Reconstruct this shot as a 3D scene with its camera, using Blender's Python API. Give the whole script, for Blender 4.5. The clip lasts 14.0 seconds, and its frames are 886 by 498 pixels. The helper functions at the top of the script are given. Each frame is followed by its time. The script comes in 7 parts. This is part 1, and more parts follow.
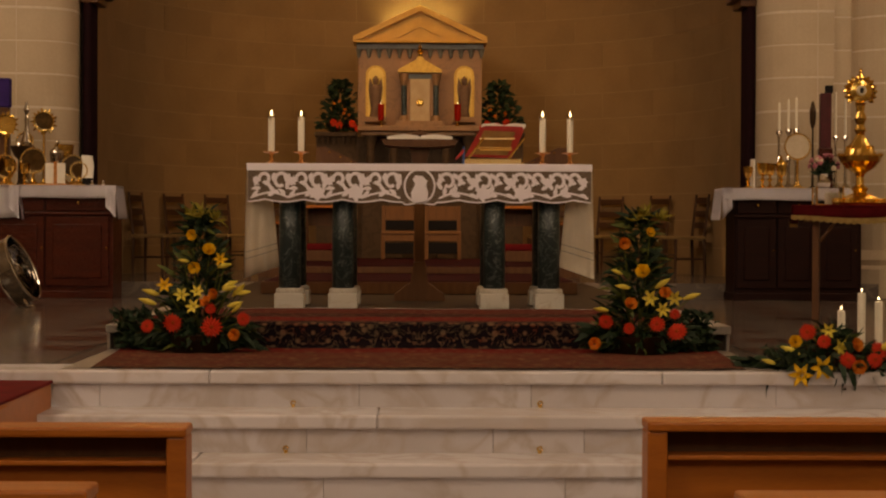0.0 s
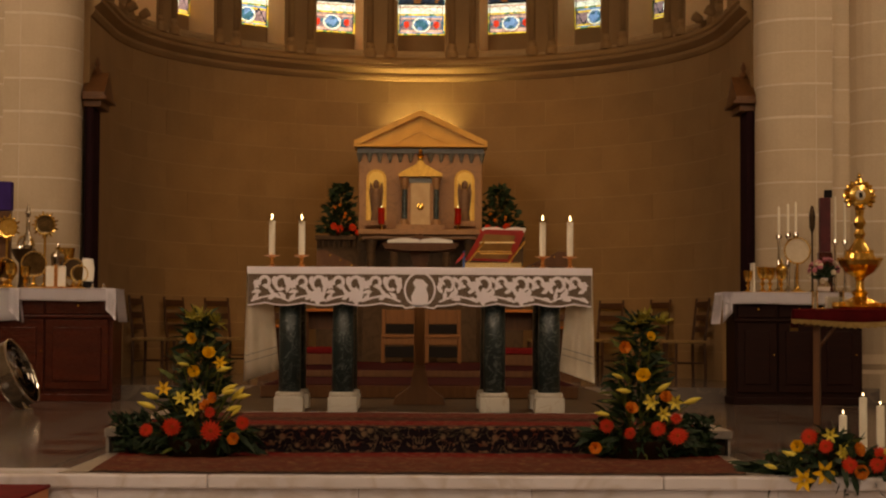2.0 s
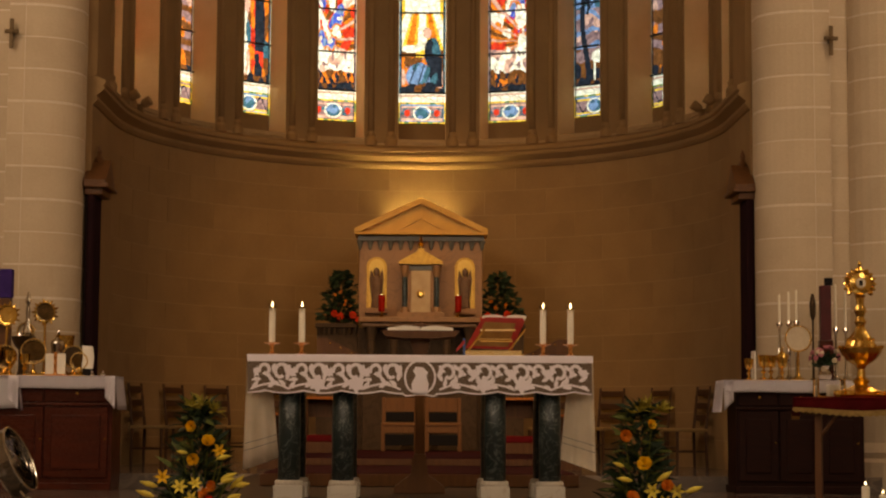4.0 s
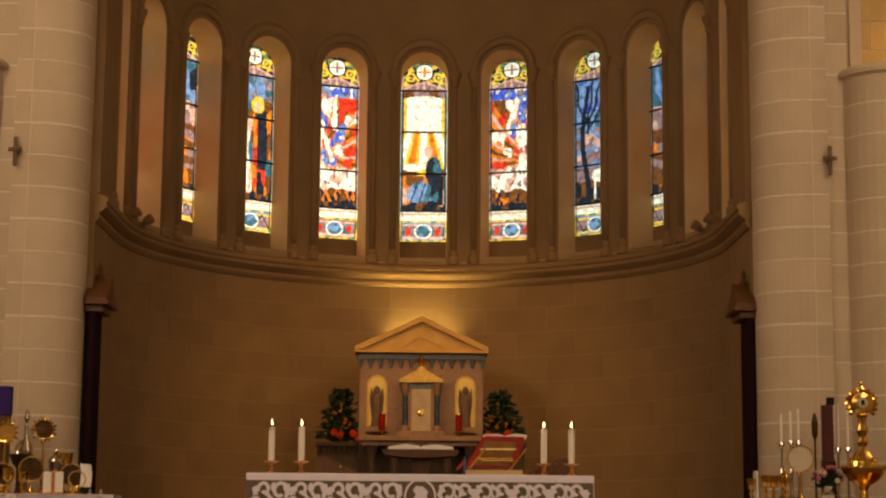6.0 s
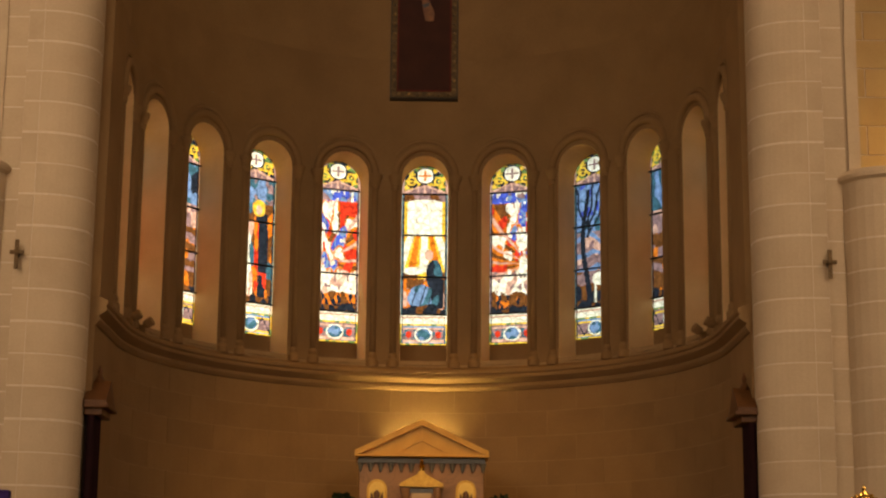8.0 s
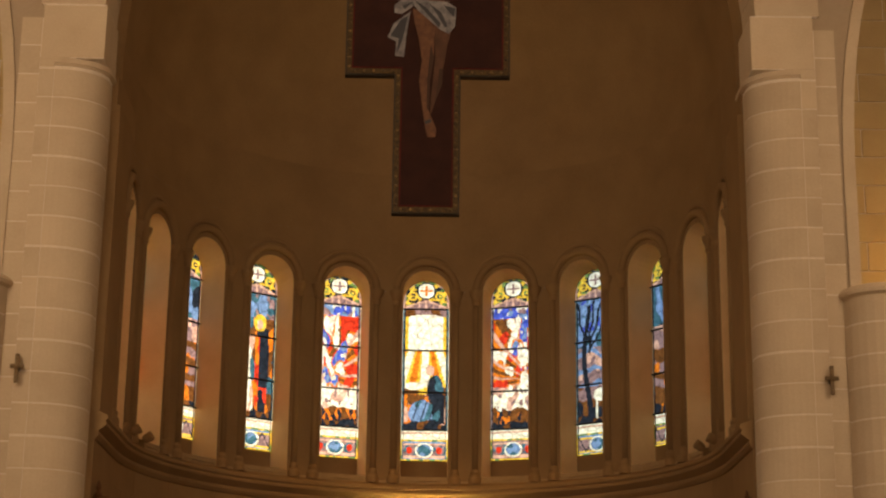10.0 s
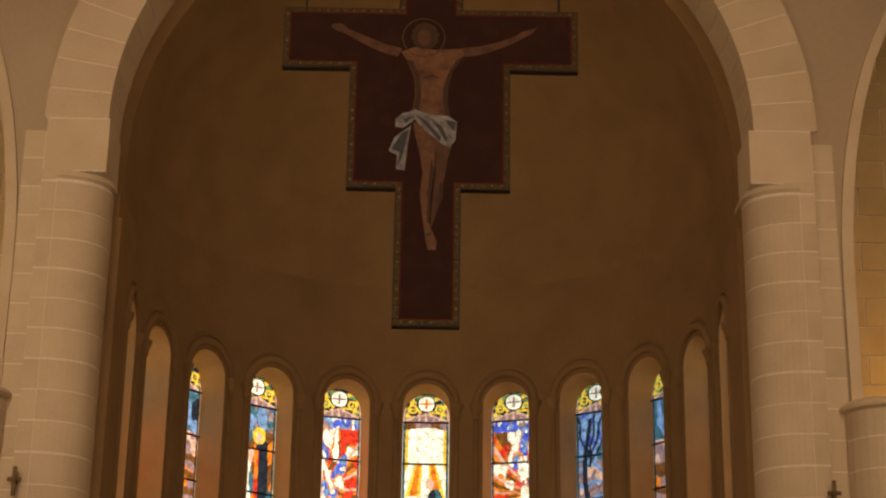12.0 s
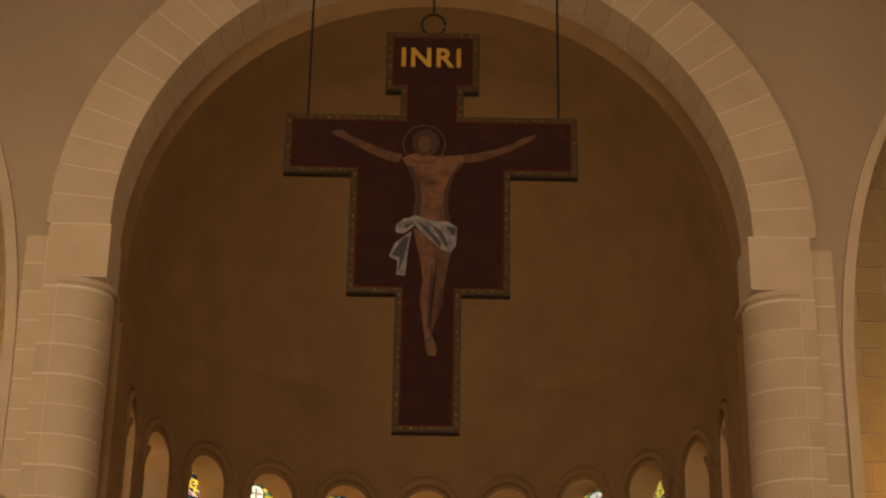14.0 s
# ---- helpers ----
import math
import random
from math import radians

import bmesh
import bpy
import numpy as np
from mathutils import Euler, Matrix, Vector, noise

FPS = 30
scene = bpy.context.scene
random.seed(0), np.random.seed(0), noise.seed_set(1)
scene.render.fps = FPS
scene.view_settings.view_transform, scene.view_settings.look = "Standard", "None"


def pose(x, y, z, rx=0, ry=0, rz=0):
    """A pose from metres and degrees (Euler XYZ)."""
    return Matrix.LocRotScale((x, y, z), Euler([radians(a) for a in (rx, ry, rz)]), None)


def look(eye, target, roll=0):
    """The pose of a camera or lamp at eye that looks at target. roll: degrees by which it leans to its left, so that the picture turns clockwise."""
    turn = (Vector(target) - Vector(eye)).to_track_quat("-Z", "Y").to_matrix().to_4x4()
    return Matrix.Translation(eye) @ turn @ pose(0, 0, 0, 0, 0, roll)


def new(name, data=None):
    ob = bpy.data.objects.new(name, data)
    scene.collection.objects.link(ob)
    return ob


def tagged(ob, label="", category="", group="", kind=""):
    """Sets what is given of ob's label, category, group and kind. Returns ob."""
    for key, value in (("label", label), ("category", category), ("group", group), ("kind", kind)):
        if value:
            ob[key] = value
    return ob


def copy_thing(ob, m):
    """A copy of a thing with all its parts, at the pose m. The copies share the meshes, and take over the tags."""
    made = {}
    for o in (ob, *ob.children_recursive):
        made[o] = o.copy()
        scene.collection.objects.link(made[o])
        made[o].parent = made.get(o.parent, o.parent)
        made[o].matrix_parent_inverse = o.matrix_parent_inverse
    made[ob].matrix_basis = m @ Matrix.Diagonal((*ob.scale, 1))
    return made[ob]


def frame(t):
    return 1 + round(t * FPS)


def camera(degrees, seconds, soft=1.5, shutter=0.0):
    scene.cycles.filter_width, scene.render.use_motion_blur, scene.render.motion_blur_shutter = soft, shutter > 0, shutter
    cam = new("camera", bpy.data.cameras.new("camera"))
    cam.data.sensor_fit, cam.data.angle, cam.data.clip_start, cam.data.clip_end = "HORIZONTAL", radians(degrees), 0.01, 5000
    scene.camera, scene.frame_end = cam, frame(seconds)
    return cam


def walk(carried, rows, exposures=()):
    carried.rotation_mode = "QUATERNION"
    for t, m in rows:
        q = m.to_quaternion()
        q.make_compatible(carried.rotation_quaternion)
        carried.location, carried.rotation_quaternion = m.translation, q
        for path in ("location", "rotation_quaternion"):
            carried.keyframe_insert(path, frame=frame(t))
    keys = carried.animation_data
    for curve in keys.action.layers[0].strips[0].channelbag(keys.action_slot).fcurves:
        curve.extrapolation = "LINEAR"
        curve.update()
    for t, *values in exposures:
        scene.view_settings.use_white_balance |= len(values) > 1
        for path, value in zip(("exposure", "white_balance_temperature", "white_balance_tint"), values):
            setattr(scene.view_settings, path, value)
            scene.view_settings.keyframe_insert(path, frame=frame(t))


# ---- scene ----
# camera: a tripod head on the church's axis, tilting slowly upwards
cam = camera(28.07, 14.0, soft=2.2)
EYE = 0.72
TILTS = [
    (0.0, -0.698, 0.222, -0.763),
    (0.5, 0.130, 0.277, -0.757),
    (1.0, 0.828, 0.288, -0.750),
    (1.5, 1.726, 0.269, -0.748),
    (2.0, 2.650, 0.298, -0.741),
    (4.5, 6.332, 0.377, -0.695),
    (5.0, 7.342, 0.449, -0.678),
    (5.5, 8.350, 0.462, -0.672),
    (6.0, 9.300, 0.503, -0.663),
    (6.5, 10.086, 0.544, -0.648),
    (7.0, 10.799, 0.556, -0.646),
    (7.5, 11.702, 0.561, -0.634),
    (10.0, 16.352, 0.754, -0.532),
    (10.5, 17.272, 0.784, -0.514),
    (11.0, 18.007, 0.821, -0.498),
    (11.5, 19.078, 0.839, -0.482),
    (12.0, 19.996, 0.877, -0.470),
    (12.5, 20.785, 0.904, -0.455),
    (13.0, 21.729, 0.900, -0.435),
    (13.5, 22.670, 0.964, -0.416),
    (14.0, 23.408, 0.964, -0.403),
]
walk(cam, [(t, pose(0, 0, EYE, 0, 0, yaw) @ pose(0, 0, 0, 90 + pitch) @ pose(0, 0, 0, 0, 0, roll)) for t, pitch, roll, yaw in TILTS],
     [(0.0, 0.0, 9000, 16), (8.0, 0.0, 9000, 16), (14.0, -0.1, 9000, 16)])

# ---- light ----
world = bpy.data.worlds.new("sky")
scene.world = world
world.use_nodes = True
wn = world.node_tree
sky = wn.nodes.new("ShaderNodeTexSky")
sky.sky_type = "NISHITA"
sky.sun_disc = False
sky.sun_elevation, sky.sun_rotation = radians(50), radians(-45)
wn.links.new(sky.outputs["Color"], wn.nodes["Background"].inputs["Color"])
wn.nodes["Background"].inputs["Strength"].default_value = 0.42


def lamp(name, kind, m, watts, colour, **settings):
    data = bpy.data.lights.new(name, kind)
    data.energy, data.color = watts, colour
    for key, value in settings.items():
        if key == "size":
            data.size = value
        elif key == "size_y":
            data.shape = "RECTANGLE"
            data.size_y = value
        elif key == "spot":
            data.spot_size = radians(value)
            data.spot_blend = 0.6
        elif key == "beam":
            data.spread = radians(value)
        elif key == "radius":
            data.shadow_soft_size = value
        elif key == "angle":
            data.angle = radians(value)
    ob = new(name, data)
    ob.matrix_world = m
    return ob


lamp("sun", "SUN", look((-21, 41, 41), (0, 20, 6)), 4.0, (1, 0.90, 0.72), angle=2)
# unseen daylight fill: lamps at assumed nave side windows and before the west wall
for sx in (-1, 1):
    for wy in (0.0, 6.5, 13.0):
        lamp("nave_side_fill", "AREA", look((sx * 6.9, wy, 7.4), (0, wy + 4.0, 4.9)), 186 * (0.90 if sx > 0 else 1.22), (1.0, 0.86, 0.73), size=1.3, size_y=3.6)
lamp("west_fill", "AREA", look((0, -9.6, 8.5), (0, 10, 4.5)), 430, (1.0, 0.90, 0.82), size=3.0, size_y=4.0)
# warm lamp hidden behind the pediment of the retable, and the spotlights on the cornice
lamp("pediment_uplight", "AREA", look((0, 24.125, 3.27), (0, 24.125, 4.6)), 15.0, (1.0, 0.83, 0.36), size=0.80, size_y=0.04, beam=115)
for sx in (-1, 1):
    # unseen spot added to fill the retable and apse wall
    lamp("apse_fill_spot", "SPOT", look((sx * 2.0, 13.0, 13.55), (sx * 0.1, 22.6, 1.9)), 1100 if sx < 0 else 1330, (1.0, 0.58, 0.20), spot=29, radius=0.08)
    lamp("spot_lamp", "SPOT", look((sx * 3.20, 20.95, 4.72), (sx * 0.3, 12.6, 0.6)), 60, (1.0, 0.66, 0.32), spot=60, radius=0.06)
    # unseen chapel lamps: inferred on the right, added on the left for symmetry
    lamp("chapel_lamp", "POINT", pose(sx * 6.3, 19.9, 6.0), 50, (1.0, 0.68, 0.30), radius=0.15)

# ---- materials ----
def nodes_of(name):
    m = bpy.data.materials.new(name)
    m.use_nodes = True
    t = m.node_tree
    return m, t, t.nodes["Principled BSDF"]


def mat(name, a, b=None, rough=0.6, metal=0.0, scale=6.0, fine=60.0, bump=0.15, spread=0.12, stretch=(1, 1, 1), coat=0.0, island=0.0, spec=None):
    """A worn surface: two colours mixed by coarse and fine noise, with a little relief."""
    m, t, p = nodes_of(name)
    n, l = t.nodes, t.links
    b = b or tuple(c * (1 - spread * 1.6) for c in a)
    tc = n.new("ShaderNodeTexCoord")
    mp = n.new("ShaderNodeMapping")
    mp.inputs["Scale"].default_value = stretch
    oi = n.new("ShaderNodeObjectInfo")
    add = n.new("ShaderNodeVectorMath")
    add.operation = "ADD"
    off = n.new("ShaderNodeMath")
    off.operation = "MULTIPLY"
    off.inputs[1].default_value = 37.0
    l.new(oi.outputs["Random"], off.inputs[0])
    l.new(tc.outputs["Object"], mp.inputs["Vector"])
    l.new(mp.outputs["Vector"], add.inputs[0])
    l.new(off.outputs[0], add.inputs[1])
    big, small = n.new("ShaderNodeTexNoise"), n.new("ShaderNodeTexNoise")
    big.inputs["Scale"].default_value, small.inputs["Scale"].default_value = scale, fine
    big.inputs["Detail"].default_value, small.inputs["Detail"].default_value = 5, 3
    for q in (big, small):
        l.new(add.outputs["Vector"], q.inputs["Vector"])
    mixf = n.new("ShaderNodeMath")
    mixf.operation = "MULTIPLY_ADD"
    mixf.inputs[1].default_value = 0.35
    l.new(small.outputs["Fac"], mixf.inputs[0])
    mul = n.new("ShaderNodeMath")
    mul.operation = "MULTIPLY"
    mul.inputs[1].default_value = 0.65
    l.new(big.outputs["Fac"], mul.inputs[0])
    l.new(mul.outputs[0], mixf.inputs[2])
    ramp = n.new("ShaderNodeValToRGB")
    ramp.color_ramp.elements[0].position, ramp.color_ramp.elements[1].position = 0.34, 0.66
    ramp.color_ramp.elements[0].color, ramp.color_ramp.elements[1].color = (*b, 1), (*a, 1)
    l.new(mixf.outputs[0], ramp.inputs["Fac"])
    hsv = n.new("ShaderNodeHueSaturation")
    vary = n.new("ShaderNodeMapRange")
    vary.inputs["To Min"].default_value, vary.inputs["To Max"].default_value = 1 - island, 1 + island
    l.new(oi.outputs["Random"], vary.inputs["Value"])
    l.new(vary.outputs["Result"], hsv.inputs["Value"])
    l.new(ramp.outputs["Color"], hsv.inputs["Color"])
    l.new(hsv.outputs["Color"], p.inputs["Base Color"])
    rr = n.new("ShaderNodeMapRange")
    rr.inputs["To Min"].default_value, rr.inputs["To Max"].default_value = max(rough - 0.08, 0.02), min(rough + 0.08, 1)
    l.new(small.outputs["Fac"], rr.inputs["Value"])
    l.new(rr.outputs["Result"], p.inputs["Roughness"])
    p.inputs["Metallic"].default_value = metal
    p.inputs["Coat Weight"].default_value = coat
    p.inputs["Specular IOR Level"].default_value = spec if spec is not None else (0.5 if rough < 0.5 else 0.3 if rough < 0.75 else 0.12)
    if bump:
        bp = n.new("ShaderNodeBump")
        bp.inputs["Strength"].default_value, bp.inputs["Distance"].default_value = bump, 0.01
        l.new(mixf.outputs[0], bp.inputs["Height"])
        l.new(bp.outputs["Normal"], p.inputs["Normal"])
    return m


def veined(name, base, vein, rough=0.2, scale=5.0, width=0.06, cloud=None, spec=0.5):
    """Polished marble: clouded ground with thin veins."""
    m, t, p = nodes_of(name)
    n, l = t.nodes, t.links
    tc, oi = n.new("ShaderNodeTexCoord"), n.new("ShaderNodeObjectInfo")
    add = n.new("ShaderNodeVectorMath")
    add.operation = "MULTIPLY_ADD"
    add.inputs[1].default_value = (1, 1, 1)
    off = n.new("ShaderNodeMath")
    off.operation = "MULTIPLY"
    off.inputs[1].default_value = 41.0
    l.new(oi.outputs["Random"], off.inputs[0])
    l.new(tc.outputs["Object"], add.inputs[0])
    l.new(off.outputs[0], add.inputs[2])
    n1, n2 = n.new("ShaderNodeTexNoise"), n.new("ShaderNodeTexNoise")
    n1.inputs["Scale"].default_value, n1.inputs["Detail"].default_value, n1.inputs["Distortion"].default_value = scale, 8, 1.2
    n2.inputs["Scale"].default_value, n2.inputs["Detail"].default_value = scale * 0.45, 4
    l.new(add.outputs["Vector"], n1.inputs["Vector"])
    l.new(add.outputs["Vector"], n2.inputs["Vector"])
    sub = n.new("ShaderNodeMath")
    sub.operation = "SUBTRACT"
    sub.inputs[1].default_value = 0.5
    ab = n.new("ShaderNodeMath")
    ab.operation = "ABSOLUTE"
    l.new(n1.outputs["Fac"], sub.inputs[0])
    l.new(sub.outputs[0], ab.inputs[0])
    r = n.new("ShaderNodeMapRange")
    r.inputs["From Max"].default_value = width
    r.inputs["To Min"].default_value, r.inputs["To Max"].default_value = 1, 0
    l.new(ab.outputs[0], r.inputs["Value"])
    cl = n.new("ShaderNodeMix")
    cl.data_type = "RGBA"
    cl.inputs["A"].default_value = (*base, 1)
    cl.inputs["B"].default_value = (*(cloud or tuple(c * 0.72 for c in base)), 1)
    l.new(n2.outputs["Fac"], cl.inputs["Factor"])
    mx = n.new("ShaderNodeMix")
    mx.data_type = "RGBA"
    mx.inputs["B"].default_value = (*vein, 1)
    l.new(cl.outputs["Result"], mx.inputs["A"])
    l.new(r.outputs["Result"], mx.inputs["Factor"])
    l.new(mx.outputs["Result"], p.inputs["Base Color"])
    p.inputs["Roughness"].default_value = rough
    p.inputs["Specular IOR Level"].default_value = spec
    return m


def glass_colour(name, c):
    """Leaded church glass: lets the daylight through, coloured and cloudy."""
    m = bpy.data.materials.new(name)
    m.use_nodes = True
    t = m.node_tree
    n, l = t.nodes, t.links
    n.remove(n["Principled BSDF"])
    nz, tc = n.new("ShaderNodeTexNoise"), n.new("ShaderNodeTexCoord")
    nz.inputs["Scale"].default_value = 14
    l.new(tc.outputs["Object"], nz.inputs["Vector"])
    rp = n.new("ShaderNodeValToRGB")
    rp.color_ramp.elements[0].position, rp.color_ramp.elements[1].position = 0.3, 0.7
    rp.color_ramp.elements[0].color = (*(x * 0.62 for x in c), 1)
    rp.color_ramp.elements[1].color = (*(min(x * 1.35, 1) for x in c), 1)
    l.new(nz.outputs["Fac"], rp.inputs["Fac"])
    cell = n.new("ShaderNodeTexVoronoi")
    cell.feature = "DISTANCE_TO_EDGE"
    cell.inputs["Scale"].default_value = 8
    l.new(tc.outputs["Object"], cell.inputs["Vector"])
    came = n.new("ShaderNodeMapRange")
    came.inputs["From Min"].default_value, came.inputs["From Max"].default_value = 0.02, 0.06
    came.inputs["To Min"].default_value = 0.62
    l.new(cell.outputs["Distance"], came.inputs["Value"])
    leaded = n.new("ShaderNodeMix")
    leaded.data_type, leaded.blend_type = "RGBA", "MULTIPLY"
    leaded.inputs["Factor"].default_value = 1.0
    l.new(rp.outputs["Color"], leaded.inputs["A"])
    l.new(came.outputs["Result"], leaded.inputs["B"])
    tl, tp, mx = n.new("ShaderNodeBsdfTranslucent"), n.new("ShaderNodeBsdfTransparent"), n.new("ShaderNodeMixShader")
    mx.inputs["Fac"].default_value = 0.45
    l.new(leaded.outputs["Result"], tl.inputs["Color"])
    l.new(leaded.outputs["Result"], tp.inputs["Color"])
    l.new(tl.outputs[0], mx.inputs[1])
    l.new(tp.outputs[0], mx.inputs[2])
    l.new(mx.outputs[0], n["Material Output"].inputs["Surface"])
    return m


def glowing(name, c, strength):
    m, t, p = nodes_of(name)
    p.inputs["Base Color"].default_value = (*c, 1)
    p.inputs["Emission Color"].default_value = (*c, 1)
    p.inputs["Emission Strength"].default_value = strength
    return m


def clear(name, c, rough=0.03):
    m, t, p = nodes_of(name)
    p.inputs["Base Color"].default_value = (*c, 1)
    p.inputs["Transmission Weight"].default_value = 1
    p.inputs["Roughness"].default_value = rough
    p.inputs["IOR"].default_value = 1.3
    return m


def net(name, c, hold):
    """Sheer net: part of it is holes."""
    m, t, p = nodes_of(name)
    n, l = t.nodes, t.links
    p.inputs["Base Color"].default_value = (*c, 1)
    p.inputs["Roughness"].default_value = 0.9
    tp, mx = n.new("ShaderNodeBsdfTransparent"), n.new("ShaderNodeMixShader")
    nz, tc = n.new("ShaderNodeTexNoise"), n.new("ShaderNodeTexCoord")
    nz.inputs["Scale"].default_value = 90
    l.new(tc.outputs["Object"], nz.inputs["Vector"])
    r = n.new("ShaderNodeMapRange")
    r.inputs["To Min"].default_value, r.inputs["To Max"].default_value = hold - 0.15, hold + 0.15
    l.new(nz.outputs["Fac"], r.inputs["Value"])
    l.new(r.outputs["Result"], mx.inputs["Fac"])
    l.new(tp.outputs[0], mx.inputs[1])
    l.new(p.outputs[0], mx.inputs[2])
    l.new(mx.outputs[0], n["Material Output"].inputs["Surface"])
    return m


# brown stone darkened to carry the shade under and behind the altar
BROWNST = veined("shaded_brown_stone", (0.085, 0.052, 0.030), (0.055, 0.034, 0.020), rough=0.65, scale=4, spec=0.15)
OAKL = mat("light_oak", (0.20, 0.085, 0.027), (0.145, 0.060, 0.019), rough=0.5, scale=3, fine=35, stretch=(9, 9, 1))
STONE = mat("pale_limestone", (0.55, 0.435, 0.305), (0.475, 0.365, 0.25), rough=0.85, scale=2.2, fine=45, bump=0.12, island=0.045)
# honey stone of its own, set darker than STONE to carry the apse's dimness
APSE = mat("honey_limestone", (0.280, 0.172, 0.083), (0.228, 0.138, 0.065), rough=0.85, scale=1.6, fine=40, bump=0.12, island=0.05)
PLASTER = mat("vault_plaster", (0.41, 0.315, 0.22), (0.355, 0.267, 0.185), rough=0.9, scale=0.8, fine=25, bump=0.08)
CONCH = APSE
MORTAR = mat("white_mortar", (0.71, 0.61, 0.49), rough=0.95, scale=20, bump=0.1)
# window light on the reveals is put into this paler, warmer colour
REVEAL = mat("daylit_reveal", (0.80, 0.56, 0.31), (0.70, 0.47, 0.25), rough=0.8, scale=3)
# chapel stone, yellowed: part of the warm chapel light sits in this colour
CHAPEL = mat("yellow_lit_stone", (0.52, 0.38, 0.20), (0.45, 0.32, 0.16), rough=0.85, scale=2.2, island=0.05)
MARBLE = veined("white_marble", (0.86, 0.84, 0.88), (0.54, 0.48, 0.45), rough=0.22, scale=2.0, width=0.07, cloud=(0.42, 0.37, 0.35))
MARBLE2 = veined("grey_marble", (0.155, 0.125, 0.105), (0.21, 0.165, 0.13), rough=0.13, scale=3.0, width=0.04, spec=0.22)
DARKTILE = veined("dark_red_marble", (0.10, 0.045, 0.03), (0.22, 0.14, 0.10), rough=0.13, scale=6, width=0.03, spec=0.22)
GREEN = veined("green_marble", (0.016, 0.034, 0.032), (0.13, 0.16, 0.155), rough=0.33, scale=13, width=0.03, cloud=(0.005, 0.011, 0.013))
BASEST = veined("base_marble", (0.60, 0.56, 0.48), (0.44, 0.38, 0.30), rough=0.4, scale=6, width=0.03)
BORDER = veined("border_marble", (0.27, 0.23, 0.195), (0.20, 0.165, 0.13), rough=0.35, scale=6, width=0.03)
RETABLE = veined("retable_marble", (0.35, 0.180, 0.082), (0.23, 0.12, 0.055), rough=0.45, scale=4, width=0.04)
GOLDST = mat("golden_marble", (0.70, 0.38, 0.075), (0.54, 0.28, 0.05), rough=0.45, scale=5, bump=0.1)
GREYST = mat("grey_green_marble", (0.16, 0.16, 0.14), (0.10, 0.10, 0.09), rough=0.4, scale=8)
WOOD = mat("dark_mahogany", (0.080, 0.014, 0.006), (0.038, 0.007, 0.003), rough=0.28, scale=3, fine=30, stretch=(1, 1, 9), spec=0.22)
WOODD = mat("blackened_wood", (0.022, 0.0065, 0.004), (0.011, 0.0035, 0.0025), rough=0.5, scale=3, fine=30, stretch=(1, 1, 9), spec=0.1)
PEW = mat("varnished_pine", (0.46, 0.140, 0.022), (0.33, 0.092, 0.014), rough=0.38, scale=2.5, fine=30, stretch=(1, 9, 9), spec=0.4)
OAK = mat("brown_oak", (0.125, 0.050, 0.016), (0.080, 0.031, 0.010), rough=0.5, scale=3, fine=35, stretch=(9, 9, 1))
CHAIRW = mat("chair_beech", (0.075, 0.031, 0.012), (0.048, 0.020, 0.008), rough=0.55, scale=4, fine=40, stretch=(9, 9, 1))
SEATW = mat("woven_straw", (0.30, 0.20, 0.09), (0.22, 0.14, 0.06), rough=0.8, scale=30, fine=120, bump=0.4)
BLACKCL = mat("dark_upholstery", (0.012, 0.010, 0.010), rough=0.8)
LINEN = mat("white_linen", (0.88, 0.84, 0.89), (0.82, 0.77, 0.81), rough=0.9, scale=9, fine=180, bump=0.12)
CREAMCL = mat("cream_linen", (0.80, 0.73, 0.61), (0.70, 0.63, 0.51), rough=0.9, scale=7, fine=160, bump=0.15)
NET = net("brown_net", (0.20, 0.145, 0.105), 0.72)
WAX = mat("candle_wax", (0.82, 0.76, 0.62), (0.76, 0.69, 0.54), rough=0.45, scale=12, bump=0.03)
FLAME = glowing("flame", (1.0, 0.84, 0.52), 8.0)
REDLIGHT = mat("ruby_glass", (0.35, 0.010, 0.006), (0.22, 0.006, 0.004), rough=0.12, scale=9, bump=0)
GOLD = mat("polished_gold", (0.90, 0.60, 0.19), (0.68, 0.40, 0.09), rough=0.20, metal=1.0, scale=20, fine=70, bump=0.22)
COPPER = mat("copper_gilt", (0.72, 0.33, 0.12), (0.55, 0.24, 0.08), rough=0.28, metal=1.0, scale=18, fine=90, bump=0.05)
SILVER = mat("polished_silver", (0.72, 0.68, 0.60), (0.55, 0.50, 0.43), rough=0.16, metal=1.0, scale=14, fine=80, bump=0.04)
IRON = mat("black_iron", (0.02, 0.017, 0.015), rough=0.55, metal=0.6, scale=20)
CURTAIN = mat("dark_door_curtain", (0.022, 0.006, 0.008), (0.012, 0.004, 0.005), rough=0.9, scale=4, stretch=(6, 6, 1))
RED = mat("red_velvet", (0.15, 0.008, 0.010), (0.085, 0.005, 0.006), rough=0.85, scale=7, fine=120)
REDLEATHER = mat("red_leather", (0.42, 0.022, 0.016), (0.30, 0.015, 0.012), rough=0.4, scale=14)
PAPER = mat("book_paper", (0.78, 0.74, 0.66), (0.72, 0.67, 0.58), rough=0.8, scale=16, fine=90)
PURPLE = mat("purple_cloth", (0.05, 0.025, 0.16), (0.03, 0.015, 0.10), rough=0.8)
GREYTHREAD = mat("grey_thread", (0.22, 0.22, 0.22), rough=0.8)
BLUE = mat("blue_ribbon", (0.05, 0.12, 0.30), rough=0.6)
LEAF = mat("dark_leaf", (0.016, 0.038, 0.012), (0.007, 0.018, 0.006), rough=0.6, scale=20, fine=60)
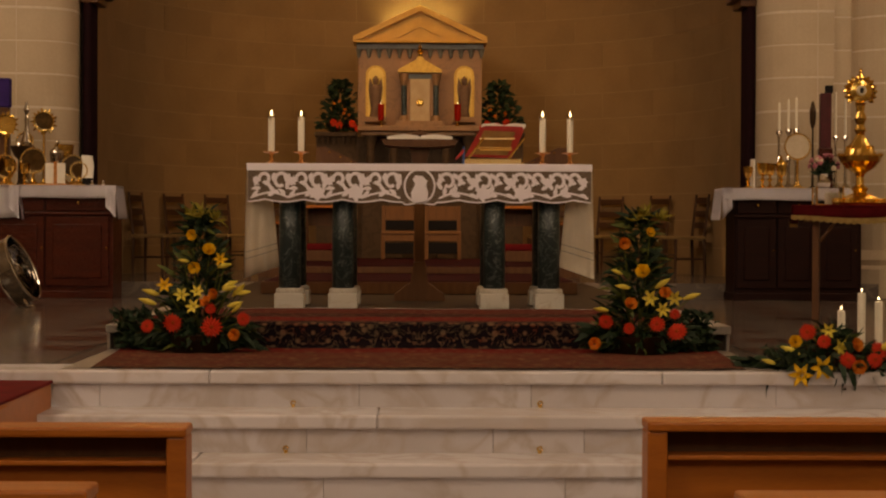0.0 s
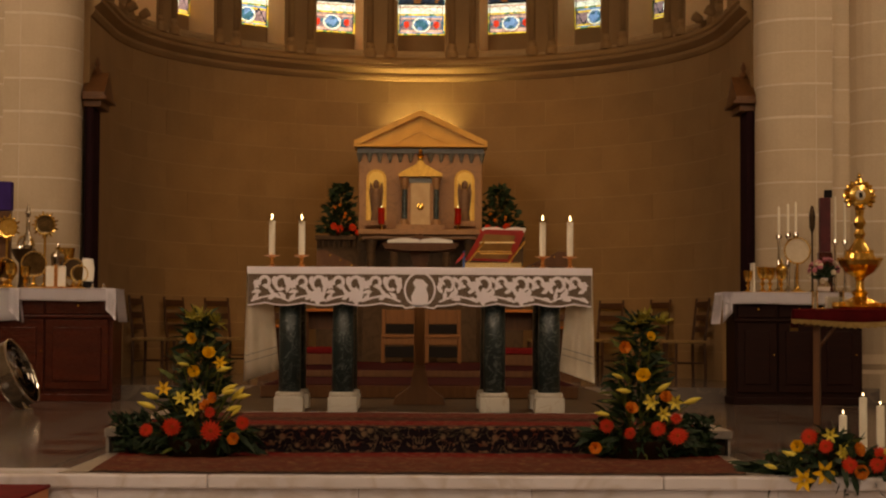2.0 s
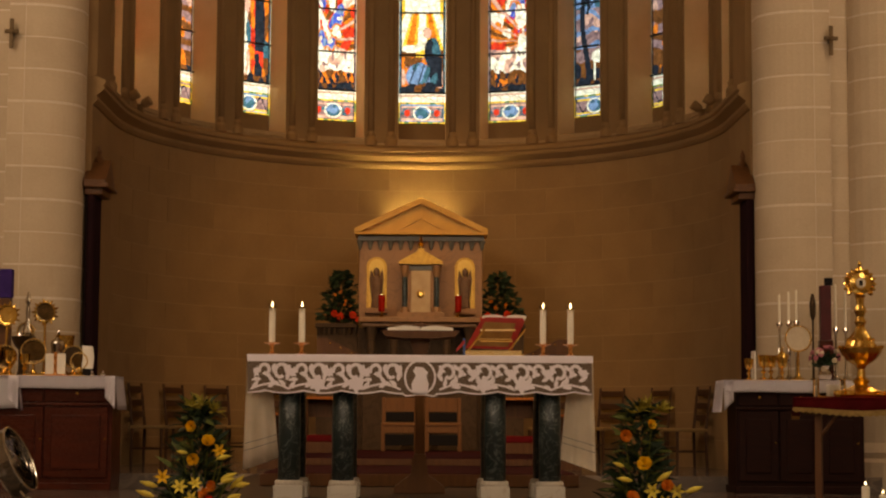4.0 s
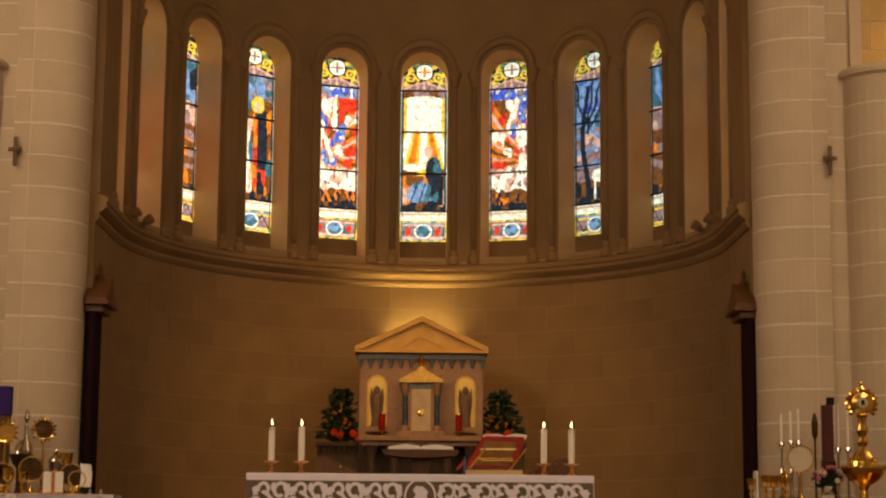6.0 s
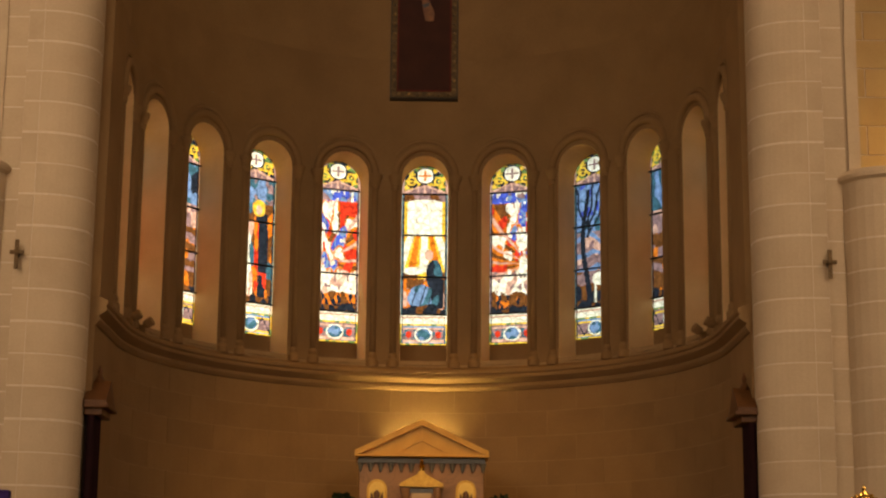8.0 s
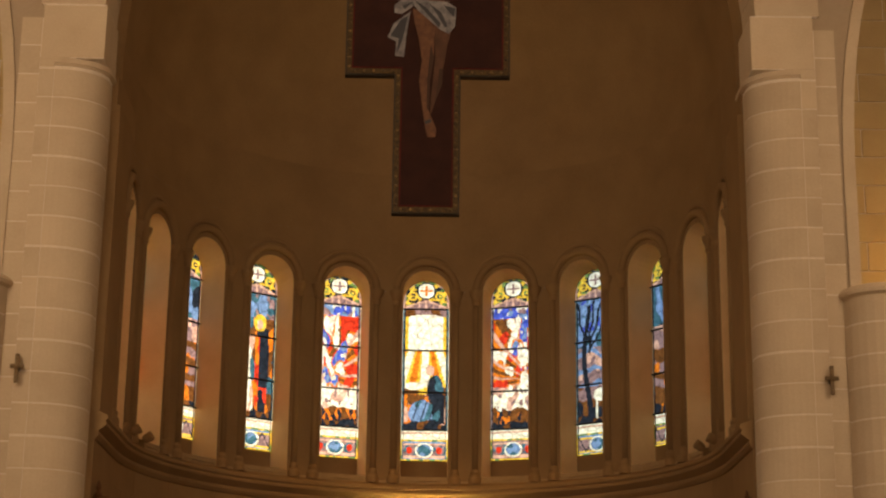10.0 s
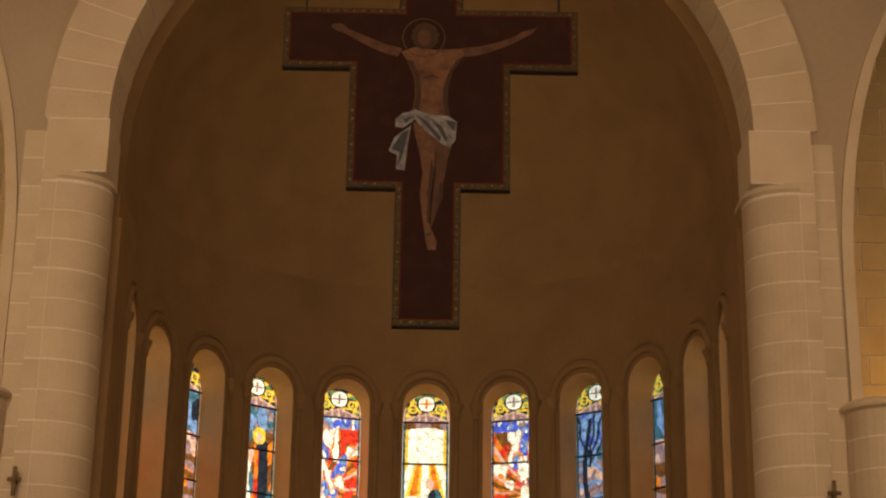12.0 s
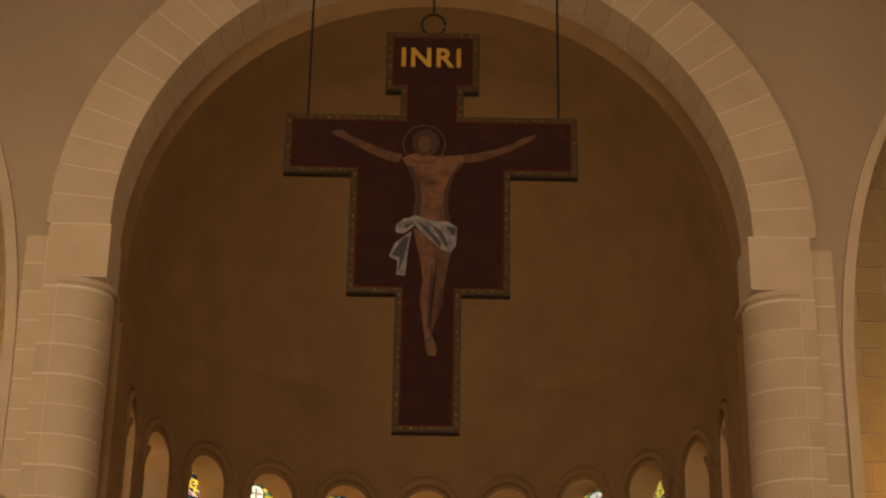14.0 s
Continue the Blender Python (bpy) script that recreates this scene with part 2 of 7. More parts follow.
LEAFY = mat("light_leaf", (0.12, 0.14, 0.03), (0.06, 0.08, 0.015), rough=0.55, scale=20, fine=60)
YELLOW = mat("yellow_petal", (0.80, 0.50, 0.035), (0.66, 0.37, 0.02), rough=0.6, scale=24)
PALE = mat("pale_lily_petal", (0.74, 0.60, 0.11), (0.58, 0.47, 0.07), rough=0.6, scale=24)
ORANGE = mat("orange_petal", (0.70, 0.24, 0.03), (0.58, 0.15, 0.02), rough=0.6, scale=24)
SCARLET = mat("scarlet_petal", (0.56, 0.036, 0.010), (0.44, 0.02, 0.006), rough=0.6, scale=24)
PINK = mat("pink_petal", (0.46, 0.16, 0.18), (0.30, 0.08, 0.12), rough=0.6, scale=24)
MAROON = mat("maroon_paint", (0.036, 0.012, 0.008), (0.024, 0.008, 0.006), rough=0.75, scale=6, fine=70)
GILT = mat("old_gilt_edge", (0.10, 0.058, 0.017), (0.028, 0.018, 0.008), rough=0.5, metal=0.4, scale=30, fine=90)
DARKFR = mat("dark_frame", (0.030, 0.022, 0.014), rough=0.6, scale=14)
SKIN = mat("flesh_paint", (0.175, 0.076, 0.036), (0.065, 0.027, 0.014), rough=0.7, scale=9, fine=30)
SKIND = mat("umber_paint", (0.050, 0.022, 0.012), rough=0.7, scale=11)
CLOTHP = mat("grey_white_paint", (0.27, 0.25, 0.24), (0.07, 0.07, 0.08), rough=0.7, scale=14)
YPAINT = mat("yellow_paint", (0.50, 0.28, 0.045), rough=0.6, scale=14)
FRINGE = mat("gold_fringe", (0.52, 0.36, 0.13), (0.36, 0.22, 0.07), rough=0.7, scale=40, bump=0.5)
BRASSP = mat("brass_plate", (0.34, 0.19, 0.06), (0.22, 0.11, 0.03), rough=0.4, metal=0.4, scale=9)
OLDGOLD = mat("old_gold", (0.72, 0.43, 0.10), (0.52, 0.28, 0.06), rough=0.38, metal=0.7, scale=20, fine=70)
PALEMORTAR = mat("honey_mortar", (0.38, 0.255, 0.14), (0.32, 0.21, 0.11), rough=0.95, scale=12)
# pale, less metallic gilt: glints of the metalwork put into its colour
SPARK = mat("glinting_gilt", (0.98, 0.80, 0.45), (0.90, 0.62, 0.24), rough=0.2, metal=0.75, bump=0)
CRYSTAL = clear("clear_glass", (0.95, 0.93, 0.88))


# ---- mesh helpers ----
def part(name, bm, material, parent=None, label="", smooth=False):
    me = bpy.data.meshes.new(name)
    if isinstance(material, (list, tuple)):
        for q in material:
            me.materials.append(q)
    else:
        me.materials.append(material)
    bm.normal_update()
    bm.to_mesh(me)
    bm.free()
    if smooth:
        for f in me.polygons:
            f.use_smooth = True
    ob = new(name, me)
    ob.parent = parent
    if label:
        tagged(ob, label)
    return ob


def thing(name, m, label, category, group="", kind=""):
    ob = new(name)
    ob.empty_display_size = 0.1
    ob.matrix_world = m if isinstance(m, Matrix) else pose(*m)
    return tagged(ob, label, category, group, kind)


def share(src, name, parent, m):
    """Another piece on the same mesh."""
    ob = new(name, src.data)
    ob.parent = parent
    ob.matrix_basis = m
    return ob


def box(bm, x0, x1, y0, y1, z0, z1, bevel=0.0):
    b = bmesh.new() if bevel else bm
    v = [b.verts.new((x, y, z)) for x in (x0, x1) for y in (y0, y1) for z in (z0, z1)]
    for f in ((0, 1, 3, 2), (4, 6, 7, 5), (0, 4, 5, 1), (2, 3, 7, 6), (0, 2, 6, 4), (1, 5, 7, 3)):
        b.faces.new([v[i] for i in f])
    if bevel:
        bmesh.ops.bevel(b, geom=b.edges[:], offset=bevel, segments=2, affect="EDGES", profile=0.5)
        tmp = bpy.data.meshes.new("tmp")
        b.to_mesh(tmp)
        b.free()
        bm.from_mesh(tmp)
        bpy.data.meshes.remove(tmp)
    return bm


def boxed(*a, **k):
    return box(bmesh.new(), *a, **k)


def lathe(bm, profile, seg=20, m=Matrix(), ripple=None):
    """profile: radius and height pairs from the bottom up, turned about z."""
    rings = []
    for r, z in profile:
        ring = []
        for i in range(seg):
            a = 2 * math.pi * i / seg
            rr = max(r, 0.0004) * (1 + (ripple * math.cos(a * 8) if ripple else 0))
            ring.append(bm.verts.new(m @ Vector((rr * math.cos(a), rr * math.sin(a), z))))
        rings.append(ring)
    for p, q in zip(rings, rings[1:]):
        for i in range(seg):
            bm.faces.new((p[i], p[(i + 1) % seg], q[(i + 1) % seg], q[i]))
    bm.faces.new(rings[0][::-1])
    bm.faces.new(rings[-1])
    return bm


def turned(profile, seg=20, m=Matrix(), ripple=None):
    return lathe(bmesh.new(), profile, seg, m, ripple)


def tube(bm, pts, r, seg=8, closed=False):
    """A round rod along points; r may be a number or one for each point."""
    pts = [Vector(p) for p in pts]
    rings = []
    n = len(pts)
    for i, p in enumerate(pts):
        a = pts[(i - 1) % n] if (closed or i) else p
        b = pts[(i + 1) % n] if (closed or i < n - 1) else p
        d = (b - a).normalized()
        u = d.orthogonal().normalized() if not rings else (last - d * last.dot(d)).normalized()
        last = u
        w = d.cross(u)
        rad = r[i] if isinstance(r, (list, tuple)) else r
        rings.append([bm.verts.new(p + rad * (u * math.cos(2 * math.pi * k / seg) + w * math.sin(2 * math.pi * k / seg))) for k in range(seg)])
    pairs = list(zip(rings, rings[1:])) + ([(rings[-1], rings[0])] if closed else [])
    for p, q in pairs:
        for k in range(seg):
            bm.faces.new((p[k], p[(k + 1) % seg], q[(k + 1) % seg], q[k]))
    if not closed:
        bm.faces.new(rings[0][::-1])
        bm.faces.new(rings[-1])
    return bm


def slab(bm, outline, y0, y1):
    """A flat plate: an outline in x and z, from y0 to y1."""
    a = [bm.verts.new((x, y0, z)) for x, z in outline]
    b = [bm.verts.new((x, y1, z)) for x, z in outline]
    bm.faces.new(a)
    bm.faces.new(b[::-1])
    n = len(a)
    for i in range(n):
        bm.faces.new((a[i], b[i], b[(i + 1) % n], a[(i + 1) % n]))
    bm.normal_update()
    return bm


def ribbon(bm, pts, w, y0, y1):
    """A flat band in the x-z plane along points; w may change along it."""
    pts = [Vector((x, z)) for x, z in pts]
    n = len(pts)
    left, right = [], []
    for i, p in enumerate(pts):
        d = (pts[min(i + 1, n - 1)] - pts[max(i - 1, 0)]).normalized()
        ww = (w[i] if isinstance(w, (list, tuple)) else w) / 2
        nrm = Vector((-d.y, d.x)) * ww
        left.append(p + nrm)
        right.append(p - nrm)
    rings = [[bm.verts.new((p.x, y, p.y)) for y, p in ((y0, a), (y0, b), (y1, b), (y1, a))] for a, b in zip(left, right)]
    for p, q in zip(rings, rings[1:]):
        for k in range(4):
            bm.faces.new((p[k], p[(k + 1) % 4], q[(k + 1) % 4], q[k]))
    bm.faces.new(rings[0][::-1])
    bm.faces.new(rings[-1])
    return bm


def arc(cx, cz, r, a0, a1, n):
    return [(cx + r * math.cos(radians(a0 + (a1 - a0) * i / n)), cz + r * math.sin(radians(a0 + (a1 - a0) * i / n))) for i in range(n + 1)]


rnd = random.Random(7)

# ---- structure ----
R, YC, ZC = 3.62, 20.6, 8.9      # apse radius, its centre, springing of the conch
ALPHA = radians(17.9)            # spacing of the apse windows
AY = 18.75                       # front face of the chancel wall
NAVE = -0.74                     # nave floor; the sanctuary floor is 0


def structure(name, bm, material, label, category, smooth=False):
    return tagged(part(name, bm, material, None, label, smooth), label, category, "", "structure")


structure("floor_nave", boxed(-7, 7, -10, 8.2, NAVE - 0.2, NAVE), MARBLE2, "grey marble floor of the nave", "floor")
floor = structure("floor_sanctuary", boxed(-7, 7, 8.93, 18.3, -0.5, -0.006), MARBLE2, "polished grey marble sanctuary floor with dark inlaid squares", "floor")
structure("floor_apse", boxed(-5, 5, 18.3, 25, -0.5, 0.15), MARBLE2, "dim marble floor of the apse, one step up", "floor")

# nave shell behind and beside the camera, unseen, shuts out sky; window openings assumed
for sx, nm in ((-1, "wall_north"), (1, "wall_south")):
    bm = bmesh.new()
    cuts = [-10.3, -0.7, 0.7, 5.8, 7.2, 12.3, 13.7, 19.3]
    for i in range(7):
        if i % 2 == 0:
            box(bm, min(sx * 7, sx * 7.4), max(sx * 7, sx * 7.4), cuts[i], cuts[i + 1], NAVE, 14)
        else:
            box(bm, min(sx * 7, sx * 7.4), max(sx * 7, sx * 7.4), cuts[i], cuts[i + 1], NAVE, 5.5)
            box(bm, min(sx * 7, sx * 7.4), max(sx * 7, sx * 7.4), cuts[i], cuts[i + 1], 9.3, 14)
    structure(nm, bm, STONE, "pale limestone side wall of the nave", "wall")
    for i, wy in enumerate((0.0, 6.5, 13.0)):
        structure("window_nave", boxed(sx * 7.2 - 0.02, sx * 7.2 + 0.02, wy - 0.7, wy + 0.7, 5.5, 9.3), LINEN, "assumed frosted nave window, out of view", "window")
structure("wall_west", boxed(-7.4, 7.4, -10.4, -10, NAVE, 14), STONE, "pale limestone west wall", "wall")
structure("ceiling_nave", boxed(-7.4, 7.4, -10.4, 19.3, 14, 14.3), PLASTER, "plain plaster vault over the nave", "ceiling")

# chancel wall: great arch in the middle, a narrower arch on either side
AR, AC = 3.72, 9.05              # radius and centre height of the great arch
SX0, SZ = 4.65, 5.75             # side arches: inner jamb, springing
SR, SH, S0 = 1.8, 4.2, 7.3       # half width, rise and foot of their steep curve


def side_curve(n=14):
    return [(SX0 + SR * (1 - math.cos(radians(90) * i / n)), S0 + SH * math.sin(radians(90) * i / n)) for i in range(n + 1)]


wall_east = structure("wall_east", bmesh.new(), PLASTER, "pale plastered chancel wall above the arches", "wall")
bm = bmesh.new()
for sx in (-1, 1):
    inner = [(4.30, 0), (4.30, 8.45), (AR, 8.45)] + [(x, z) for x, z in arc(0, AC, AR, 0, 90, 24)] + [(0, 14)]
    outer = [(SX0, 0), (SX0, SZ)] + side_curve() + [(7.2, S0 + SH), (7.2, 14)]
    # strips between the two edges, by height below 12 and fans above
    pts = [(x, z) for x, z in outer] + [(x, z) for x, z in inner[::-1]]
    o = [(sx * x, z) for x, z in pts]
    if sx < 0:
        o = o[::-1]
    slab(bm, o, AY, AY + 0.5)
bmesh.ops.triangulate(bm, faces=bm.faces[:])
bm.to_mesh(wall_east.data)
bm.free()

# voussoirs of the great arch
vm = bmesh.new()
STEP = 180 / 36
for (r0, r1, y0) in ((AR - 0.0, 4.45, AY - 0.05),):
    pa, pb = arc(0, 0, r0 - 0.004, -STEP / 2 + 0.12, STEP / 2 - 0.12, 2), arc(0, 0, r1, -STEP / 2 + 0.12, STEP / 2 - 0.12, 2)
    slab(vm, pa + pb[::-1], y0, AY + 0.72)
first = part("voussoir", vm, STONE, wall_east)
first.matrix_basis = pose(0, 0, AC, 0, -(STEP / 2), 0)
for i in range(1, 36):
    share(first, "voussoir", wall_east, pose(0, 0, AC, 0, -(i + 0.5) * STEP, 0))
bm = bmesh.new()
ring = arc(0, AC, AR + 0.004, 0, 180, 48) + arc(0, AC, 4.435, 180, 0, 48)
slab(bm, ring, AY - 0.047, AY + 0.705)
bmesh.ops.triangulate(bm, faces=bm.faces[:])
part("arch_mortar", bm, MORTAR, wall_east)


COURSE = 0.350
RR = 0.555                       # radius of the responds; their round stands on the inner side of a flat pier strip


RD = 0.42                        # their depth, flatter than round


def respond_plan(sx, inset=0.0, part_of="round"):
    """Plan of a respond stone about the respond's front: the quarter round, or the flat strip outside it."""
    if part_of == "round":
        pts = [(0.0 if inset == 0 else 0.17, RD + 0.45)] + [(0.0 if inset == 0 else 0.17, inset)]
        pts += [(-(RR - inset) * math.sin(radians(q * 7.5)), RD - (RD - inset) * math.cos(radians(q * 7.5))) for q in range(0, 13)]
        pts += [(-(RR - inset), RD + 0.45)]
    else:
        pts = [(0.175, 0.3), (0.175, 0.0), (0.007, 0.0), (0.007, 0.3)]
    return [(sx * x, y) for x, y in pts]


def prism(b, plan, z0, z1):
    lo, hi = [b.verts.new((x, y, z0)) for x, y in plan], [b.verts.new((x, y, z1)) for x, y in plan]
    n_ = len(plan)
    b.faces.new(lo[::-1])
    b.faces.new(hi)
    for i in range(n_):
        b.faces.new((lo[i], lo[(i + 1) % n_], hi[(i + 1) % n_], hi[i]))
    bmesh.ops.recalc_face_normals(b, faces=b.faces[:])
    return b


drum = None
for sx in (-1, 1):
    cx = 4.20 if sx > 0 else -4.24
    col = thing("engaged_column", (cx, AY - 0.05, 0), "round engaged column of pale limestone courses with white joints", "column", "columns of the great arch")
    part("mortar_core", prism(bmesh.new(), respond_plan(sx, 0.0035), 0, 8.30), MORTAR, col, "white mortar joints")
    round_stone = flat_stone = None
    for i in range(22):
        m = pose(0, 0, 0.58 + i * COURSE + (0.004 if i % 3 else -0.003))
        if round_stone is None:
            round_stone = part("round_stone", prism(bmesh.new(), respond_plan(sx), 0, COURSE - 0.020), STONE, col)
            flat_stone = part("flat_stone", prism(bmesh.new(), respond_plan(sx, 0, "flat"), 0, COURSE - 0.020), STONE, col)
            round_stone.matrix_basis = flat_stone.matrix_basis = m
        else:
            share(round_stone, "round_stone", col, m)
            share(flat_stone, "flat_stone", col, m)
    bm = bmesh.new()
    for z0, z1, g in ((0, 0.30, -0.10), (0.30, 0.36, -0.06), (0.36, 0.44, -0.085), (0.44, 0.50, -0.05), (0.50, 0.575, -0.015)):
        prism(bm, respond_plan(sx, g), z0, z1)
    part("column_base", bm, STONE, col, "moulded stone base")
    bm = bmesh.new()
    for z0, z1, g in ((8.262, 8.30, -0.008), (8.30, 8.32, 0.018), (8.32, 8.36, 0.038), (8.36, 8.388, 0.032), (8.388, 8.40, 0.015)):
        ring_pts = [(-(RR + g) * math.sin(radians(q * 7.5)), RD - (RD + g) * math.cos(radians(q * 7.5))) for q in range(0, 13)]
        prism(bm, [(sx * x, y) for x, y in [(0.0, RD + 0.4)] + ring_pts + [(-(RR + g), RD + 0.4)]], z0, z1)
    part("capital", bm, STONE, col, "thin ring capital")
    part("flat_stone", boxed(*sorted((sx * 0.007, sx * 0.175)), 0.0, 0.3, 8.284, 8.40), STONE, col)
    part("impost_mortar", boxed(*sorted((sx * -0.541, sx * 0.166)), 0.004, 0.75, 8.39, AC - 0.001), MORTAR, col)
    # impost block between the capital and the arch
    x0, x1 = sorted((sx * -0.545, sx * 0.17))
    part("impost", boxed(x0, x1, 0.0, 0.76, 8.402, AC - 0.014), STONE, col, "stone impost block")
    # coursed wall strip beside it
    part("strip_mortar", boxed(*sorted((sx * 0.176, sx * 0.42)), 0.044, 0.056, 0, 8.9), MORTAR, col)
    for i in range(25):
        x0, x1 = sorted((sx * 0.187, sx * 0.42))
        part("strip_stone", boxed(x0, x1, 0.042, 0.06, i * COURSE + 0.17, (i + 1) * COURSE + 0.154), STONE, col)


def half_drum(r, h, seg=14):
    b = bmesh.new()
    lo, hi = [], []
    for i in range(seg + 1):
        a = math.pi + math.pi * i / seg
        lo.append(b.verts.new((r * math.cos(a), r * math.sin(a), 0)))
        hi.append(b.verts.new((r * math.cos(a), r * math.sin(a), h)))
    for i in range(seg):
        b.faces.new((lo[i], lo[i + 1], hi[i + 1], hi[i]))
    b.faces.new(lo[::-1])
    b.faces.new(hi)
    b.faces.new((lo[-1], lo[0], hi[0], hi[-1]))
    return b


# consecration crosses on the wall strips
WALLBRONZE = mat("brown_bronze", (0.17, 0.105, 0.045), (0.09, 0.055, 0.025), rough=0.6, metal=0.2, scale=20)
for sx in (-1, 1):
    c = thing("wall_cross", (sx * 4.375, AY - 0.30, 4.80), "small dark bronze cross fixed to the wall", "cross", "wall crosses")
    c.matrix_world = pose(sx * 4.375, AY - 0.115, 4.78)
    part("upright", boxed(-0.022, 0.022, -0.03, 0.0, -0.16, 0.16, bevel=0.008), WALLBRONZE, c)
    part("crossbar", boxed(-0.075, 0.075, -0.026, -0.002, 0.0, 0.045, bevel=0.008), WALLBRONZE, c)
    part("rosette", turned([(0.03, 0), (0.035, 0.01), (0.02, 0.02)], 12, pose(0, -0.03, 0.022, 90)), WALLBRONZE, c)
    part("mount", boxed(-0.018, 0.018, -0.002, 0.13, -0.02, 0.03), IRON, c)

# side columns and arches that open into lit chapels
for sx in (-1, 1):
    col = thing("side_column", (sx * 5.01, AY + 0.05, 0), "round limestone side column with a ring capital", "column", "side columns")
    part("mortar_core", half_drum(0.4395, SZ), MORTAR, col)
    for i in range(15):
        m = pose(0, 0, 0.5 + i * COURSE)
        if drum is None:
            drum = part("drum", half_drum(0.443, COURSE - 0.020), STONE, col)
            drum.matrix_basis = m
        else:
            share(drum, "drum", col, m)
    part("capital", turned([(0.44, SZ - 0.06), (0.49, SZ - 0.03), (0.50, SZ + 0.01), (0.47, SZ + 0.05), (0.44, SZ + 0.07)], 32), STONE, col, "thin ring capital")
    part("column_base", turned([(0.56, 0), (0.56, 0.30), (0.50, 0.34), (0.52, 0.40), (0.45, 0.50)], 28), STONE, col)
    bm = bmesh.new()
    c1 = [(SX0, SZ + 0.05)] + side_curve()
    c2 = [(x + 0.13, z) for x, z in c1]
    o = c1 + c2[::-1]
    o = [(sx * x, z) for x, z in o]
    slab(bm, o if sx > 0 else o[::-1], AY - 0.03, AY + 0.53)
    bmesh.ops.triangulate(bm, faces=bm.faces[:])
    structure("side_arch_rib", bm, STONE, "pale stone rib of the side arch", "arch")
    bm = bmesh.new()
    w = structure("wall_chapel", boxed(min(sx * 4.2, sx * 7.4), max(sx * 4.2, sx * 7.4), 20.30, 20.6, 0, 14), MORTAR, "yellow-lit stone wall of the side chapel", "wall")
    blk = None
    for r in range(18):
        for q in range(4):
            m = pose(sx * (4.55 + q * 0.72 + (0.36 if r % 2 else 0)), 20.30, 5.4 + r * 0.36)
            if blk is None:
                blk = part("block", boxed(-0.352, 0.352, -0.016, 0.0, 0.006, 0.352), CHAPEL, w)
                blk.matrix_basis = m
            else:
                share(blk, "block", w, m)
    structure("wall_chapel_side", boxed(min(sx * 7.0, sx * 7.4), max(sx * 7.0, sx * 7.4), 19.3, 20.3, 0, 14), CHAPEL, "side wall of the chapel", "wall")
    structure("ceiling_chapel", boxed(min(sx * 4.2, sx * 7.4), max(sx * 4.2, sx * 7.4), 19.25, 20.6, 12.5, 12.7), PLASTER, "plaster ceiling of the chapel", "ceiling")


def cyl(phi, r, z):
    return Vector((r * math.sin(phi), YC + r * math.cos(phi), z))


# straight side walls of the apse bay, with the door openings; the outermost windows stay free
for sx in (-1, 1):
    x1 = sx * (R + 0.4)
    for xi, y0, y1, z0, z1 in ((R, 19.62, YC + 0.4, 0, 3.25), (R, 19.28, YC + 0.4, 3.25, 4.47), (3.578, 19.28, 20.075, 4.47, 8.06),
                               (R, 19.28, YC + 0.4, 8.06, 8.42), (R, 19.48, YC + 0.4, 8.42, 12.6)):
        structure("wall_bay", boxed(*sorted((sx * xi, x1)), y0, y1, z0, z1), APSE, "honey limestone wall of the apse bay", "wall")
    d = thing("door", (sx * R, 19.6, 0.15), "dark curtained side door under a wooden pediment", "door", "apse doors")
    bm = bmesh.new()
    for i in range(5):
        yy = -0.36 + i * 0.085
        lathe(bm, [(0.052, 0.0), (0.05, 2.98)], 10, pose(sx * -0.02, yy, 0))
    part("curtain", bm, CURTAIN, d, "heavy dark curtain")
    part("jamb", boxed(-0.045, 0.045, 0.022, 0.06, 0, 2.98, bevel=0.008), WOODD, d)
    x0, x1 = sorted((sx * 0.05, sx * -0.15))
    part("lintel", boxed(x0, x1, -0.42, 0.10, 2.98, 3.06, bevel=0.012), OAK, d)
    bm = bmesh.new()
    o = [(-0.46, 0.0), (0.12, 0.0), (0.12, 0.08), (-0.11, 0.27), (-0.17, 0.33), (-0.23, 0.27), (-0.46, 0.08)]
    x0, x1 = sorted((sx * 0.05, sx * -0.19))
    a = [bm.verts.new((x0, y, 3.06 + z)) for y, z in o]
    b = [bm.verts.new((x1, y, 3.06 + z)) for y, z in o]
    bm.faces.new(a)
    bm.faces.new(b[::-1])
    for i in range(len(o)):
        bm.faces.new((a[i], b[i], b[(i + 1) % len(o)], a[(i + 1) % len(o)]))
    part("pediment", bm, OAK, d, "carved wooden pediment")
    part("pediment_moulding", boxed(*sorted((sx * 0.05, sx * -0.22)), -0.48, 0.14, 3.055, 3.10, bevel=0.012), OAK, d)
    part("finial", turned([(0.03, 3.36), (0.05, 3.40), (0.02, 3.45), (0.03, 3.49), (0.005, 3.56)], 12, pose(sx * -0.06, -0.17, 0)), OAK, d)

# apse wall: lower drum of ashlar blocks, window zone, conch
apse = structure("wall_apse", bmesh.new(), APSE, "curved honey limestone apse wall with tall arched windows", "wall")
bm = bmesh.new()
NB = 72


def ringstrip(b, r, z0, z1, n=NB):
    lo = [b.verts.new(cyl(-math.pi / 2 + math.pi * i / n, r, z0)) for i in range(n + 1)]
    hi = [b.verts.new(cyl(-math.pi / 2 + math.pi * i / n, r, z1)) for i in range(n + 1)]
    for i in range(n):
        b.faces.new((lo[i + 1], lo[i], hi[i], hi[i + 1]))


ringstrip(bm, R + 0.004, 0, 4.56)
for f in bm.faces:
    f.material_index = 2
ZB, ZG, ZS, HW, DEEP = 4.50, 4.86, 7.17, 0.330, 0.444   # opening: foot, glass foot, springing, half width, depth of reveal
ZT = 8.05


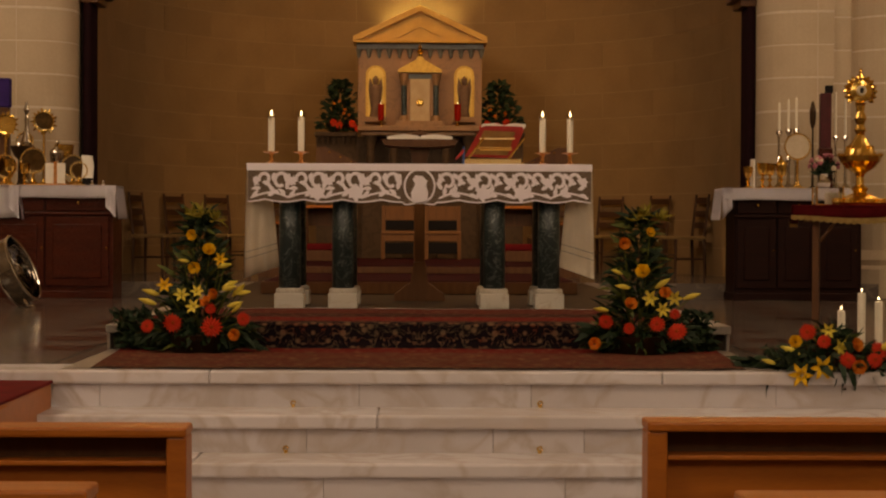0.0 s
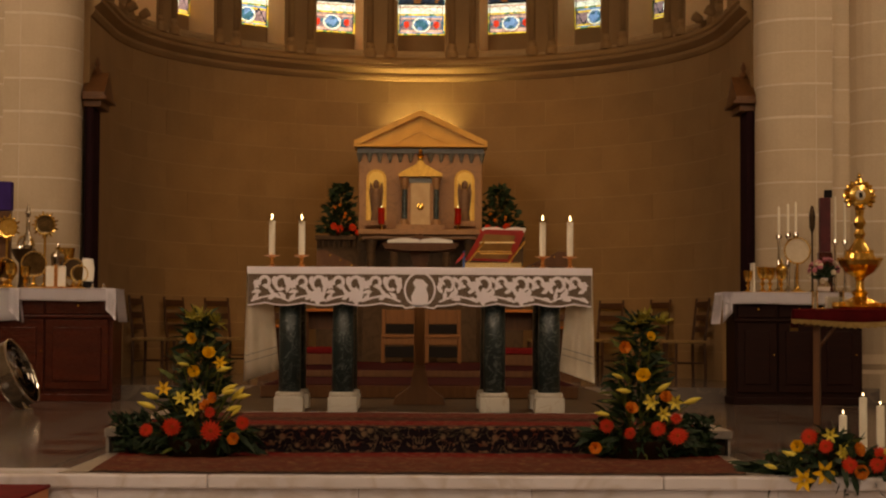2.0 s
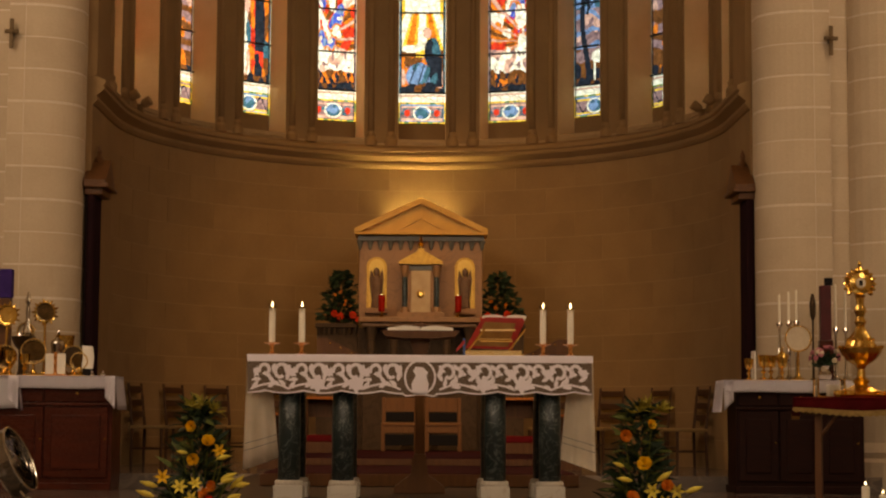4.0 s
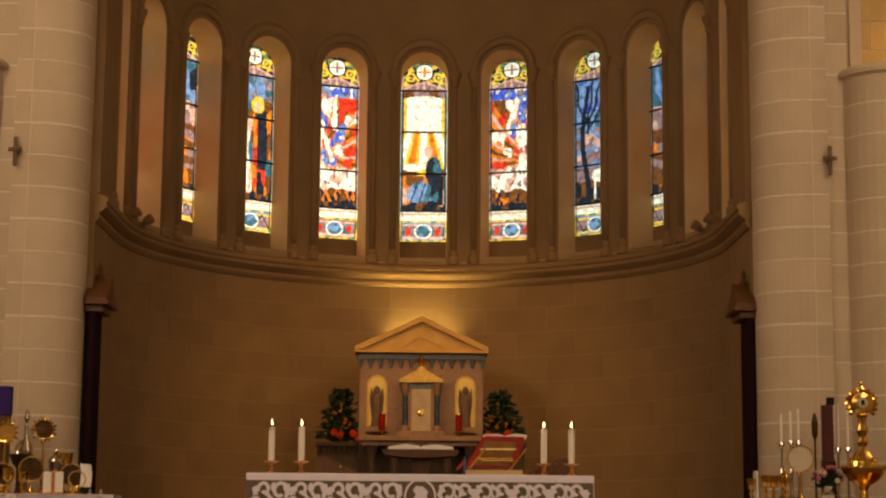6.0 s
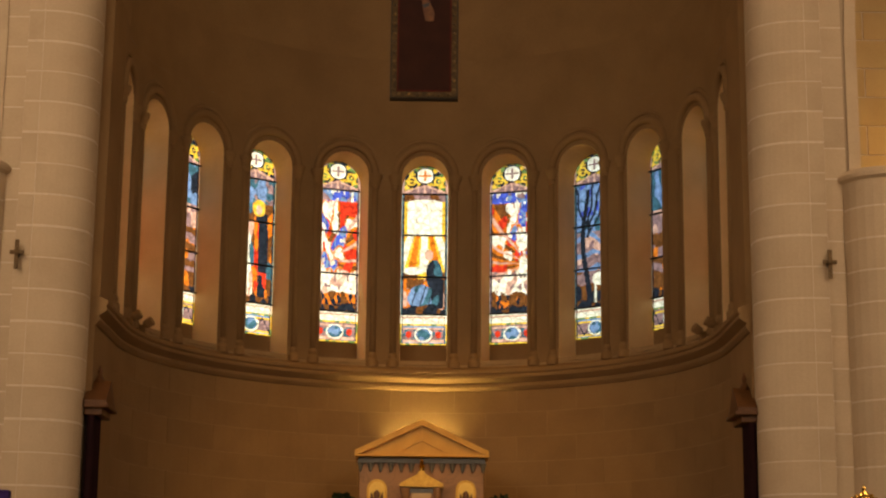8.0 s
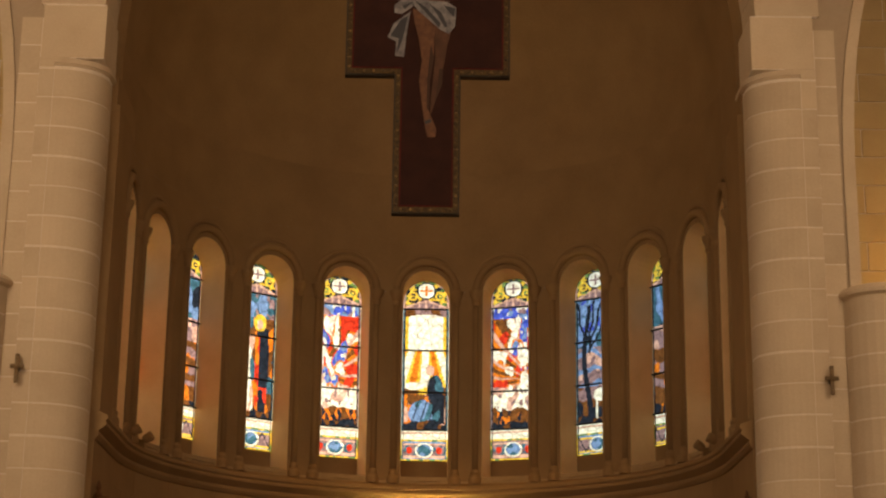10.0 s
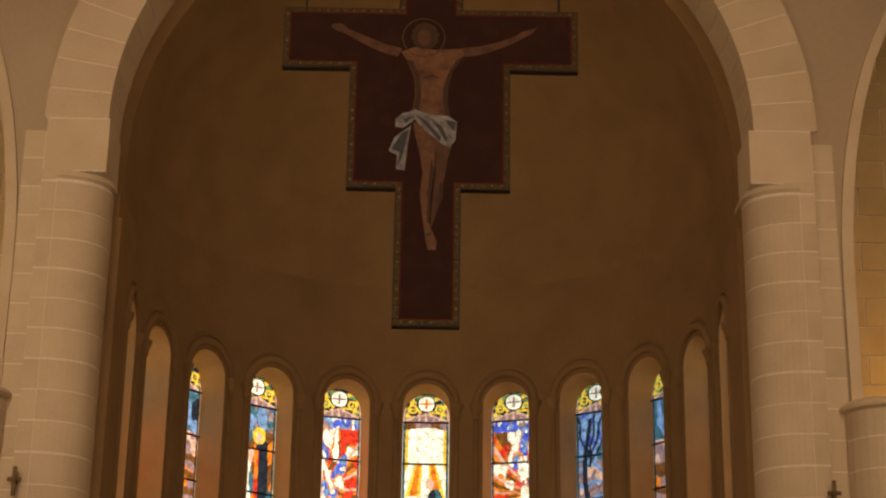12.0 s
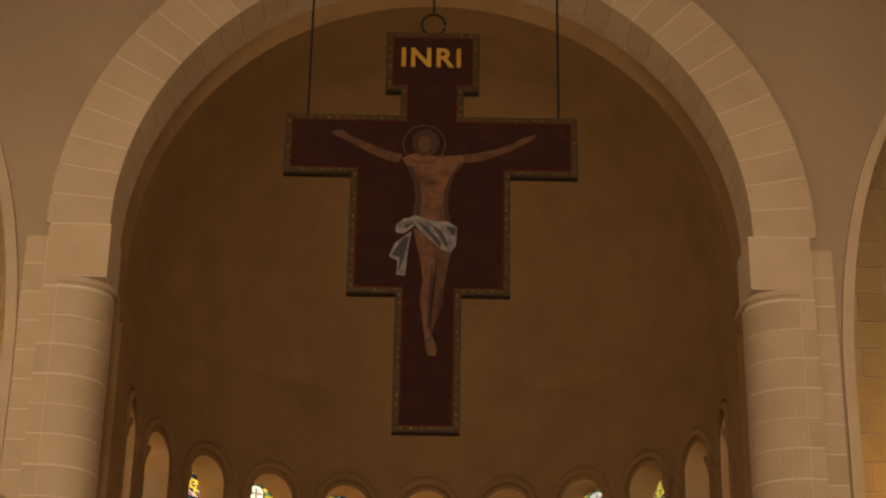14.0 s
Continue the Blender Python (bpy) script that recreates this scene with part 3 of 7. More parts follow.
def rim(n=14):
    pts = [(-HW, ZB), (-HW, ZS)]
    pts += [(HW * -math.cos(math.pi * i / n), ZS + HW * math.sin(math.pi * i / n)) for i in range(1, n)]
    return pts + [(HW, ZS), (HW, ZB)]


half = ALPHA * R / 2
KS = range(-5, 6)
for k in KS:
    c = k * ALPHA

    def put(u, z, r=R):
        return bm.verts.new(cyl(c + u / r, r, z))

    edge = rim()
    inn = [put(u, z) for u, z in edge]
    out = [put(u, ZG if z == ZB else z - 0.04, R + DEEP) for u, z in edge]
    for i in range(len(edge) - 1):
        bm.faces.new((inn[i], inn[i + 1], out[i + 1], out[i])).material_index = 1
    # level sill, then an upright face up to the glass
    low = [put(u, ZB, R + DEEP) for u in (-HW, HW)]
    bm.faces.new((inn[0], low[0], low[1], inn[-1]))
    bm.faces.new((low[0], out[0], out[-1], low[1]))
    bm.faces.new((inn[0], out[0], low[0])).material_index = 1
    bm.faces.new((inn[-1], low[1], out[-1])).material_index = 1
    # piers and spandrel, cut into strips so that they follow the curve
    for s in (-1, 1):
        for j in range(3):
            u0, u1 = HW + (half - HW) * j / 3, HW + (half - HW) * (j + 1) / 3
            q = [put(s * u0, ZB), put(s * u1, ZB), put(s * u1, ZS), put(s * u0, ZS)]
            bm.faces.new(q if s < 0 else q[::-1])
        q = [put(s * HW, ZS), put(s * half, ZS), put(s * half, ZT), put(s * HW, ZT)]
        bm.faces.new(q if s < 0 else q[::-1])
    arch = [(u, z) for u, z in edge[1:-1]]
    for (u0, z0), (u1, z1) in zip(arch, arch[1:]):
        bm.faces.new((put(u0, z0), put(u1, z1), put(u1, ZT), put(u0, ZT)))
ringstrip(bm, R, ZT, ZC)
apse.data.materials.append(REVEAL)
apse.data.materials.append(PALEMORTAR)
bmesh.ops.remove_doubles(bm, verts=bm.verts[:], dist=0.0004)
bm.to_mesh(apse.data)
bm.free()

bm = bmesh.new()
rows = []
for j in range(25):
    e = math.pi / 2 * j / 24
    rows.append([bm.verts.new((R * math.cos(e) * math.sin(a), YC + R * math.cos(e) * math.cos(a), ZC + R * math.sin(e)))
                 for a in (-math.pi / 2 + math.pi * i / NB for i in range(NB + 1))])
for p, q in zip(rows, rows[1:]):
    for i in range(NB):
        bm.faces.new((p[i], p[i + 1], q[i + 1], q[i]))
lo = [bm.verts.new((R * math.cos(a), YC, ZC + R * math.sin(a))) for a in (math.pi * i / 48 for i in range(49))]
hi = [bm.verts.new((R * math.cos(a), 19.48, ZC + R * math.sin(a))) for a in (math.pi * i / 48 for i in range(49))]
for i in range(48):
    bm.faces.new((lo[i], lo[i + 1], hi[i + 1], hi[i]))
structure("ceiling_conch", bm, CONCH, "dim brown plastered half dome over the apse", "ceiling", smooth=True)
# unseen outer shell, added to block sky light leaking through the conch seams
bm = bmesh.new()
RO = R + 0.62
rows = [[bm.verts.new((RO * math.sin(a), YC + RO * math.cos(a), 7.95)) for a in (-math.pi / 2 + math.pi * i / 40 for i in range(41))]]
rows += [[bm.verts.new((RO * math.cos(e) * math.sin(a), YC + RO * math.cos(e) * math.cos(a), 8.9 + RO * math.sin(e))) for a in (-math.pi / 2 + math.pi * i / 40 for i in range(41))]
         for e in (math.pi / 2 * j / 12 for j in range(13))]
for p, q in zip(rows, rows[1:]):
    for i in range(40):
        bm.faces.new((p[i], p[i + 1], q[i + 1], q[i]))
lo = [bm.verts.new((x, YC, z)) for x, z in [(RO, 7.95)] + arc(0, 8.9, RO, 0, 180, 24) + [(-RO, 7.95)]]
hi = [bm.verts.new((x, 19.0, z)) for x, z in [(RO, 7.95)] + arc(0, 8.9, RO, 0, 180, 24) + [(-RO, 7.95)]]
for i in range(len(lo) - 1):
    bm.faces.new((lo[i], lo[i + 1], hi[i + 1], hi[i]))
lo = [bm.verts.new((RO * math.sin(a), YC + RO * math.cos(a), 7.95)) for a in (-math.pi / 2 + math.pi * i / 40 for i in range(41))]
hi = [bm.verts.new((R * math.sin(a), YC + R * math.cos(a), 7.95)) for a in (-math.pi / 2 + math.pi * i / 40 for i in range(41))]
for i in range(40):
    bm.faces.new((lo[i], lo[i + 1], hi[i + 1], hi[i]))
structure("roof_apse", bm, GREYST, "grey outer shell added to keep sky light out of the apse", "roof")
bm = bmesh.new()
slab(bm, arc(0, ZC, R - 0.01, 0, 180, 40) + arc(0, ZC, 4.6, 180, 0, 40), 19.475, 19.53)
bmesh.ops.triangulate(bm, faces=bm.faces[:])
structure("arch_backing", bm, APSE, "plaster reveal behind the great arch", "wall")

# cornice under the windows
bm = bmesh.new()
prof = [(0.0, 4.14), (0.020, 4.15), (0.050, 4.19), (0.052, 4.215), (0.040, 4.235), (0.060, 4.25), (0.125, 4.30), (0.130, 4.325), (0.115, 4.345), (0.14, 4.37), (0.14, 4.41), (0.0, 4.47)]
for (d0, z0), (d1, z1) in zip(prof, prof[1:]):
    n = NB
    lo = [bm.verts.new(cyl(-math.pi / 2 + math.pi * i / n, R - d0, z0)) for i in range(n + 1)]
    hi = [bm.verts.new(cyl(-math.pi / 2 + math.pi * i / n, R - d1, z1)) for i in range(n + 1)]
    for i in range(n):
        bm.faces.new((lo[i + 1], lo[i], hi[i], hi[i + 1]))
for sx in (-1, 1):
    a = [bm.verts.new((sx * (R - d), YC, z)) for d, z in prof]
    b = [bm.verts.new((sx * (R - d), 19.26, z)) for d, z in prof]
    for i in range(len(prof) - 1):
        bm.faces.new((a[i], b[i], b[i + 1], a[i + 1]))
    bm.faces.new(b)
structure("cornice", bm, APSE, "moulded stone cornice running under the apse windows", "cornice")

# surrounds of the windows: colonnettes, capitals and archivolts
sur = None
for k in KS:
    m = Matrix.Translation((0, YC, 0)) @ pose(0, 0, 0, 0, 0, -math.degrees(k * ALPHA)) @ Matrix.Translation((0, R, 0))
    if sur is None:
        sur = thing("window_surround", m, "stone window surround with slim colonnettes and a round archivolt", "window frame", "apse window surrounds", "structure")
        for s in (-1, 1):
            part("colonnette", turned([(0.045, 4.66), (0.042, 5.8), (0.040, 6.98)], 12, pose(s * 0.425, -0.02, 0)), APSE, sur, smooth=True)
            part("colonnette_base", turned([(0.085, 4.46), (0.085, 4.54), (0.06, 4.58), (0.066, 4.62), (0.045, 4.66)], 14, pose(s * 0.425, -0.02, 0)), APSE, sur)
            part("colonnette_capital", turned([(0.045, 6.98), (0.06, 7.02), (0.055, 7.05), (0.095, 7.15), (0.10, 7.19)], 14, pose(s * 0.425, -0.02, 0)), APSE, sur)
        bm = tube(bmesh.new(), [(x, -0.02, z) for x, z in arc(0, 7.19, 0.425, 0, 180, 18)], 0.055, 8)
        part("archivolt", bm, APSE, sur, smooth=True)
        bm = tube(bmesh.new(), [(x, 0.0, z) for x, z in arc(0, 7.19, 0.525, 0, 180, 18)], 0.030, 6)
        part("hood_mould", bm, APSE, sur)
    else:
        copy_thing(sur, m)
sur.matrix_world = Matrix.Translation((0, YC, 0)) @ pose(0, 0, 0, 0, 0, -math.degrees(-5 * ALPHA)) @ Matrix.Translation((0, R, 0))

# spotlights standing on the cornice
for sx in (-1, 1):
    for ph in (85, 77):
        q = cyl(sx * radians(ph), R - 0.12, 4.43)
        s = thing("spotlight", Matrix.Translation(q) @ pose(0, 0, 0, 0, 0, -sx * ph + 180), "small pale spotlight dimmed to the wall's brown on the stone cornice", "spotlight", "cornice spotlights")
        # pale housings take the wall's brown to dim them beside their lamps
        part("housing", turned([(0.04, 0), (0.055, 0.03), (0.06, 0.11), (0.055, 0.12)], 16, pose(0, 0.0, 0.08, -60)), APSE, s, "housing dimmed to the wall's brown")
        part("bracket", boxed(-0.02, 0.02, -0.06, 0.02, -0.02, 0.09, bevel=0.004), APSE, s)

# marble steps up to the sanctuary
joints = [[-7, -3.4, -1.60, -0.30, 0.565, 1.80, 3.3, 7], [-7, -3, -0.54, 0.36, 0.80, 2.4, 7], [-7, -2.2, -0.44, 0.68, 2.0, 7], [-7, -1.2, 0.9, 7]]
edges_y = [8.855, 8.505, 8.155, 7.805]
NOSE = 0.066
for i, ey in enumerate(edges_y):
    z1 = -0.185 * i
    st = tagged(new("marble_step"), "white veined marble step with a projecting nosing", "step", "sanctuary steps", "structure")
    st.location = (0, ey, z1)
    back = 0.40
    for a, b in zip(joints[i], joints[i][1:]):
        part("riser", boxed(a + 0.0015, b - 0.0015, 0.045, back, -0.185, -NOSE), MARBLE, st)
    for a, b in ((-7, -1.05), (-1.05, 1.22), (1.22, 7)) if i % 2 == 0 else ((-7, -0.2), (-0.2, 7)):
        part("tread", boxed(a + 0.001, b - 0.001, 0.0, back + 0.02, -NOSE, 0.0, bevel=0.012), MARBLE, st)
for x, i in ((-0.63, 0), (0.61, 0), (-0.64, 1), (0.585, 1)):
    e = thing("stair_rod_eye", (x, edges_y[i] + 0.042, -0.185 * (i + 1)), "small brass carpet-rod eye on the step", "stair fitting", "stair rod eyes")
    part("eye", tube(bmesh.new(), [(px, -0.012, pz + 0.022) for px, pz in arc(0, 0, 0.011, 0, 330, 11)], 0.004, 6), GOLD, e)
    part("plate", boxed(-0.008, 0.008, -0.014, 0.002, 0.0, 0.014, bevel=0.002), GOLD, e)

# altar platform
plat = structure("altar_platform", boxed(-1.80, 1.80, 10.40, 18.4, -0.01, 0.145), BROWNST, "low marble platform under the altar", "platform")
for sx in (-1, 1):
    for j in range(8):
        part("edge_slab", boxed(min(sx * 1.70, sx * 1.82), max(sx * 1.70, sx * 1.82), 10.30 + j + 0.002, 11.30 + j - 0.002, 0.10, 0.150, bevel=0.006), BORDER, plat)
for sx in (-1, 1):
    for j in range(4):
        part("border_slab", boxed(*sorted((sx * 1.55, sx * 1.80)), 8.93 + j * 0.36 + 0.001, 9.29 + j * 0.36 - 0.001, -0.002, 0.004), BORDER, plat, "white marble floor border")
    part("side_slab", boxed(*sorted((sx * 1.795, sx * 1.812)), 10.32, 18.3, 0.004, 0.10), BORDER, plat)
part("edge_slab", boxed(-1.70, 1.70, 10.385, 10.6, 0.10, 0.149, bevel=0.006), MARBLE2, plat)

# ---- stained glass ----
PAL = [glass_colour("glass_" + n, c) for n, c in (
    ("white", (0.96, 0.80, 0.55)), ("gold", (0.80, 0.45, 0.05)), ("red", (0.62, 0.04, 0.018)), ("orange", (0.70, 0.17, 0.02)),
    ("blue", (0.05, 0.09, 0.42)), ("teal", (0.036, 0.115, 0.14)), ("green", (0.13, 0.22, 0.06)), ("dark", (0.016, 0.02, 0.026)),
    ("brown", (0.16, 0.055, 0.016)), ("mauve", (0.27, 0.155, 0.14)), ("pink", (0.64, 0.35, 0.24)), ("sky", (0.14, 0.24, 0.38)))]
W, GO, RE, OR, BL, TE, GR, DK, BR, MA, PI, SK = range(12)
LEAD = mat("lead_came", (0.012, 0.011, 0.011), rough=0.6, metal=0.5)


def fuzz(u, v, k, f=5.0):
    return noise.noise(Vector((u * f + k * 7.3, v * f, k * 3.1)))


def oval(u, v, cu, cv, ru, rv):
    return ((u - cu) / ru) ** 2 + ((v - cv) / rv) ** 2 < 1


def foot_panel(k, u, v):
    """Framed shield between two small scrolled panels."""
    if v < 0.010 or v > 0.105 or abs(u) > 0.93:
        return GO if fuzz(u, v * 8, k, 4) > -0.1 else GR
    if abs(v - 0.057) > 0.040 or abs(u) > 0.86:
        return MA if k % 2 else SK
    if oval(u, v, 0, 0.057, 0.30, 0.034):
        return TE if fuzz(u, v * 8, k, 3) > 0.05 else SK
    if oval(u, v, 0, 0.057, 0.38, 0.040):
        return W
    if k in (-2, 2, -3, 3):
        return DK if abs(math.sin(u * 9) * 0.03 + v - 0.057) < 0.007 else GO if abs(v - 0.057) > 0.030 else MA
    if oval(abs(u), v, 0.62, 0.057, 0.12, 0.020):
        return RE
    return PI if abs(v - 0.057) > 0.028 else TE if fuzz(u, v * 8, k, 5) > 0.1 else MA


def top_panel(k, u, v):
    """Medallion with a cross on dark foliage, under a pink edge; a gable below."""
    d = math.hypot(u, (v - 0.935) * 8.2)
    if d < 0.40:
        arm = min(abs(u), abs(v - 0.935) * 8.2)
        if d > 0.34:
            return DK
        if d < 0.26 and arm < 0.06:
            return OR if k == 0 else MA
        return W
    if v > 0.95 and math.hypot(u, max(v - 0.90, 0) * 8.2) > 0.76 or v <= 0.95 and abs(u) > 0.86:
        return PI if fuzz(u, v * 8, k, 4) > -0.35 else MA
    gable = 0.880 - abs(u) * 0.045
    if abs(v - gable) < 0.006:
        return PI
    if v < gable:
        return MA if abs(math.sin(u * 11)) > 0.35 else PI
    c = math.hypot(abs(u) - 0.58, (v - 0.905) * 8.2)
    if abs(c - 0.17) < 0.045 or c < 0.06:
        return GO
    return GO if abs(math.sin(u * 8 + v * 60) + math.sin(v * 95 - u * 5)) < 0.5 else GR if fuzz(u, v * 8, k, 4) > 0.1 else DK


def scene_colour(k, u, v):
    """Plain patches of colour for window k; u from -1 to 1 across, v from 0 at the foot to 1 at the top."""
    f, g = fuzz(u, v * 4.1, k, 1.5), fuzz(u, v * 4.1, k + 20, 2.8)
    h = fuzz(u, v * 4.1, k + 40, 6)
    if v < 0.115:
        return foot_panel(k, u, v)
    if v < 0.165:
        return W if abs(v - 0.15) > 0.004 else PI
    if v > 0.828:
        return top_panel(k, u, v)
    if abs(u) > 0.88:
        return W if abs(u) > 0.95 else DK if int(v * 90) % 4 == 0 else MA if k % 2 else TE
    ground = 0.205 + 0.03 * f + 0.02 * g
    if v < ground:
        return DK if g > -0.12 else BR
    if k == 0:
        if v > 0.60:
            if abs(u) < 0.74 and v < 0.80 - 0.03 * abs(u) ** 3:
                return W
            return GO if v < 0.79 else BR if g > 0 else MA
        # plain dark kneeling shape beside a pale blue cloth, under gold rays
        if oval(u, v, 0.20, 0.492, 0.17, 0.030):
            return PI
        if oval(u, v, 0.42, 0.385, 0.34, 0.082) or 0.2 < v < 0.36 and abs(u - 0.58) < 0.24:
            return TE if g > 0.22 else DK
        if oval(u, v, -0.05, 0.255, 0.62, 0.075) and v < 0.33 - 0.07 * u:
            return DK if abs(math.sin(u * 9 - v * 22)) < 0.22 else SK if g > -0.18 else TE
        if oval(u, v, -0.45, 0.405, 0.45, 0.020):
            return W
        if v < 0.36:
            return OR if g > 0.1 else BR if f > -0.1 else PI
        if v < 0.40:
            return BR if g > -0.1 else GO
        ray = math.sin(math.atan2((v - 0.80) * 8.2, u) * 19)
        return W if ray > 0.45 - v * 0.4 else GO if ray > -0.6 else OR
    if abs(k) == 1:
        if v < 0.27 + 0.04 * g:
            return BR if g > 0.0 else OR if h > 0.1 else DK
        if v < 0.385 + 0.05 * f:
            return MA if h < -0.30 else PI if g < -0.16 else W
        if v > 0.77:
            return W if h > 0.22 else BL if g > 0.02 else SK if f > 0 else MA
        s = u * k
        # pale swirling clouds on one half, orange beams on the other
        if s > -0.05 + 0.9 * f:
            if g > 0.06 or h > 0.28:
                return W
            if g < -0.12:
                return BL if h > -0.15 else SK
            return RE if f > 0.0 and h > -0.1 else PI if h > 0.02 else OR
        beam = math.sin(math.atan2((v - 0.5) * 8.2 + 0.6, s - 0.7) * 15 + f)
        if beam > 0.80:
            return PI
        if g > 0.30:
            return W
        return RE if g < -0.10 - 0.1 * k else OR if beam > -0.55 else BR
    if k == -2:
        if oval(u, v, 0.22, 0.665, 0.15, 0.026):
            return PI
        if oval(u, v, 0.22, 0.675, 0.30, 0.046):
            return GO
        if v < 0.645 and abs(u - 0.36) < 0.34 - abs(v - 0.46) * 0.4:
            if u < 0.22 and v < 0.60:
                return RE if g > -0.1 else OR
            return RE if v < 0.33 and g > -0.2 else DK
        if v < 0.60 and abs(u + 0.30 + 0.1 * math.sin(v * 18)) < 0.22:
            return W if g > -0.22 else PI
        if v < 0.30:
            return BR if g > -0.1 else OR
        if v > 0.70:
            return (SK if g > 0.08 else MA if h > 0.1 else TE)
        return TE if g > 0.05 else BR if f > 0 else OR
    if k == 2:
        trunk = abs(u + 0.42 - 0.16 * math.sin(v * 9)) < 0.15 - 0.08 * v and v < 0.80
        limb = v > 0.54 and min(abs(u + 0.42 - (v - 0.52) * q + 0.05 * math.sin(v * 40 + q)) for q in (1.2, 2.4, 4.2, -1.6)) < 0.055
        if trunk or limb:
            return DK
        if oval(u, v, 0.18, 0.315, 0.34, 0.034) or oval(u, v, 0.42, 0.345, 0.14, 0.022) or v < 0.30 and min(abs(u - q) for q in (0.0, 0.34)) < 0.06:
            return W
        if v < 0.29 + 0.03 * f:
            return BR if g > -0.15 else DK
        if v > 0.66:
            return BL if g > 0.12 else SK if h > -0.25 else TE
        if v > 0.57:
            return SK if g > -0.1 else TE
        return (SK if math.sin(v * 75 + f * 4) > 0.55 else MA if g < 0.12 else PI) if v > 0.36 else (MA if g > 0 else BR)
    if v < 0.27:
        return BR if g > -0.1 else OR
    if v < 0.50:
        return BR if math.sin(v * 70 + f * 3) > 0.2 else MA if g > -0.1 else OR
    if v < 0.62:
        return MA if g > 0 else PI
    return SK if g > 0.08 else TE if f > -0.2 else DK


ZSG = ZS - 0.04                  # springing of the glass
GW, GH = HW * 1.03, (ZSG + HW + 0.035 - ZG)
for k in KS:
    m = Matrix.Translation((0, YC, 0)) @ pose(0, 0, 0, 0, 0, -math.degrees(k * ALPHA)) @ Matrix.Translation((0, R + DEEP - 0.03, ZG - 0.01))
    win = thing("stained_glass_window", m, "tall arched stained glass window in glowing colours with dark saddle bars", "window", "apse stained glass", "structure")
    nu, nv = 44, 200
    bars = [0.0, 0.165, 0.37, 0.60, 0.83, 1.0]
    for b0, b1 in zip(bars, bars[1:]):
        bm = bmesh.new()
        j0, j1 = round(b0 * nv), round(b1 * nv)
        grid = {}
        for j in range(j0, j1):
            for i in range(nu):
                u, v = (i + 0.5) / nu * 2 - 1, (j + 0.5) / nv
                zz = v * GH
                lim = GW if zz < ZSG - ZG else math.sqrt(max(GW ** 2 - (zz - (ZSG - ZG)) ** 2, 0))
                if abs(u * GW) > lim + 0.03:
                    continue
                vs = []
                for ii, jj in ((i, j), (i + 1, j), (i + 1, j + 1), (i, j + 1)):
                    if (ii, jj) not in grid:
                        grid[ii, jj] = bm.verts.new(((ii / nu * 2 - 1) * GW, 0, jj / nv * GH))
                    vs.append(grid[ii, jj])
                fc = bm.faces.new(vs)
                fc.material_index = scene_colour(k, u, v)
        part("pane", bm, PAL, win)
    for b0 in bars[1:-1]:
        part("saddle_bar", boxed(-GW, GW, -0.03, -0.008, b0 * GH - 0.011, b0 * GH + 0.011), LEAD, win)
    for s in (-1, 1):
        part("lead_border", boxed(s * GW * 0.87 - 0.005, s * GW * 0.87 + 0.005, -0.012, -0.003, 0.02, ZSG - ZG), LEAD, win)

# ---- altar ----
AZ = 0.15
AX = [-0.913, -0.537, 0.527, 0.914]
altar = thing("altar", (0, 12.4, AZ), "marble altar table carried on green marble columns with white bases", "altar")
part("tabletop", boxed(-1.19, 1.19, 0.0, 0.86, 0.945, 1.003, bevel=0.008), BASEST, altar, "pale marble altar slab")
for x in AX:
    for y in (0.12, 0.72):
        part("plinth", boxed(x - 0.103, x + 0.103, y - 0.103, y + 0.103, 0.0, 0.105, bevel=0.006), BASEST, altar, "white marble base")
        part("torus", turned([(0.096, 0.105), (0.10, 0.12), (0.096, 0.135), (0.084, 0.14)], 20, pose(x, y, 0)), BASEST, altar)
        part("column", turned([(0.077, 0.14), (0.078, 0.5), (0.074, 0.945)], 24, pose(x, y, 0)), GREEN, altar, "veined dark green marble column", smooth=True)


def cloth_sheet(bm, rows):
    """A grid of points as a thin cloth."""
    g = [[bm.verts.new(p) for p in r] for r in rows]
    for a, b in zip(g, g[1:]):
        for i in range(len(a) - 1):
            bm.faces.new((a[i], a[i + 1], b[i + 1], b[i]))
    bmesh.ops.solidify(bm, geom=bm.faces[:], thickness=0.004)
    return bm


cloth = thing("altar_cloth", (0, 12.4, AZ + 1.008), "white linen altar cloth with a deep lace front", "tablecloth")
bm = boxed(-1.205, 1.205, -0.012, 0.875, -0.003, 0.006, bevel=0.003)
part("top_cloth", bm, LINEN, cloth)
bm = boxed(-1.207, 1.207, -0.020, -0.013, -0.045, 0.004, bevel=0.003)
part("hem_band", bm, LINEN, cloth, "plain linen border")


def drape_point(s, v, w):
    """v from the front edge inwards, w from the top to the hem."""
    return (s * (1.207 + 0.020 * w) - s * (0.15 + 0.09 * w) * v, -0.006 + 0.13 * v + 0.016 * w * math.sin(v * 15 + 1), -0.004 - w * (0.795 - 0.085 * v))


for s in (-1, 1):
    rows = [[drape_point(s, i / 25, w) for w in (0, 0.15, 0.35, 0.6, 0.8, 1)] for i in range(26)]
    part("side_drape", cloth_sheet(bmesh.new(), rows), CREAMCL, cloth, "hanging end of the cloth", smooth=True)
    for w0 in (0.77, 0.83):
        rows = []
        for i in range(26):
            row = []
            for w in (w0, w0 + 0.005):
                x, y, z = drape_point(s, i / 25, w)
                row.append((x - s * 0.003, y - 0.007, z))
            rows.append(row)
        part("stripe", cloth_sheet(bmesh.new(), rows), GREYTHREAD, cloth, "thin grey-blue woven stripe")

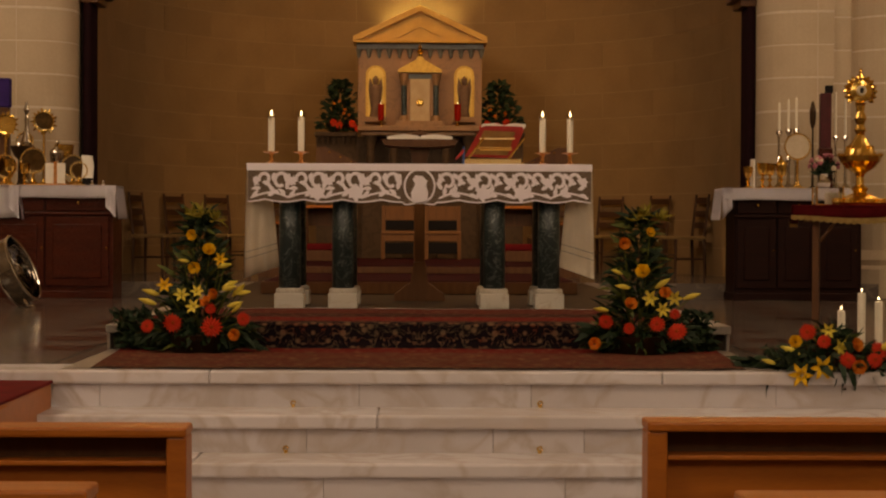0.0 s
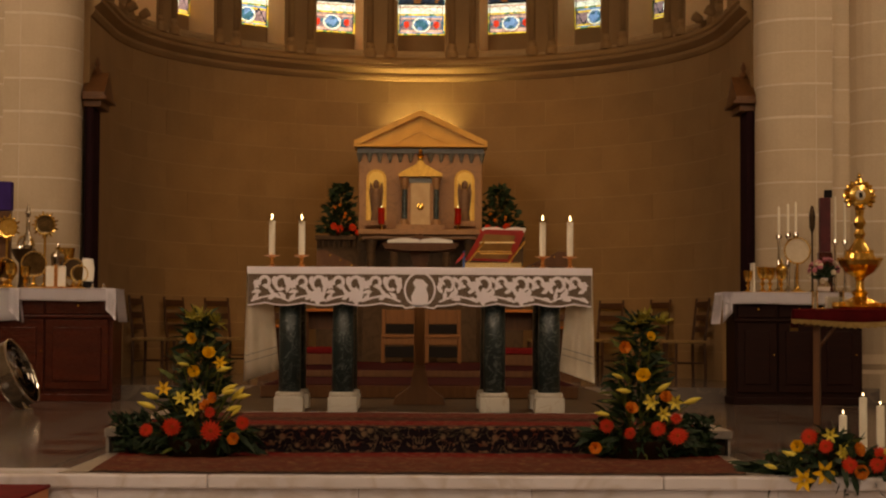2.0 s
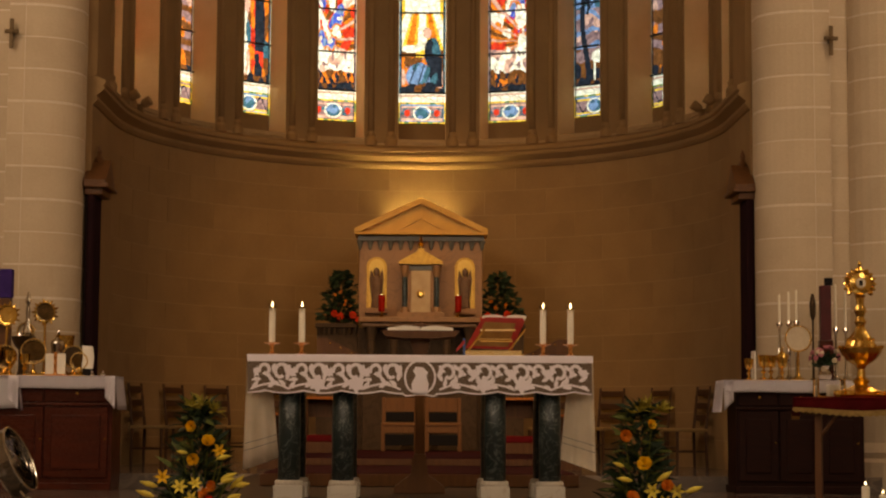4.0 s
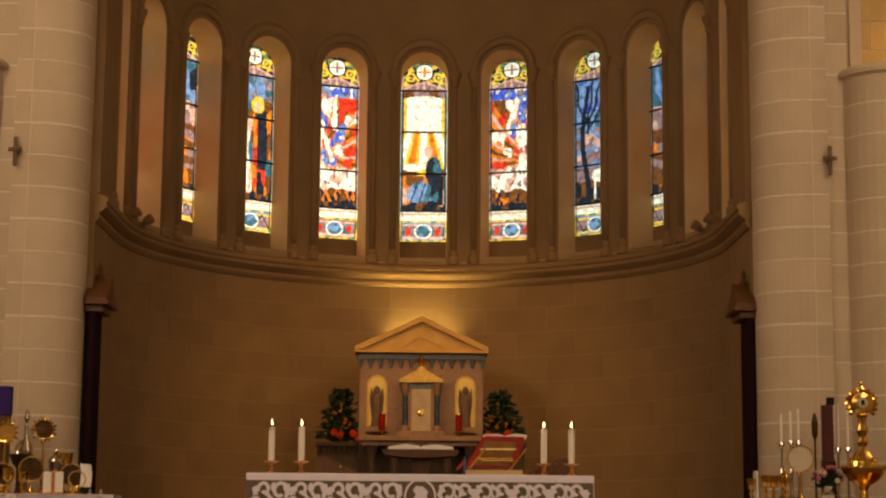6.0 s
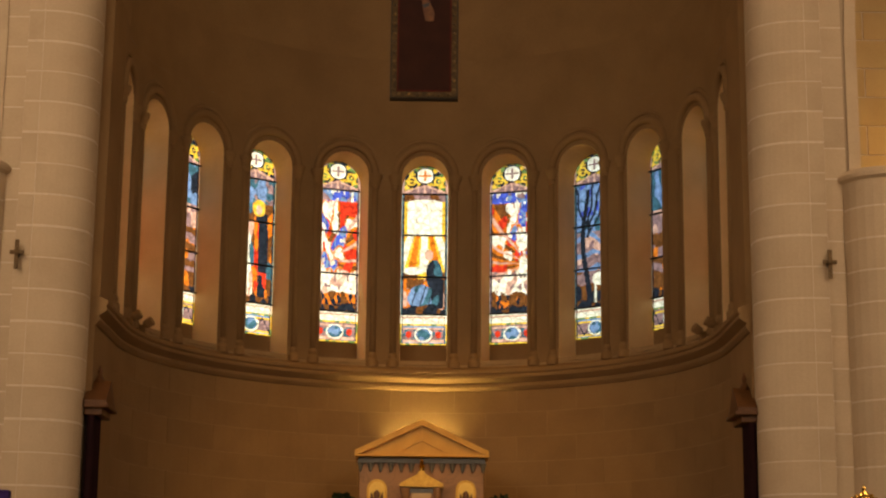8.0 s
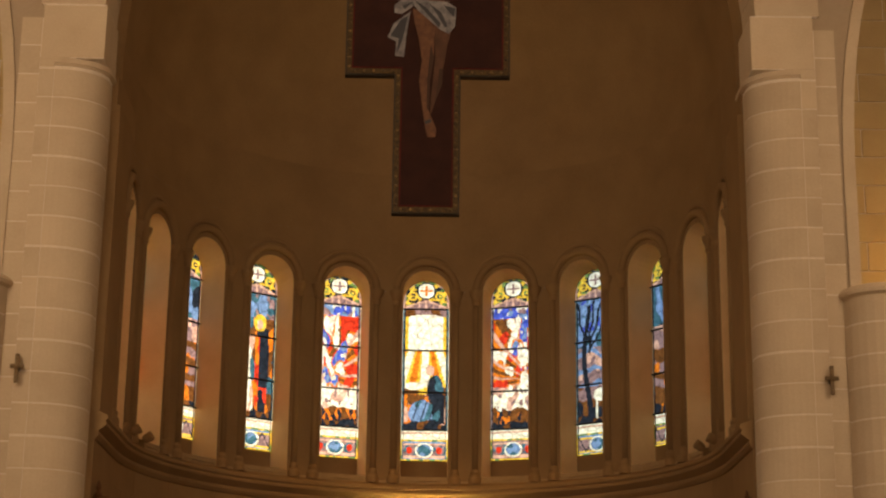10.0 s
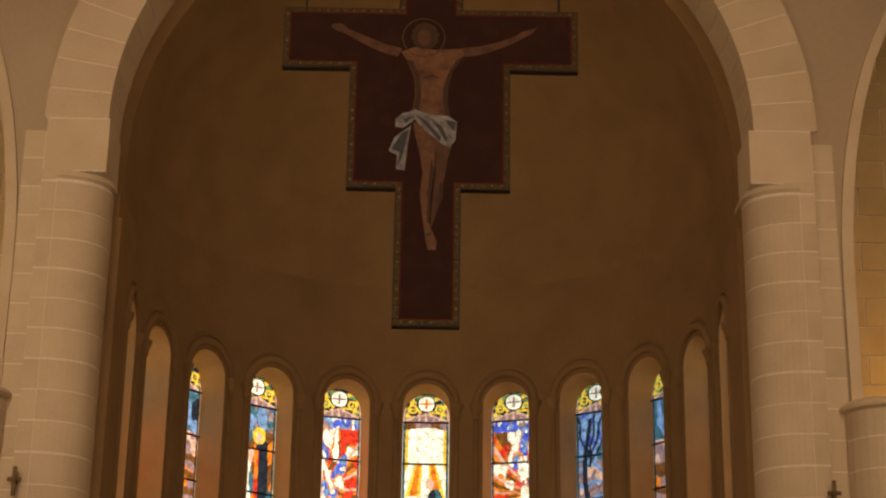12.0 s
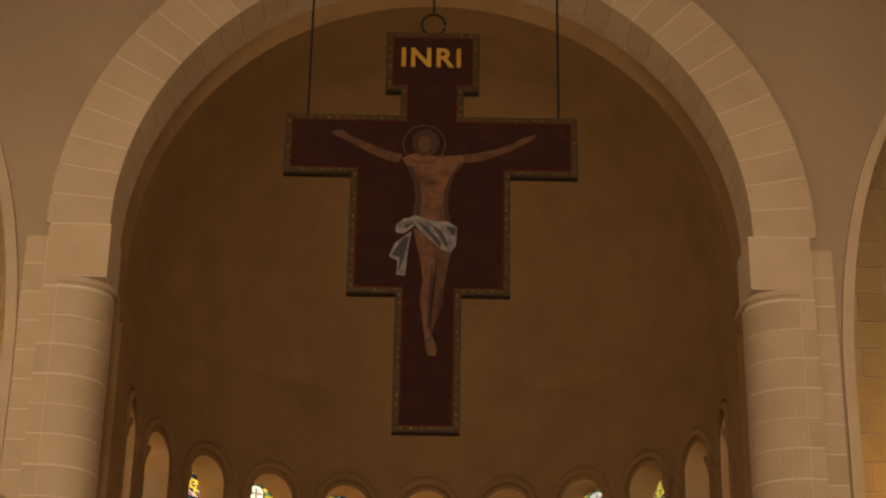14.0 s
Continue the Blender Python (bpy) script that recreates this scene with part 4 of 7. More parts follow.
# lace frontal: sheer ground, scalloped hem, scrolls, leaves and blossoms
LZ = -0.045
bm = bmesh.new()
hem = []
for i in range(121):
    x = -1.20 + 2.40 * i / 120
    hem.append((x, LZ - 0.205 - 0.018 * abs(math.sin(x * math.pi / 0.27)) - (0.018 if abs(x) < 0.12 else 0)))
ou = [(-1.20, LZ), (1.20, LZ)] + hem[::-1]
slab(bm, ou, -0.017, -0.015)
bmesh.ops.triangulate(bm, faces=bm.faces[:])
part("lace_ground", bm, NET, cloth, "sheer brownish net ground")
bm = bmesh.new()
ribbon(bm, [(x, z + 0.005) for x, z in hem], 0.010, -0.021, -0.0175)
part("lace_hem", bm, LINEN, cloth, "scalloped white lace hem")


def lace_leaf(b, x, z, ang, ln, wd, lift=0.0):
    pts = [(x + ln * t * math.cos(ang + 0.35 * t), z + ln * t * math.sin(ang + 0.35 * t)) for t in (0, 0.2, 0.4, 0.6, 0.8, 1)]
    ribbon(b, pts, [wd * q for q in (0.25, 0.8, 1, 0.85, 0.5, 0.08)], -0.0235 - lift, -0.0172)


def lace_flower(b, x, z, r):
    for q in range(6):
        lace_leaf(b, x, z, radians(60 * q + 15), r, r * 0.75, 0.001 + 0.0006 * q)
    ribbon(b, [(x - r * 0.5, z), (x + r * 0.5, z)], r * 0.9, -0.0295, -0.0175)


def scroll(b, x, z, r, s, up):
    pts = [(x + s * (r * (1 - t * 0.62)) * math.cos(radians(200 - 330 * t)), z + up * r * 1.15 * (1 - t * 0.62) * math.sin(radians(200 - 330 * t))) for t in [i / 14 for i in range(15)]]
    ribbon(b, pts, 0.024, -0.021, -0.0175)


for s in (-1, 1):
    for j in range(4):
        x0 = s * (0.135 + j * 0.258)
        bm = bmesh.new()
        scroll(bm, x0 + s * 0.06, LZ - 0.075, 0.062, s, 1)
        scroll(bm, x0 + s * 0.17, LZ - 0.060, 0.044, -s, 1)
        ribbon(bm, [(x0 + s * 0.0, LZ - 0.19), (x0 + s * 0.06, LZ - 0.165), (x0 + s * 0.13, LZ - 0.15), (x0 + s * 0.20, LZ - 0.165), (x0 + s * 0.27, LZ - 0.19)], 0.014, -0.021, -0.0175)
        part("lace_scroll", bm, LINEN, cloth)
        bm = bmesh.new()
        for q, (dx, dz, a) in enumerate(((0.03, -0.17, 60), (0.07, -0.16, 35), (0.11, -0.15, 70), (0.02, -0.13, 110), (0.24, -0.10, 120), (0.21, -0.05, -40), (0.10, -0.015, -60), (0.26, -0.18, 150), (0.15, -0.175, 160), (0.0, -0.02, -70), (0.13, -0.105, 40), (0.20, -0.125, 15), (0.245, -0.045, -100), (0.01, -0.09, 80))):
            ang = radians(a) if s > 0 else math.pi - radians(a)
            lace_leaf(bm, x0 + s * dx, LZ + dz, ang, 0.066, 0.030, 0.0003 * q)
        part("lace_leaves", bm, LINEN, cloth)
        if j in (1, 2):
            bm = bmesh.new()
            lace_flower(bm, x0 + s * (0.05 if j == 1 else 0.06), LZ - 0.155, 0.062)
            part("lace_blossom", bm, LINEN, cloth)
bm = bmesh.new()
ribbon(bm, [(0.105 * math.cos(a), LZ - 0.105 + 0.118 * math.sin(a)) for a in [2 * math.pi * i / 28 for i in range(29)]], 0.014, -0.021, -0.0175)
part("lace_medallion", bm, LINEN, cloth, "round lace medallion")
bm = bmesh.new()
slab(bm, [(-0.055, LZ - 0.215), (0.055, LZ - 0.215), (0.06, LZ - 0.15), (0.045, LZ - 0.10), (0.055, LZ - 0.07), (0.02, LZ - 0.035), (-0.03, LZ - 0.03), (-0.05, LZ - 0.06), (-0.03, LZ - 0.09), (-0.06, LZ - 0.15)], -0.021, -0.0175)
part("lace_motif", bm, LINEN, cloth, "plain white central motif")

# candles on the altar
TOP = AZ + 1.014
stick = None
for x in (-1.058, -0.846, 0.877, 1.073):
    m = pose(x, 12.66, TOP)
    if stick is None:
        stick = thing("candlestick", m, "low copper candlestick with a glass drip tray on the altar", "candlestick", "altar candlesticks")
        part("foot", turned([(0.045, 0), (0.045, 0.008), (0.02, 0.018), (0.013, 0.03), (0.013, 0.07), (0.02, 0.075), (0.024, 0.09), (0.015, 0.094)], 20), COPPER, stick)
        part("drip_tray", turned([(0.02, 0.080), (0.055, 0.088), (0.057, 0.092), (0.02, 0.086)], 20), COPPER, stick)
    else:
        copy_thing(stick, m)
candle = None
for x in (-1.058, -0.846, 0.877, 1.073):
    m = pose(x, 12.66, TOP + 0.0945)
    if candle is None:
        candle = thing("altar_candle", m, "lit white altar candle with a clear glass follower", "candle", "altar candles")
        part("shaft", turned([(0.022, 0), (0.023, 0.12), (0.022, 0.244), (0.017, 0.246)], 18), WAX, candle, smooth=False)
        part("wick", turned([(0.0018, 0.242), (0.0015, 0.260)], 6), IRON, candle)
        part("flame", turned([(0.0015, 0.252), (0.0050, 0.260), (0.0056, 0.266), (0.003, 0.282), (0.0004, 0.296)], 10), FLAME, candle, "burning flame", smooth=True)
        part("follower", turned([(0.0235, 0.222), (0.0245, 0.237), (0.030, 0.277), (0.0285, 0.277), (0.0235, 0.239)], 18), CRYSTAL, candle, "clear glass follower")
    else:
        copy_thing(candle, m)

# missal on its stand, turned towards the celebrant behind the altar
ms = thing("missal_stand", (0.52, 12.66, TOP), "brass folding missal stand on the altar", "book stand")
part("base_front", boxed(-0.215, 0.205, -0.03, 0.0, 0.0, 0.046, bevel=0.005), SPARK, ms)
part("base_back", boxed(-0.16, 0.24, 0.26, 0.29, 0.0, 0.030, bevel=0.004), GOLD, ms)
for x in (-0.19, 0.10):
    part("strut", tube(bmesh.new(), [(x, -0.02, 0.03), (x + 0.13, 0.03, 0.20)], 0.007, 8), GOLD, ms)
part("rail", tube(bmesh.new(), [(-0.09, 0.02, 0.115), (0.14, 0.02, 0.115)], 0.007, 8), GOLD, ms)
bk = thing("missal", (0.52, 12.70, TOP + 0.018), "open missal with a red leather cover on a brass stand", "book")


def lean(outline, y0, y1):
    """A plate that leans back: the lower edge lies further from the nave."""
    b = slab(bmesh.new(), outline, y0, y1)
    for v_ in b.verts:
        v_.co.y += (0.27 - v_.co.z) * 0.5
    return b


part("cover", lean([(-0.195, 0.05), (0.145, 0.04), (0.225, 0.235), (0.215, 0.262), (-0.055, 0.268), (-0.085, 0.25)], -0.012, 0.0), REDLEATHER, bk, "red leather cover")
part("inner_plate", lean([(-0.135, 0.065), (0.115, 0.06), (0.165, 0.225), (-0.060, 0.235)], -0.018, -0.0125), BRASSP, bk, "warm brass book rest plate")
for z in (0.105, 0.17):
    part("plate_bar", lean([(-0.155 + z * 0.35, z), (0.10 + z * 0.35, z), (0.105 + z * 0.35, z + 0.012), (-0.15 + z * 0.35, z + 0.012)], -0.030, -0.0185), SPARK, bk)
for s in (-1, 1):
    top = [(0.085 + s * 0.155 * i / 8, 0.268 + 0.024 * math.sin(min(1, i / 8 * 1.9) * math.pi / 2) * (1 - 0.5 * i / 8)) for i in range(9)]
    ou = [(0.085, 0.258), (0.085 + s * 0.15, 0.255)] + top[::-1]
    part("page_block", slab(bmesh.new(), ou if s > 0 else ou[::-1], 0.002, 0.22), PAPER, bk, "open white pages")
rb = thing("ribbon_marker", (0.315, 12.60, TOP), "red and blue ribbon markers beside the missal", "ribbon")
part("blue_strip", boxed(-0.01, 0.004, 0, 0.006, 0, 0.13), BLUE, rb)
bm = bmesh.new()
slab(bm, [(-0.06, 0.03), (0.0, 0.09), (0.0, 0.12), (-0.06, 0.05)], -0.004, 0.0)
part("red_strip", bm, REDLEATHER, rb)

# ---- carpet over the platform step ----
m_carpet, t, p = nodes_of("oriental_carpet")
n, l = t.nodes, t.links
uvn = n.new("ShaderNodeUVMap")
sep = n.new("ShaderNodeSeparateXYZ")
l.new(uvn.outputs["UV"], sep.inputs[0])
absx = n.new("ShaderNodeMath")
absx.operation = "PINGPONG"
absx.inputs[1].default_value = 0.62
l.new(sep.outputs["X"], absx.inputs[0])
com = n.new("ShaderNodeCombineXYZ")
l.new(absx.outputs[0], com.inputs["X"])
l.new(sep.outputs["Y"], com.inputs["Y"])
vor, nz = n.new("ShaderNodeTexVoronoi"), n.new("ShaderNodeTexNoise")
vor.inputs["Scale"].default_value = 15
nz.inputs["Scale"].default_value, nz.inputs["Detail"].default_value, nz.inputs["Distortion"].default_value = 11, 4, 1.6
l.new(com.outputs[0], vor.inputs["Vector"])
l.new(com.outputs[0], nz.inputs["Vector"])
band = n.new("ShaderNodeValToRGB")
cr = band.color_ramp
cr.interpolation = "CONSTANT"
cr.elements[0].position, cr.elements[0].color = 0.0, (0.030, 0.012, 0.010, 1)
for pos, c in ((0.03, (0.095, 0.026, 0.017)), (0.20, (0.11, 0.030, 0.019)), (0.325, (0.13, 0.009, 0.009)), (0.405, (0.010, 0.006, 0.008)), (0.483, (0.045, 0.014, 0.011)), (0.53, (0.14, 0.009, 0.009)), (0.66, (0.045, 0.014, 0.011)), (0.80, (0.09, 0.016, 0.012))):
    e = cr.elements.new(pos)
    e.color = (*c, 1)
wob = n.new("ShaderNodeMath")
wob.operation = "MULTIPLY_ADD"
wob.inputs[1].default_value = 0.028
l.new(nz.outputs["Fac"], wob.inputs[0])
l.new(sep.outputs["Y"], wob.inputs[2])
sc = n.new("ShaderNodeMath")
sc.operation = "MULTIPLY_ADD"
sc.inputs[1].default_value = 1 / 3.4
sc.inputs[2].default_value = -0.004
l.new(wob.outputs[0], sc.inputs[0])
l.new(sc.outputs[0], band.inputs["Fac"])
mot = n.new("ShaderNodeValToRGB")
mot.color_ramp.elements[0].position, mot.color_ramp.elements[1].position = 0.20, 0.34
mot.color_ramp.elements[0].color, mot.color_ramp.elements[1].color = (1, 1, 1, 1), (0, 0, 0, 1)
l.new(vor.outputs["Distance"], mot.inputs["Fac"])
wave = n.new("ShaderNodeValToRGB")
for q, (pos, v) in enumerate(((0.44, 0), (0.47, 1), (0.50, 0))):
    e = wave.color_ramp.elements[q] if q < 2 else wave.color_ramp.elements.new(pos)
    e.position, e.color = pos, (v, v, v, 1)
l.new(nz.outputs["Fac"], wave.inputs["Fac"])
mx = n.new("ShaderNodeMath")
mx.operation = "MAXIMUM"
l.new(mot.outputs["Color"], mx.inputs[0])
l.new(wave.outputs["Color"], mx.inputs[1])
tint = n.new("ShaderNodeMix")
tint.data_type = "RGBA"
hue = n.new("ShaderNodeTexNoise")
hue.inputs["Scale"].default_value = 7
l.new(com.outputs[0], hue.inputs["Vector"])
yarn = n.new("ShaderNodeValToRGB")
yarn.color_ramp.elements[0].position, yarn.color_ramp.elements[0].color = 0.38, (0.10, 0.085, 0.05, 1)
yarn.color_ramp.elements[1].position, yarn.color_ramp.elements[1].color = 0.50, (0.27, 0.165, 0.095, 1)
e = yarn.color_ramp.elements.new(0.62)
e.color = (0.20, 0.05, 0.025, 1)
l.new(hue.outputs["Fac"], yarn.inputs["Fac"])
l.new(yarn.outputs["Color"], tint.inputs["B"])
half_f = n.new("ShaderNodeMath")
half_f.operation = "MULTIPLY"
half_f.inputs[1].default_value = 0.62
l.new(mx.outputs[0], half_f.inputs[0])
l.new(half_f.outputs[0], tint.inputs["Factor"])
l.new(band.outputs["Color"], tint.inputs["A"])
l.new(tint.outputs["Result"], p.inputs["Base Color"])
p.inputs["Roughness"].default_value = 0.95
p.inputs["Specular IOR Level"].default_value = 0.05
bp = n.new("ShaderNodeBump")
pile = n.new("ShaderNodeTexNoise")
pile.inputs["Scale"].default_value = 260
l.new(uvn.outputs["UV"], pile.inputs["Vector"])
bp.inputs["Strength"].default_value, bp.inputs["Distance"].default_value = 0.5, 0.004
l.new(pile.outputs["Fac"], bp.inputs["Height"])
l.new(bp.outputs["Normal"], p.inputs["Normal"])
prof = [(8.93, 0.006), (9.4, 0.010), (9.9, 0.009), (10.28, 0.010), (10.345, 0.016), (10.365, 0.05), (10.368, 0.10), (10.372, 0.145), (10.40, 0.160), (10.7, 0.159), (11.3, 0.159), (12.0, 0.158), (12.24, 0.158)]
bm = bmesh.new()
uv = bm.loops.layers.uv.new("UVMap")
length = [0]
for (y0, z0), (y1, z1) in zip(prof, prof[1:]):
    length.append(length[-1] + math.hypot(y1 - y0, z1 - z0))
NX = 50
grid = []
for (y, z), s in zip(prof, length):
    hw = 1.58 if y < 10.3 else 1.66
    if y < 10.3:
        hw = 1.655 + (y - 8.93) * 0.055
    grid.append([(bm.verts.new((hw * (2 * i / NX - 1), y + 0.006 * math.sin(i * 1.3), z + 0.004 * noise.noise(Vector((i * 0.4, y * 2, 0))))), (hw * (2 * i / NX - 1), s)) for i in range(NX + 1)])
for a, b in zip(grid, grid[1:]):
    for i in range(NX):
        q = (a[i], a[i + 1], b[i + 1], b[i])
        f = bm.faces.new([v for v, _ in q])
        for lp, (_, c) in zip(f.loops, q):
            lp[uv].uv = c
carpet = thing("carpet", (0, 0, 0), "worn red oriental carpet laid over the platform step", "carpet")
part("rug", bm, m_carpet, carpet)

# ---- retable against the apse wall ----
RY = 22.6
ret = thing("retable", (0, RY, 0.15), "marble retable with a gilded gable, niches and tabernacle", "altarpiece")
o = -0.15   # heights below are above the sanctuary floor
part("body", boxed(-0.79, 0.79, 0.0, 0.5, 1.99 + o, 3.06 + o, bevel=0.01), RETABLE, ret, "veined beige marble body")
part("mensa", boxed(-0.78, 0.75, -0.42, 0.5, 1.925 + o, 1.99 + o, bevel=0.012), RETABLE, ret, "projecting marble shelf")
part("mensa_moulding", boxed(-0.74, 0.71, -0.36, 0.5, 1.87 + o, 1.925 + o, bevel=0.015), RETABLE, ret)
# lower retable in BROWNST: its shade behind the altar is in the colour
part("plinth", boxed(-0.80, 0.80, -0.05, 0.5, 0.0, 1.87 + o, bevel=0.01), BROWNST, ret)
for sx in (-1, 1):
    for x in (0.33, 0.62):
        part("support", turned([(0.06, 0.9), (0.05, 1.0), (0.05, 1.58), (0.075, 1.66), (0.085, 1.72)], 16, pose(sx * x, -0.26, 0)), BROWNST, ret, "dark marble support")
    part("support_foot", boxed(min(sx * 0.22, sx * 0.72), max(sx * 0.22, sx * 0.72), -0.36, -0.05, 0, 0.9, bevel=0.01), BROWNST, ret)
    # side shelf with a toothed edge
    part("side_shelf", boxed(min(sx * 0.80, sx * 1.34), max(sx * 0.80, sx * 1.34), -0.05, 0.45, 1.87 + o, 1.93 + o, bevel=0.01), BROWNST, ret, "brown marble side shelf")
    part("side_wall", boxed(min(sx * 0.80, sx * 1.32), max(sx * 0.80, sx * 1.32), 0.02, 0.45, 0.0, 1.87 + o), BROWNST, ret)
    for j in range(8):
        x = sx * (0.83 + j * 0.067)
        part("tooth", turned([(0.004, 1.62), (0.018, 1.66), (0.02, 1.72)], 10, pose(x, -0.01, 0)), BROWNST, ret)
# gable
bm = bmesh.new()
slab(bm, [(-0.80, 3.09 + o), (0.80, 3.09 + o), (0, 3.465 + o)], -0.06, 0.42)
part("tympanum", bm, GOLDST, ret, "gold-toned gable field")
for sx in (-1, 1):
    bm = bmesh.new()
    pts = [(sx * 0.85, 3.09 + o), (sx * 0.85, 3.14 + o), (0, 3.535 + o), (0, 3.46 + o), (sx * 0.78, 3.095 + o)]
    slab(bm, pts if sx > 0 else pts[::-1], -0.12, 0.46)
    part("raking_cornice", bm, GOLDST, ret)
    bm = bmesh.new()
    pts = [(sx * 0.33, 3.125 + o), (0, 3.30 + o), (0, 3.265 + o), (sx * 0.27, 3.125 + o)]
    slab(bm, pts if sx > 0 else pts[::-1], -0.075, -0.055)
    part("gable_relief", bm, GOLDST, ret)
part("gable_base", boxed(-0.85, 0.85, -0.12, 0.46, 3.06 + o, 3.09 + o, bevel=0.008), GOLDST, ret)
part("gable_post", boxed(-0.012, 0.012, -0.072, -0.055, 3.30 + o, 3.45 + o), GOLDST, ret)
# hanging arcade below it
part("frieze", boxed(-0.81, 0.81, -0.035, 0.0, 2.985 + o, 3.06 + o, bevel=0.006), GREYST, ret, "grey arcaded frieze")
for j in range(13):
    x = -0.78 + j * 0.13
    part("corbel", turned([(0.004, 2.865), (0.022, 2.90), (0.030, 2.95), (0.046, 2.985)], 10, pose(x, -0.018, o)), GREYST, ret)
# niches with gold grounds
for sx in (-1, 1):
    x = sx * 0.563
    ou = [(x - 0.128, 2.12 + o), (x + 0.128, 2.12 + o)] + arc(x, 2.65 + o, 0.128, 0, 180, 14)
    bm = slab(bmesh.new(), ou, -0.022, 0.0)
    part("niche_frame", bm, OLDGOLD, ret, "gold niche frame")
    ou = [(x - 0.100, 2.14 + o), (x + 0.100, 2.14 + o)] + arc(x, 2.65 + o, 0.100, 0, 180, 14)
    bm = slab(bmesh.new(), ou, -0.028, -0.0225)
    part("niche_ground", bm, mat("gold_mosaic", (0.85, 0.62, 0.20), (0.72, 0.47, 0.12), rough=0.5, metal=0.2, scale=60, fine=160), ret, "gold mosaic ground")
    part("niche_ledge", boxed(x - 0.14, x + 0.14, -0.14, 0.0, 2.05 + o, 2.12 + o, bevel=0.008), RETABLE, ret)
    st = turned([(0.062, 0), (0.07, 0.02), (0.055, 0.12), (0.06, 0.22), (0.066, 0.30), (0.058, 0.37), (0.025, 0.41), (0.040, 0.45), (0.036, 0.49), (0.006, 0.52)], 14)
    for s2 in (-1, 1):
        slab(st, [(s2 * 0.03, 0.40), (s2 * 0.075, 0.50), (s2 * 0.092, 0.36), (s2 * 0.06, 0.10)], 0.02, 0.035)
    s_ob = part("statuette", st, mat("carved_stone", (0.21, 0.12, 0.075), (0.14, 0.08, 0.05), rough=0.7, scale=12))
    s_ob.matrix_world = pose(x, RY - 0.075, 2.12)
    tagged(s_ob, "small carved stone statuette in a gold niche", "statue", "niche statuettes")
# tabernacle
tab = thing("tabernacle", (0, RY - 0.01, 1.99), "marble tabernacle with a gilded gable and green columns", "tabernacle")
part("step", boxed(-0.30, 0.30, -0.30, 0.0, 0.0, 0.07, bevel=0.008), RETABLE, tab)
part("cella", boxed(-0.17, 0.17, -0.20, 0.0, 0.07, 0.68), RETABLE, tab)
part("tabernacle_door", boxed(-0.122, 0.122, -0.222, -0.20, 0.07, 0.60, bevel=0.006), mat("cream_enamel_door", (0.54, 0.39, 0.22), (0.44, 0.29, 0.14), rough=0.4, scale=7), tab, "cream door with a gold emblem")
part("emblem", turned([(0.05, 0), (0.045, 0.008), (0.02, 0.012)], 12, pose(0.0, -0.223, 0.30, 90)), GOLD, tab)
part("door_head", boxed(-0.15, 0.15, -0.225, -0.20, 0.60, 0.66, bevel=0.006), GREYST, tab)
for sx in (-1, 1):
    part("column", turned([(0.036, 0.14), (0.034, 0.52)], 14, pose(sx * 0.20, -0.20, 0)), GREEN, tab, "green marble column")
    part("column_base", turned([(0.062, 0.07), (0.06, 0.10), (0.045, 0.14)], 14, pose(sx * 0.20, -0.20, 0)), RETABLE, tab)
    part("column_capital", turned([(0.036, 0.52), (0.05, 0.58), (0.06, 0.65), (0.06, 0.67)], 14, pose(sx * 0.20, -0.20, 0)), RETABLE, tab)
part("gable", slab(bmesh.new(), [(-0.275, 0.68), (0.275, 0.68), (0.275, 0.715), (0.05, 0.84), (0.03, 0.88), (-0.03, 0.88), (-0.05, 0.84), (-0.275, 0.715)], -0.27, 0.0), OLDGOLD, tab, "gilded gable")
part("finial", turned([(0.035, 0.88), (0.03, 0.92), (0.045, 0.95), (0.02, 0.98), (0.028, 1.0), (0.004, 1.045)], 14, pose(0, -0.14, 0)), GOLD, tab)
for x in (-0.49, 0.475):
    v = thing("votive_light", (x, RY - 0.27, 1.99), "red glass sanctuary light burning on the retable", "candle", "votive lights")
    part("glass", turned([(0.03, 0.07), (0.042, 0.085), (0.044, 0.28), (0.040, 0.28), (0.036, 0.09)], 16), REDLIGHT, v, "ruby red glass")
    part("stem", turned([(0.042, 0), (0.04, 0.012), (0.012, 0.03), (0.014, 0.07)], 14), GOLD, v)
    part("flame", turned([(0.002, 0.25), (0.005, 0.27), (0.003, 0.288), (0.0005, 0.30)], 10), FLAME, v, "small flame")

# ---- lectern behind the altar ----
lec = thing("lectern", (0, 13.85, 0.15), "brown wooden lectern with a single post and flared foot", "lectern")
bm = slab(bmesh.new(), [(-0.20, 0.0), (0.20, 0.0), (0.19, 0.05), (0.07, 0.14), (0.045, 0.30), (-0.045, 0.30), (-0.07, 0.14), (-0.19, 0.05)], -0.10, 0.10)
part("foot", bm, OAKL, lec)
part("post", boxed(-0.04, 0.04, -0.04, 0.04, 0.30, 1.10, bevel=0.006), OAKL, lec)
part("bracket", slab(bmesh.new(), [(-0.05, 1.06), (0.05, 1.06), (0.08, 1.19), (-0.08, 1.19)], -0.06, 0.06), OAK, lec)
part("tray", slab(bmesh.new(), [(-0.27, 1.205), (-0.10, 1.19), (0.10, 1.19), (0.27, 1.205), (0.30, 1.25), (-0.30, 1.25)], -0.16, 0.22), OAK, lec)
bk2 = thing("open_book", (0, 13.85, 1.4), "open white book lying on the lectern", "book")
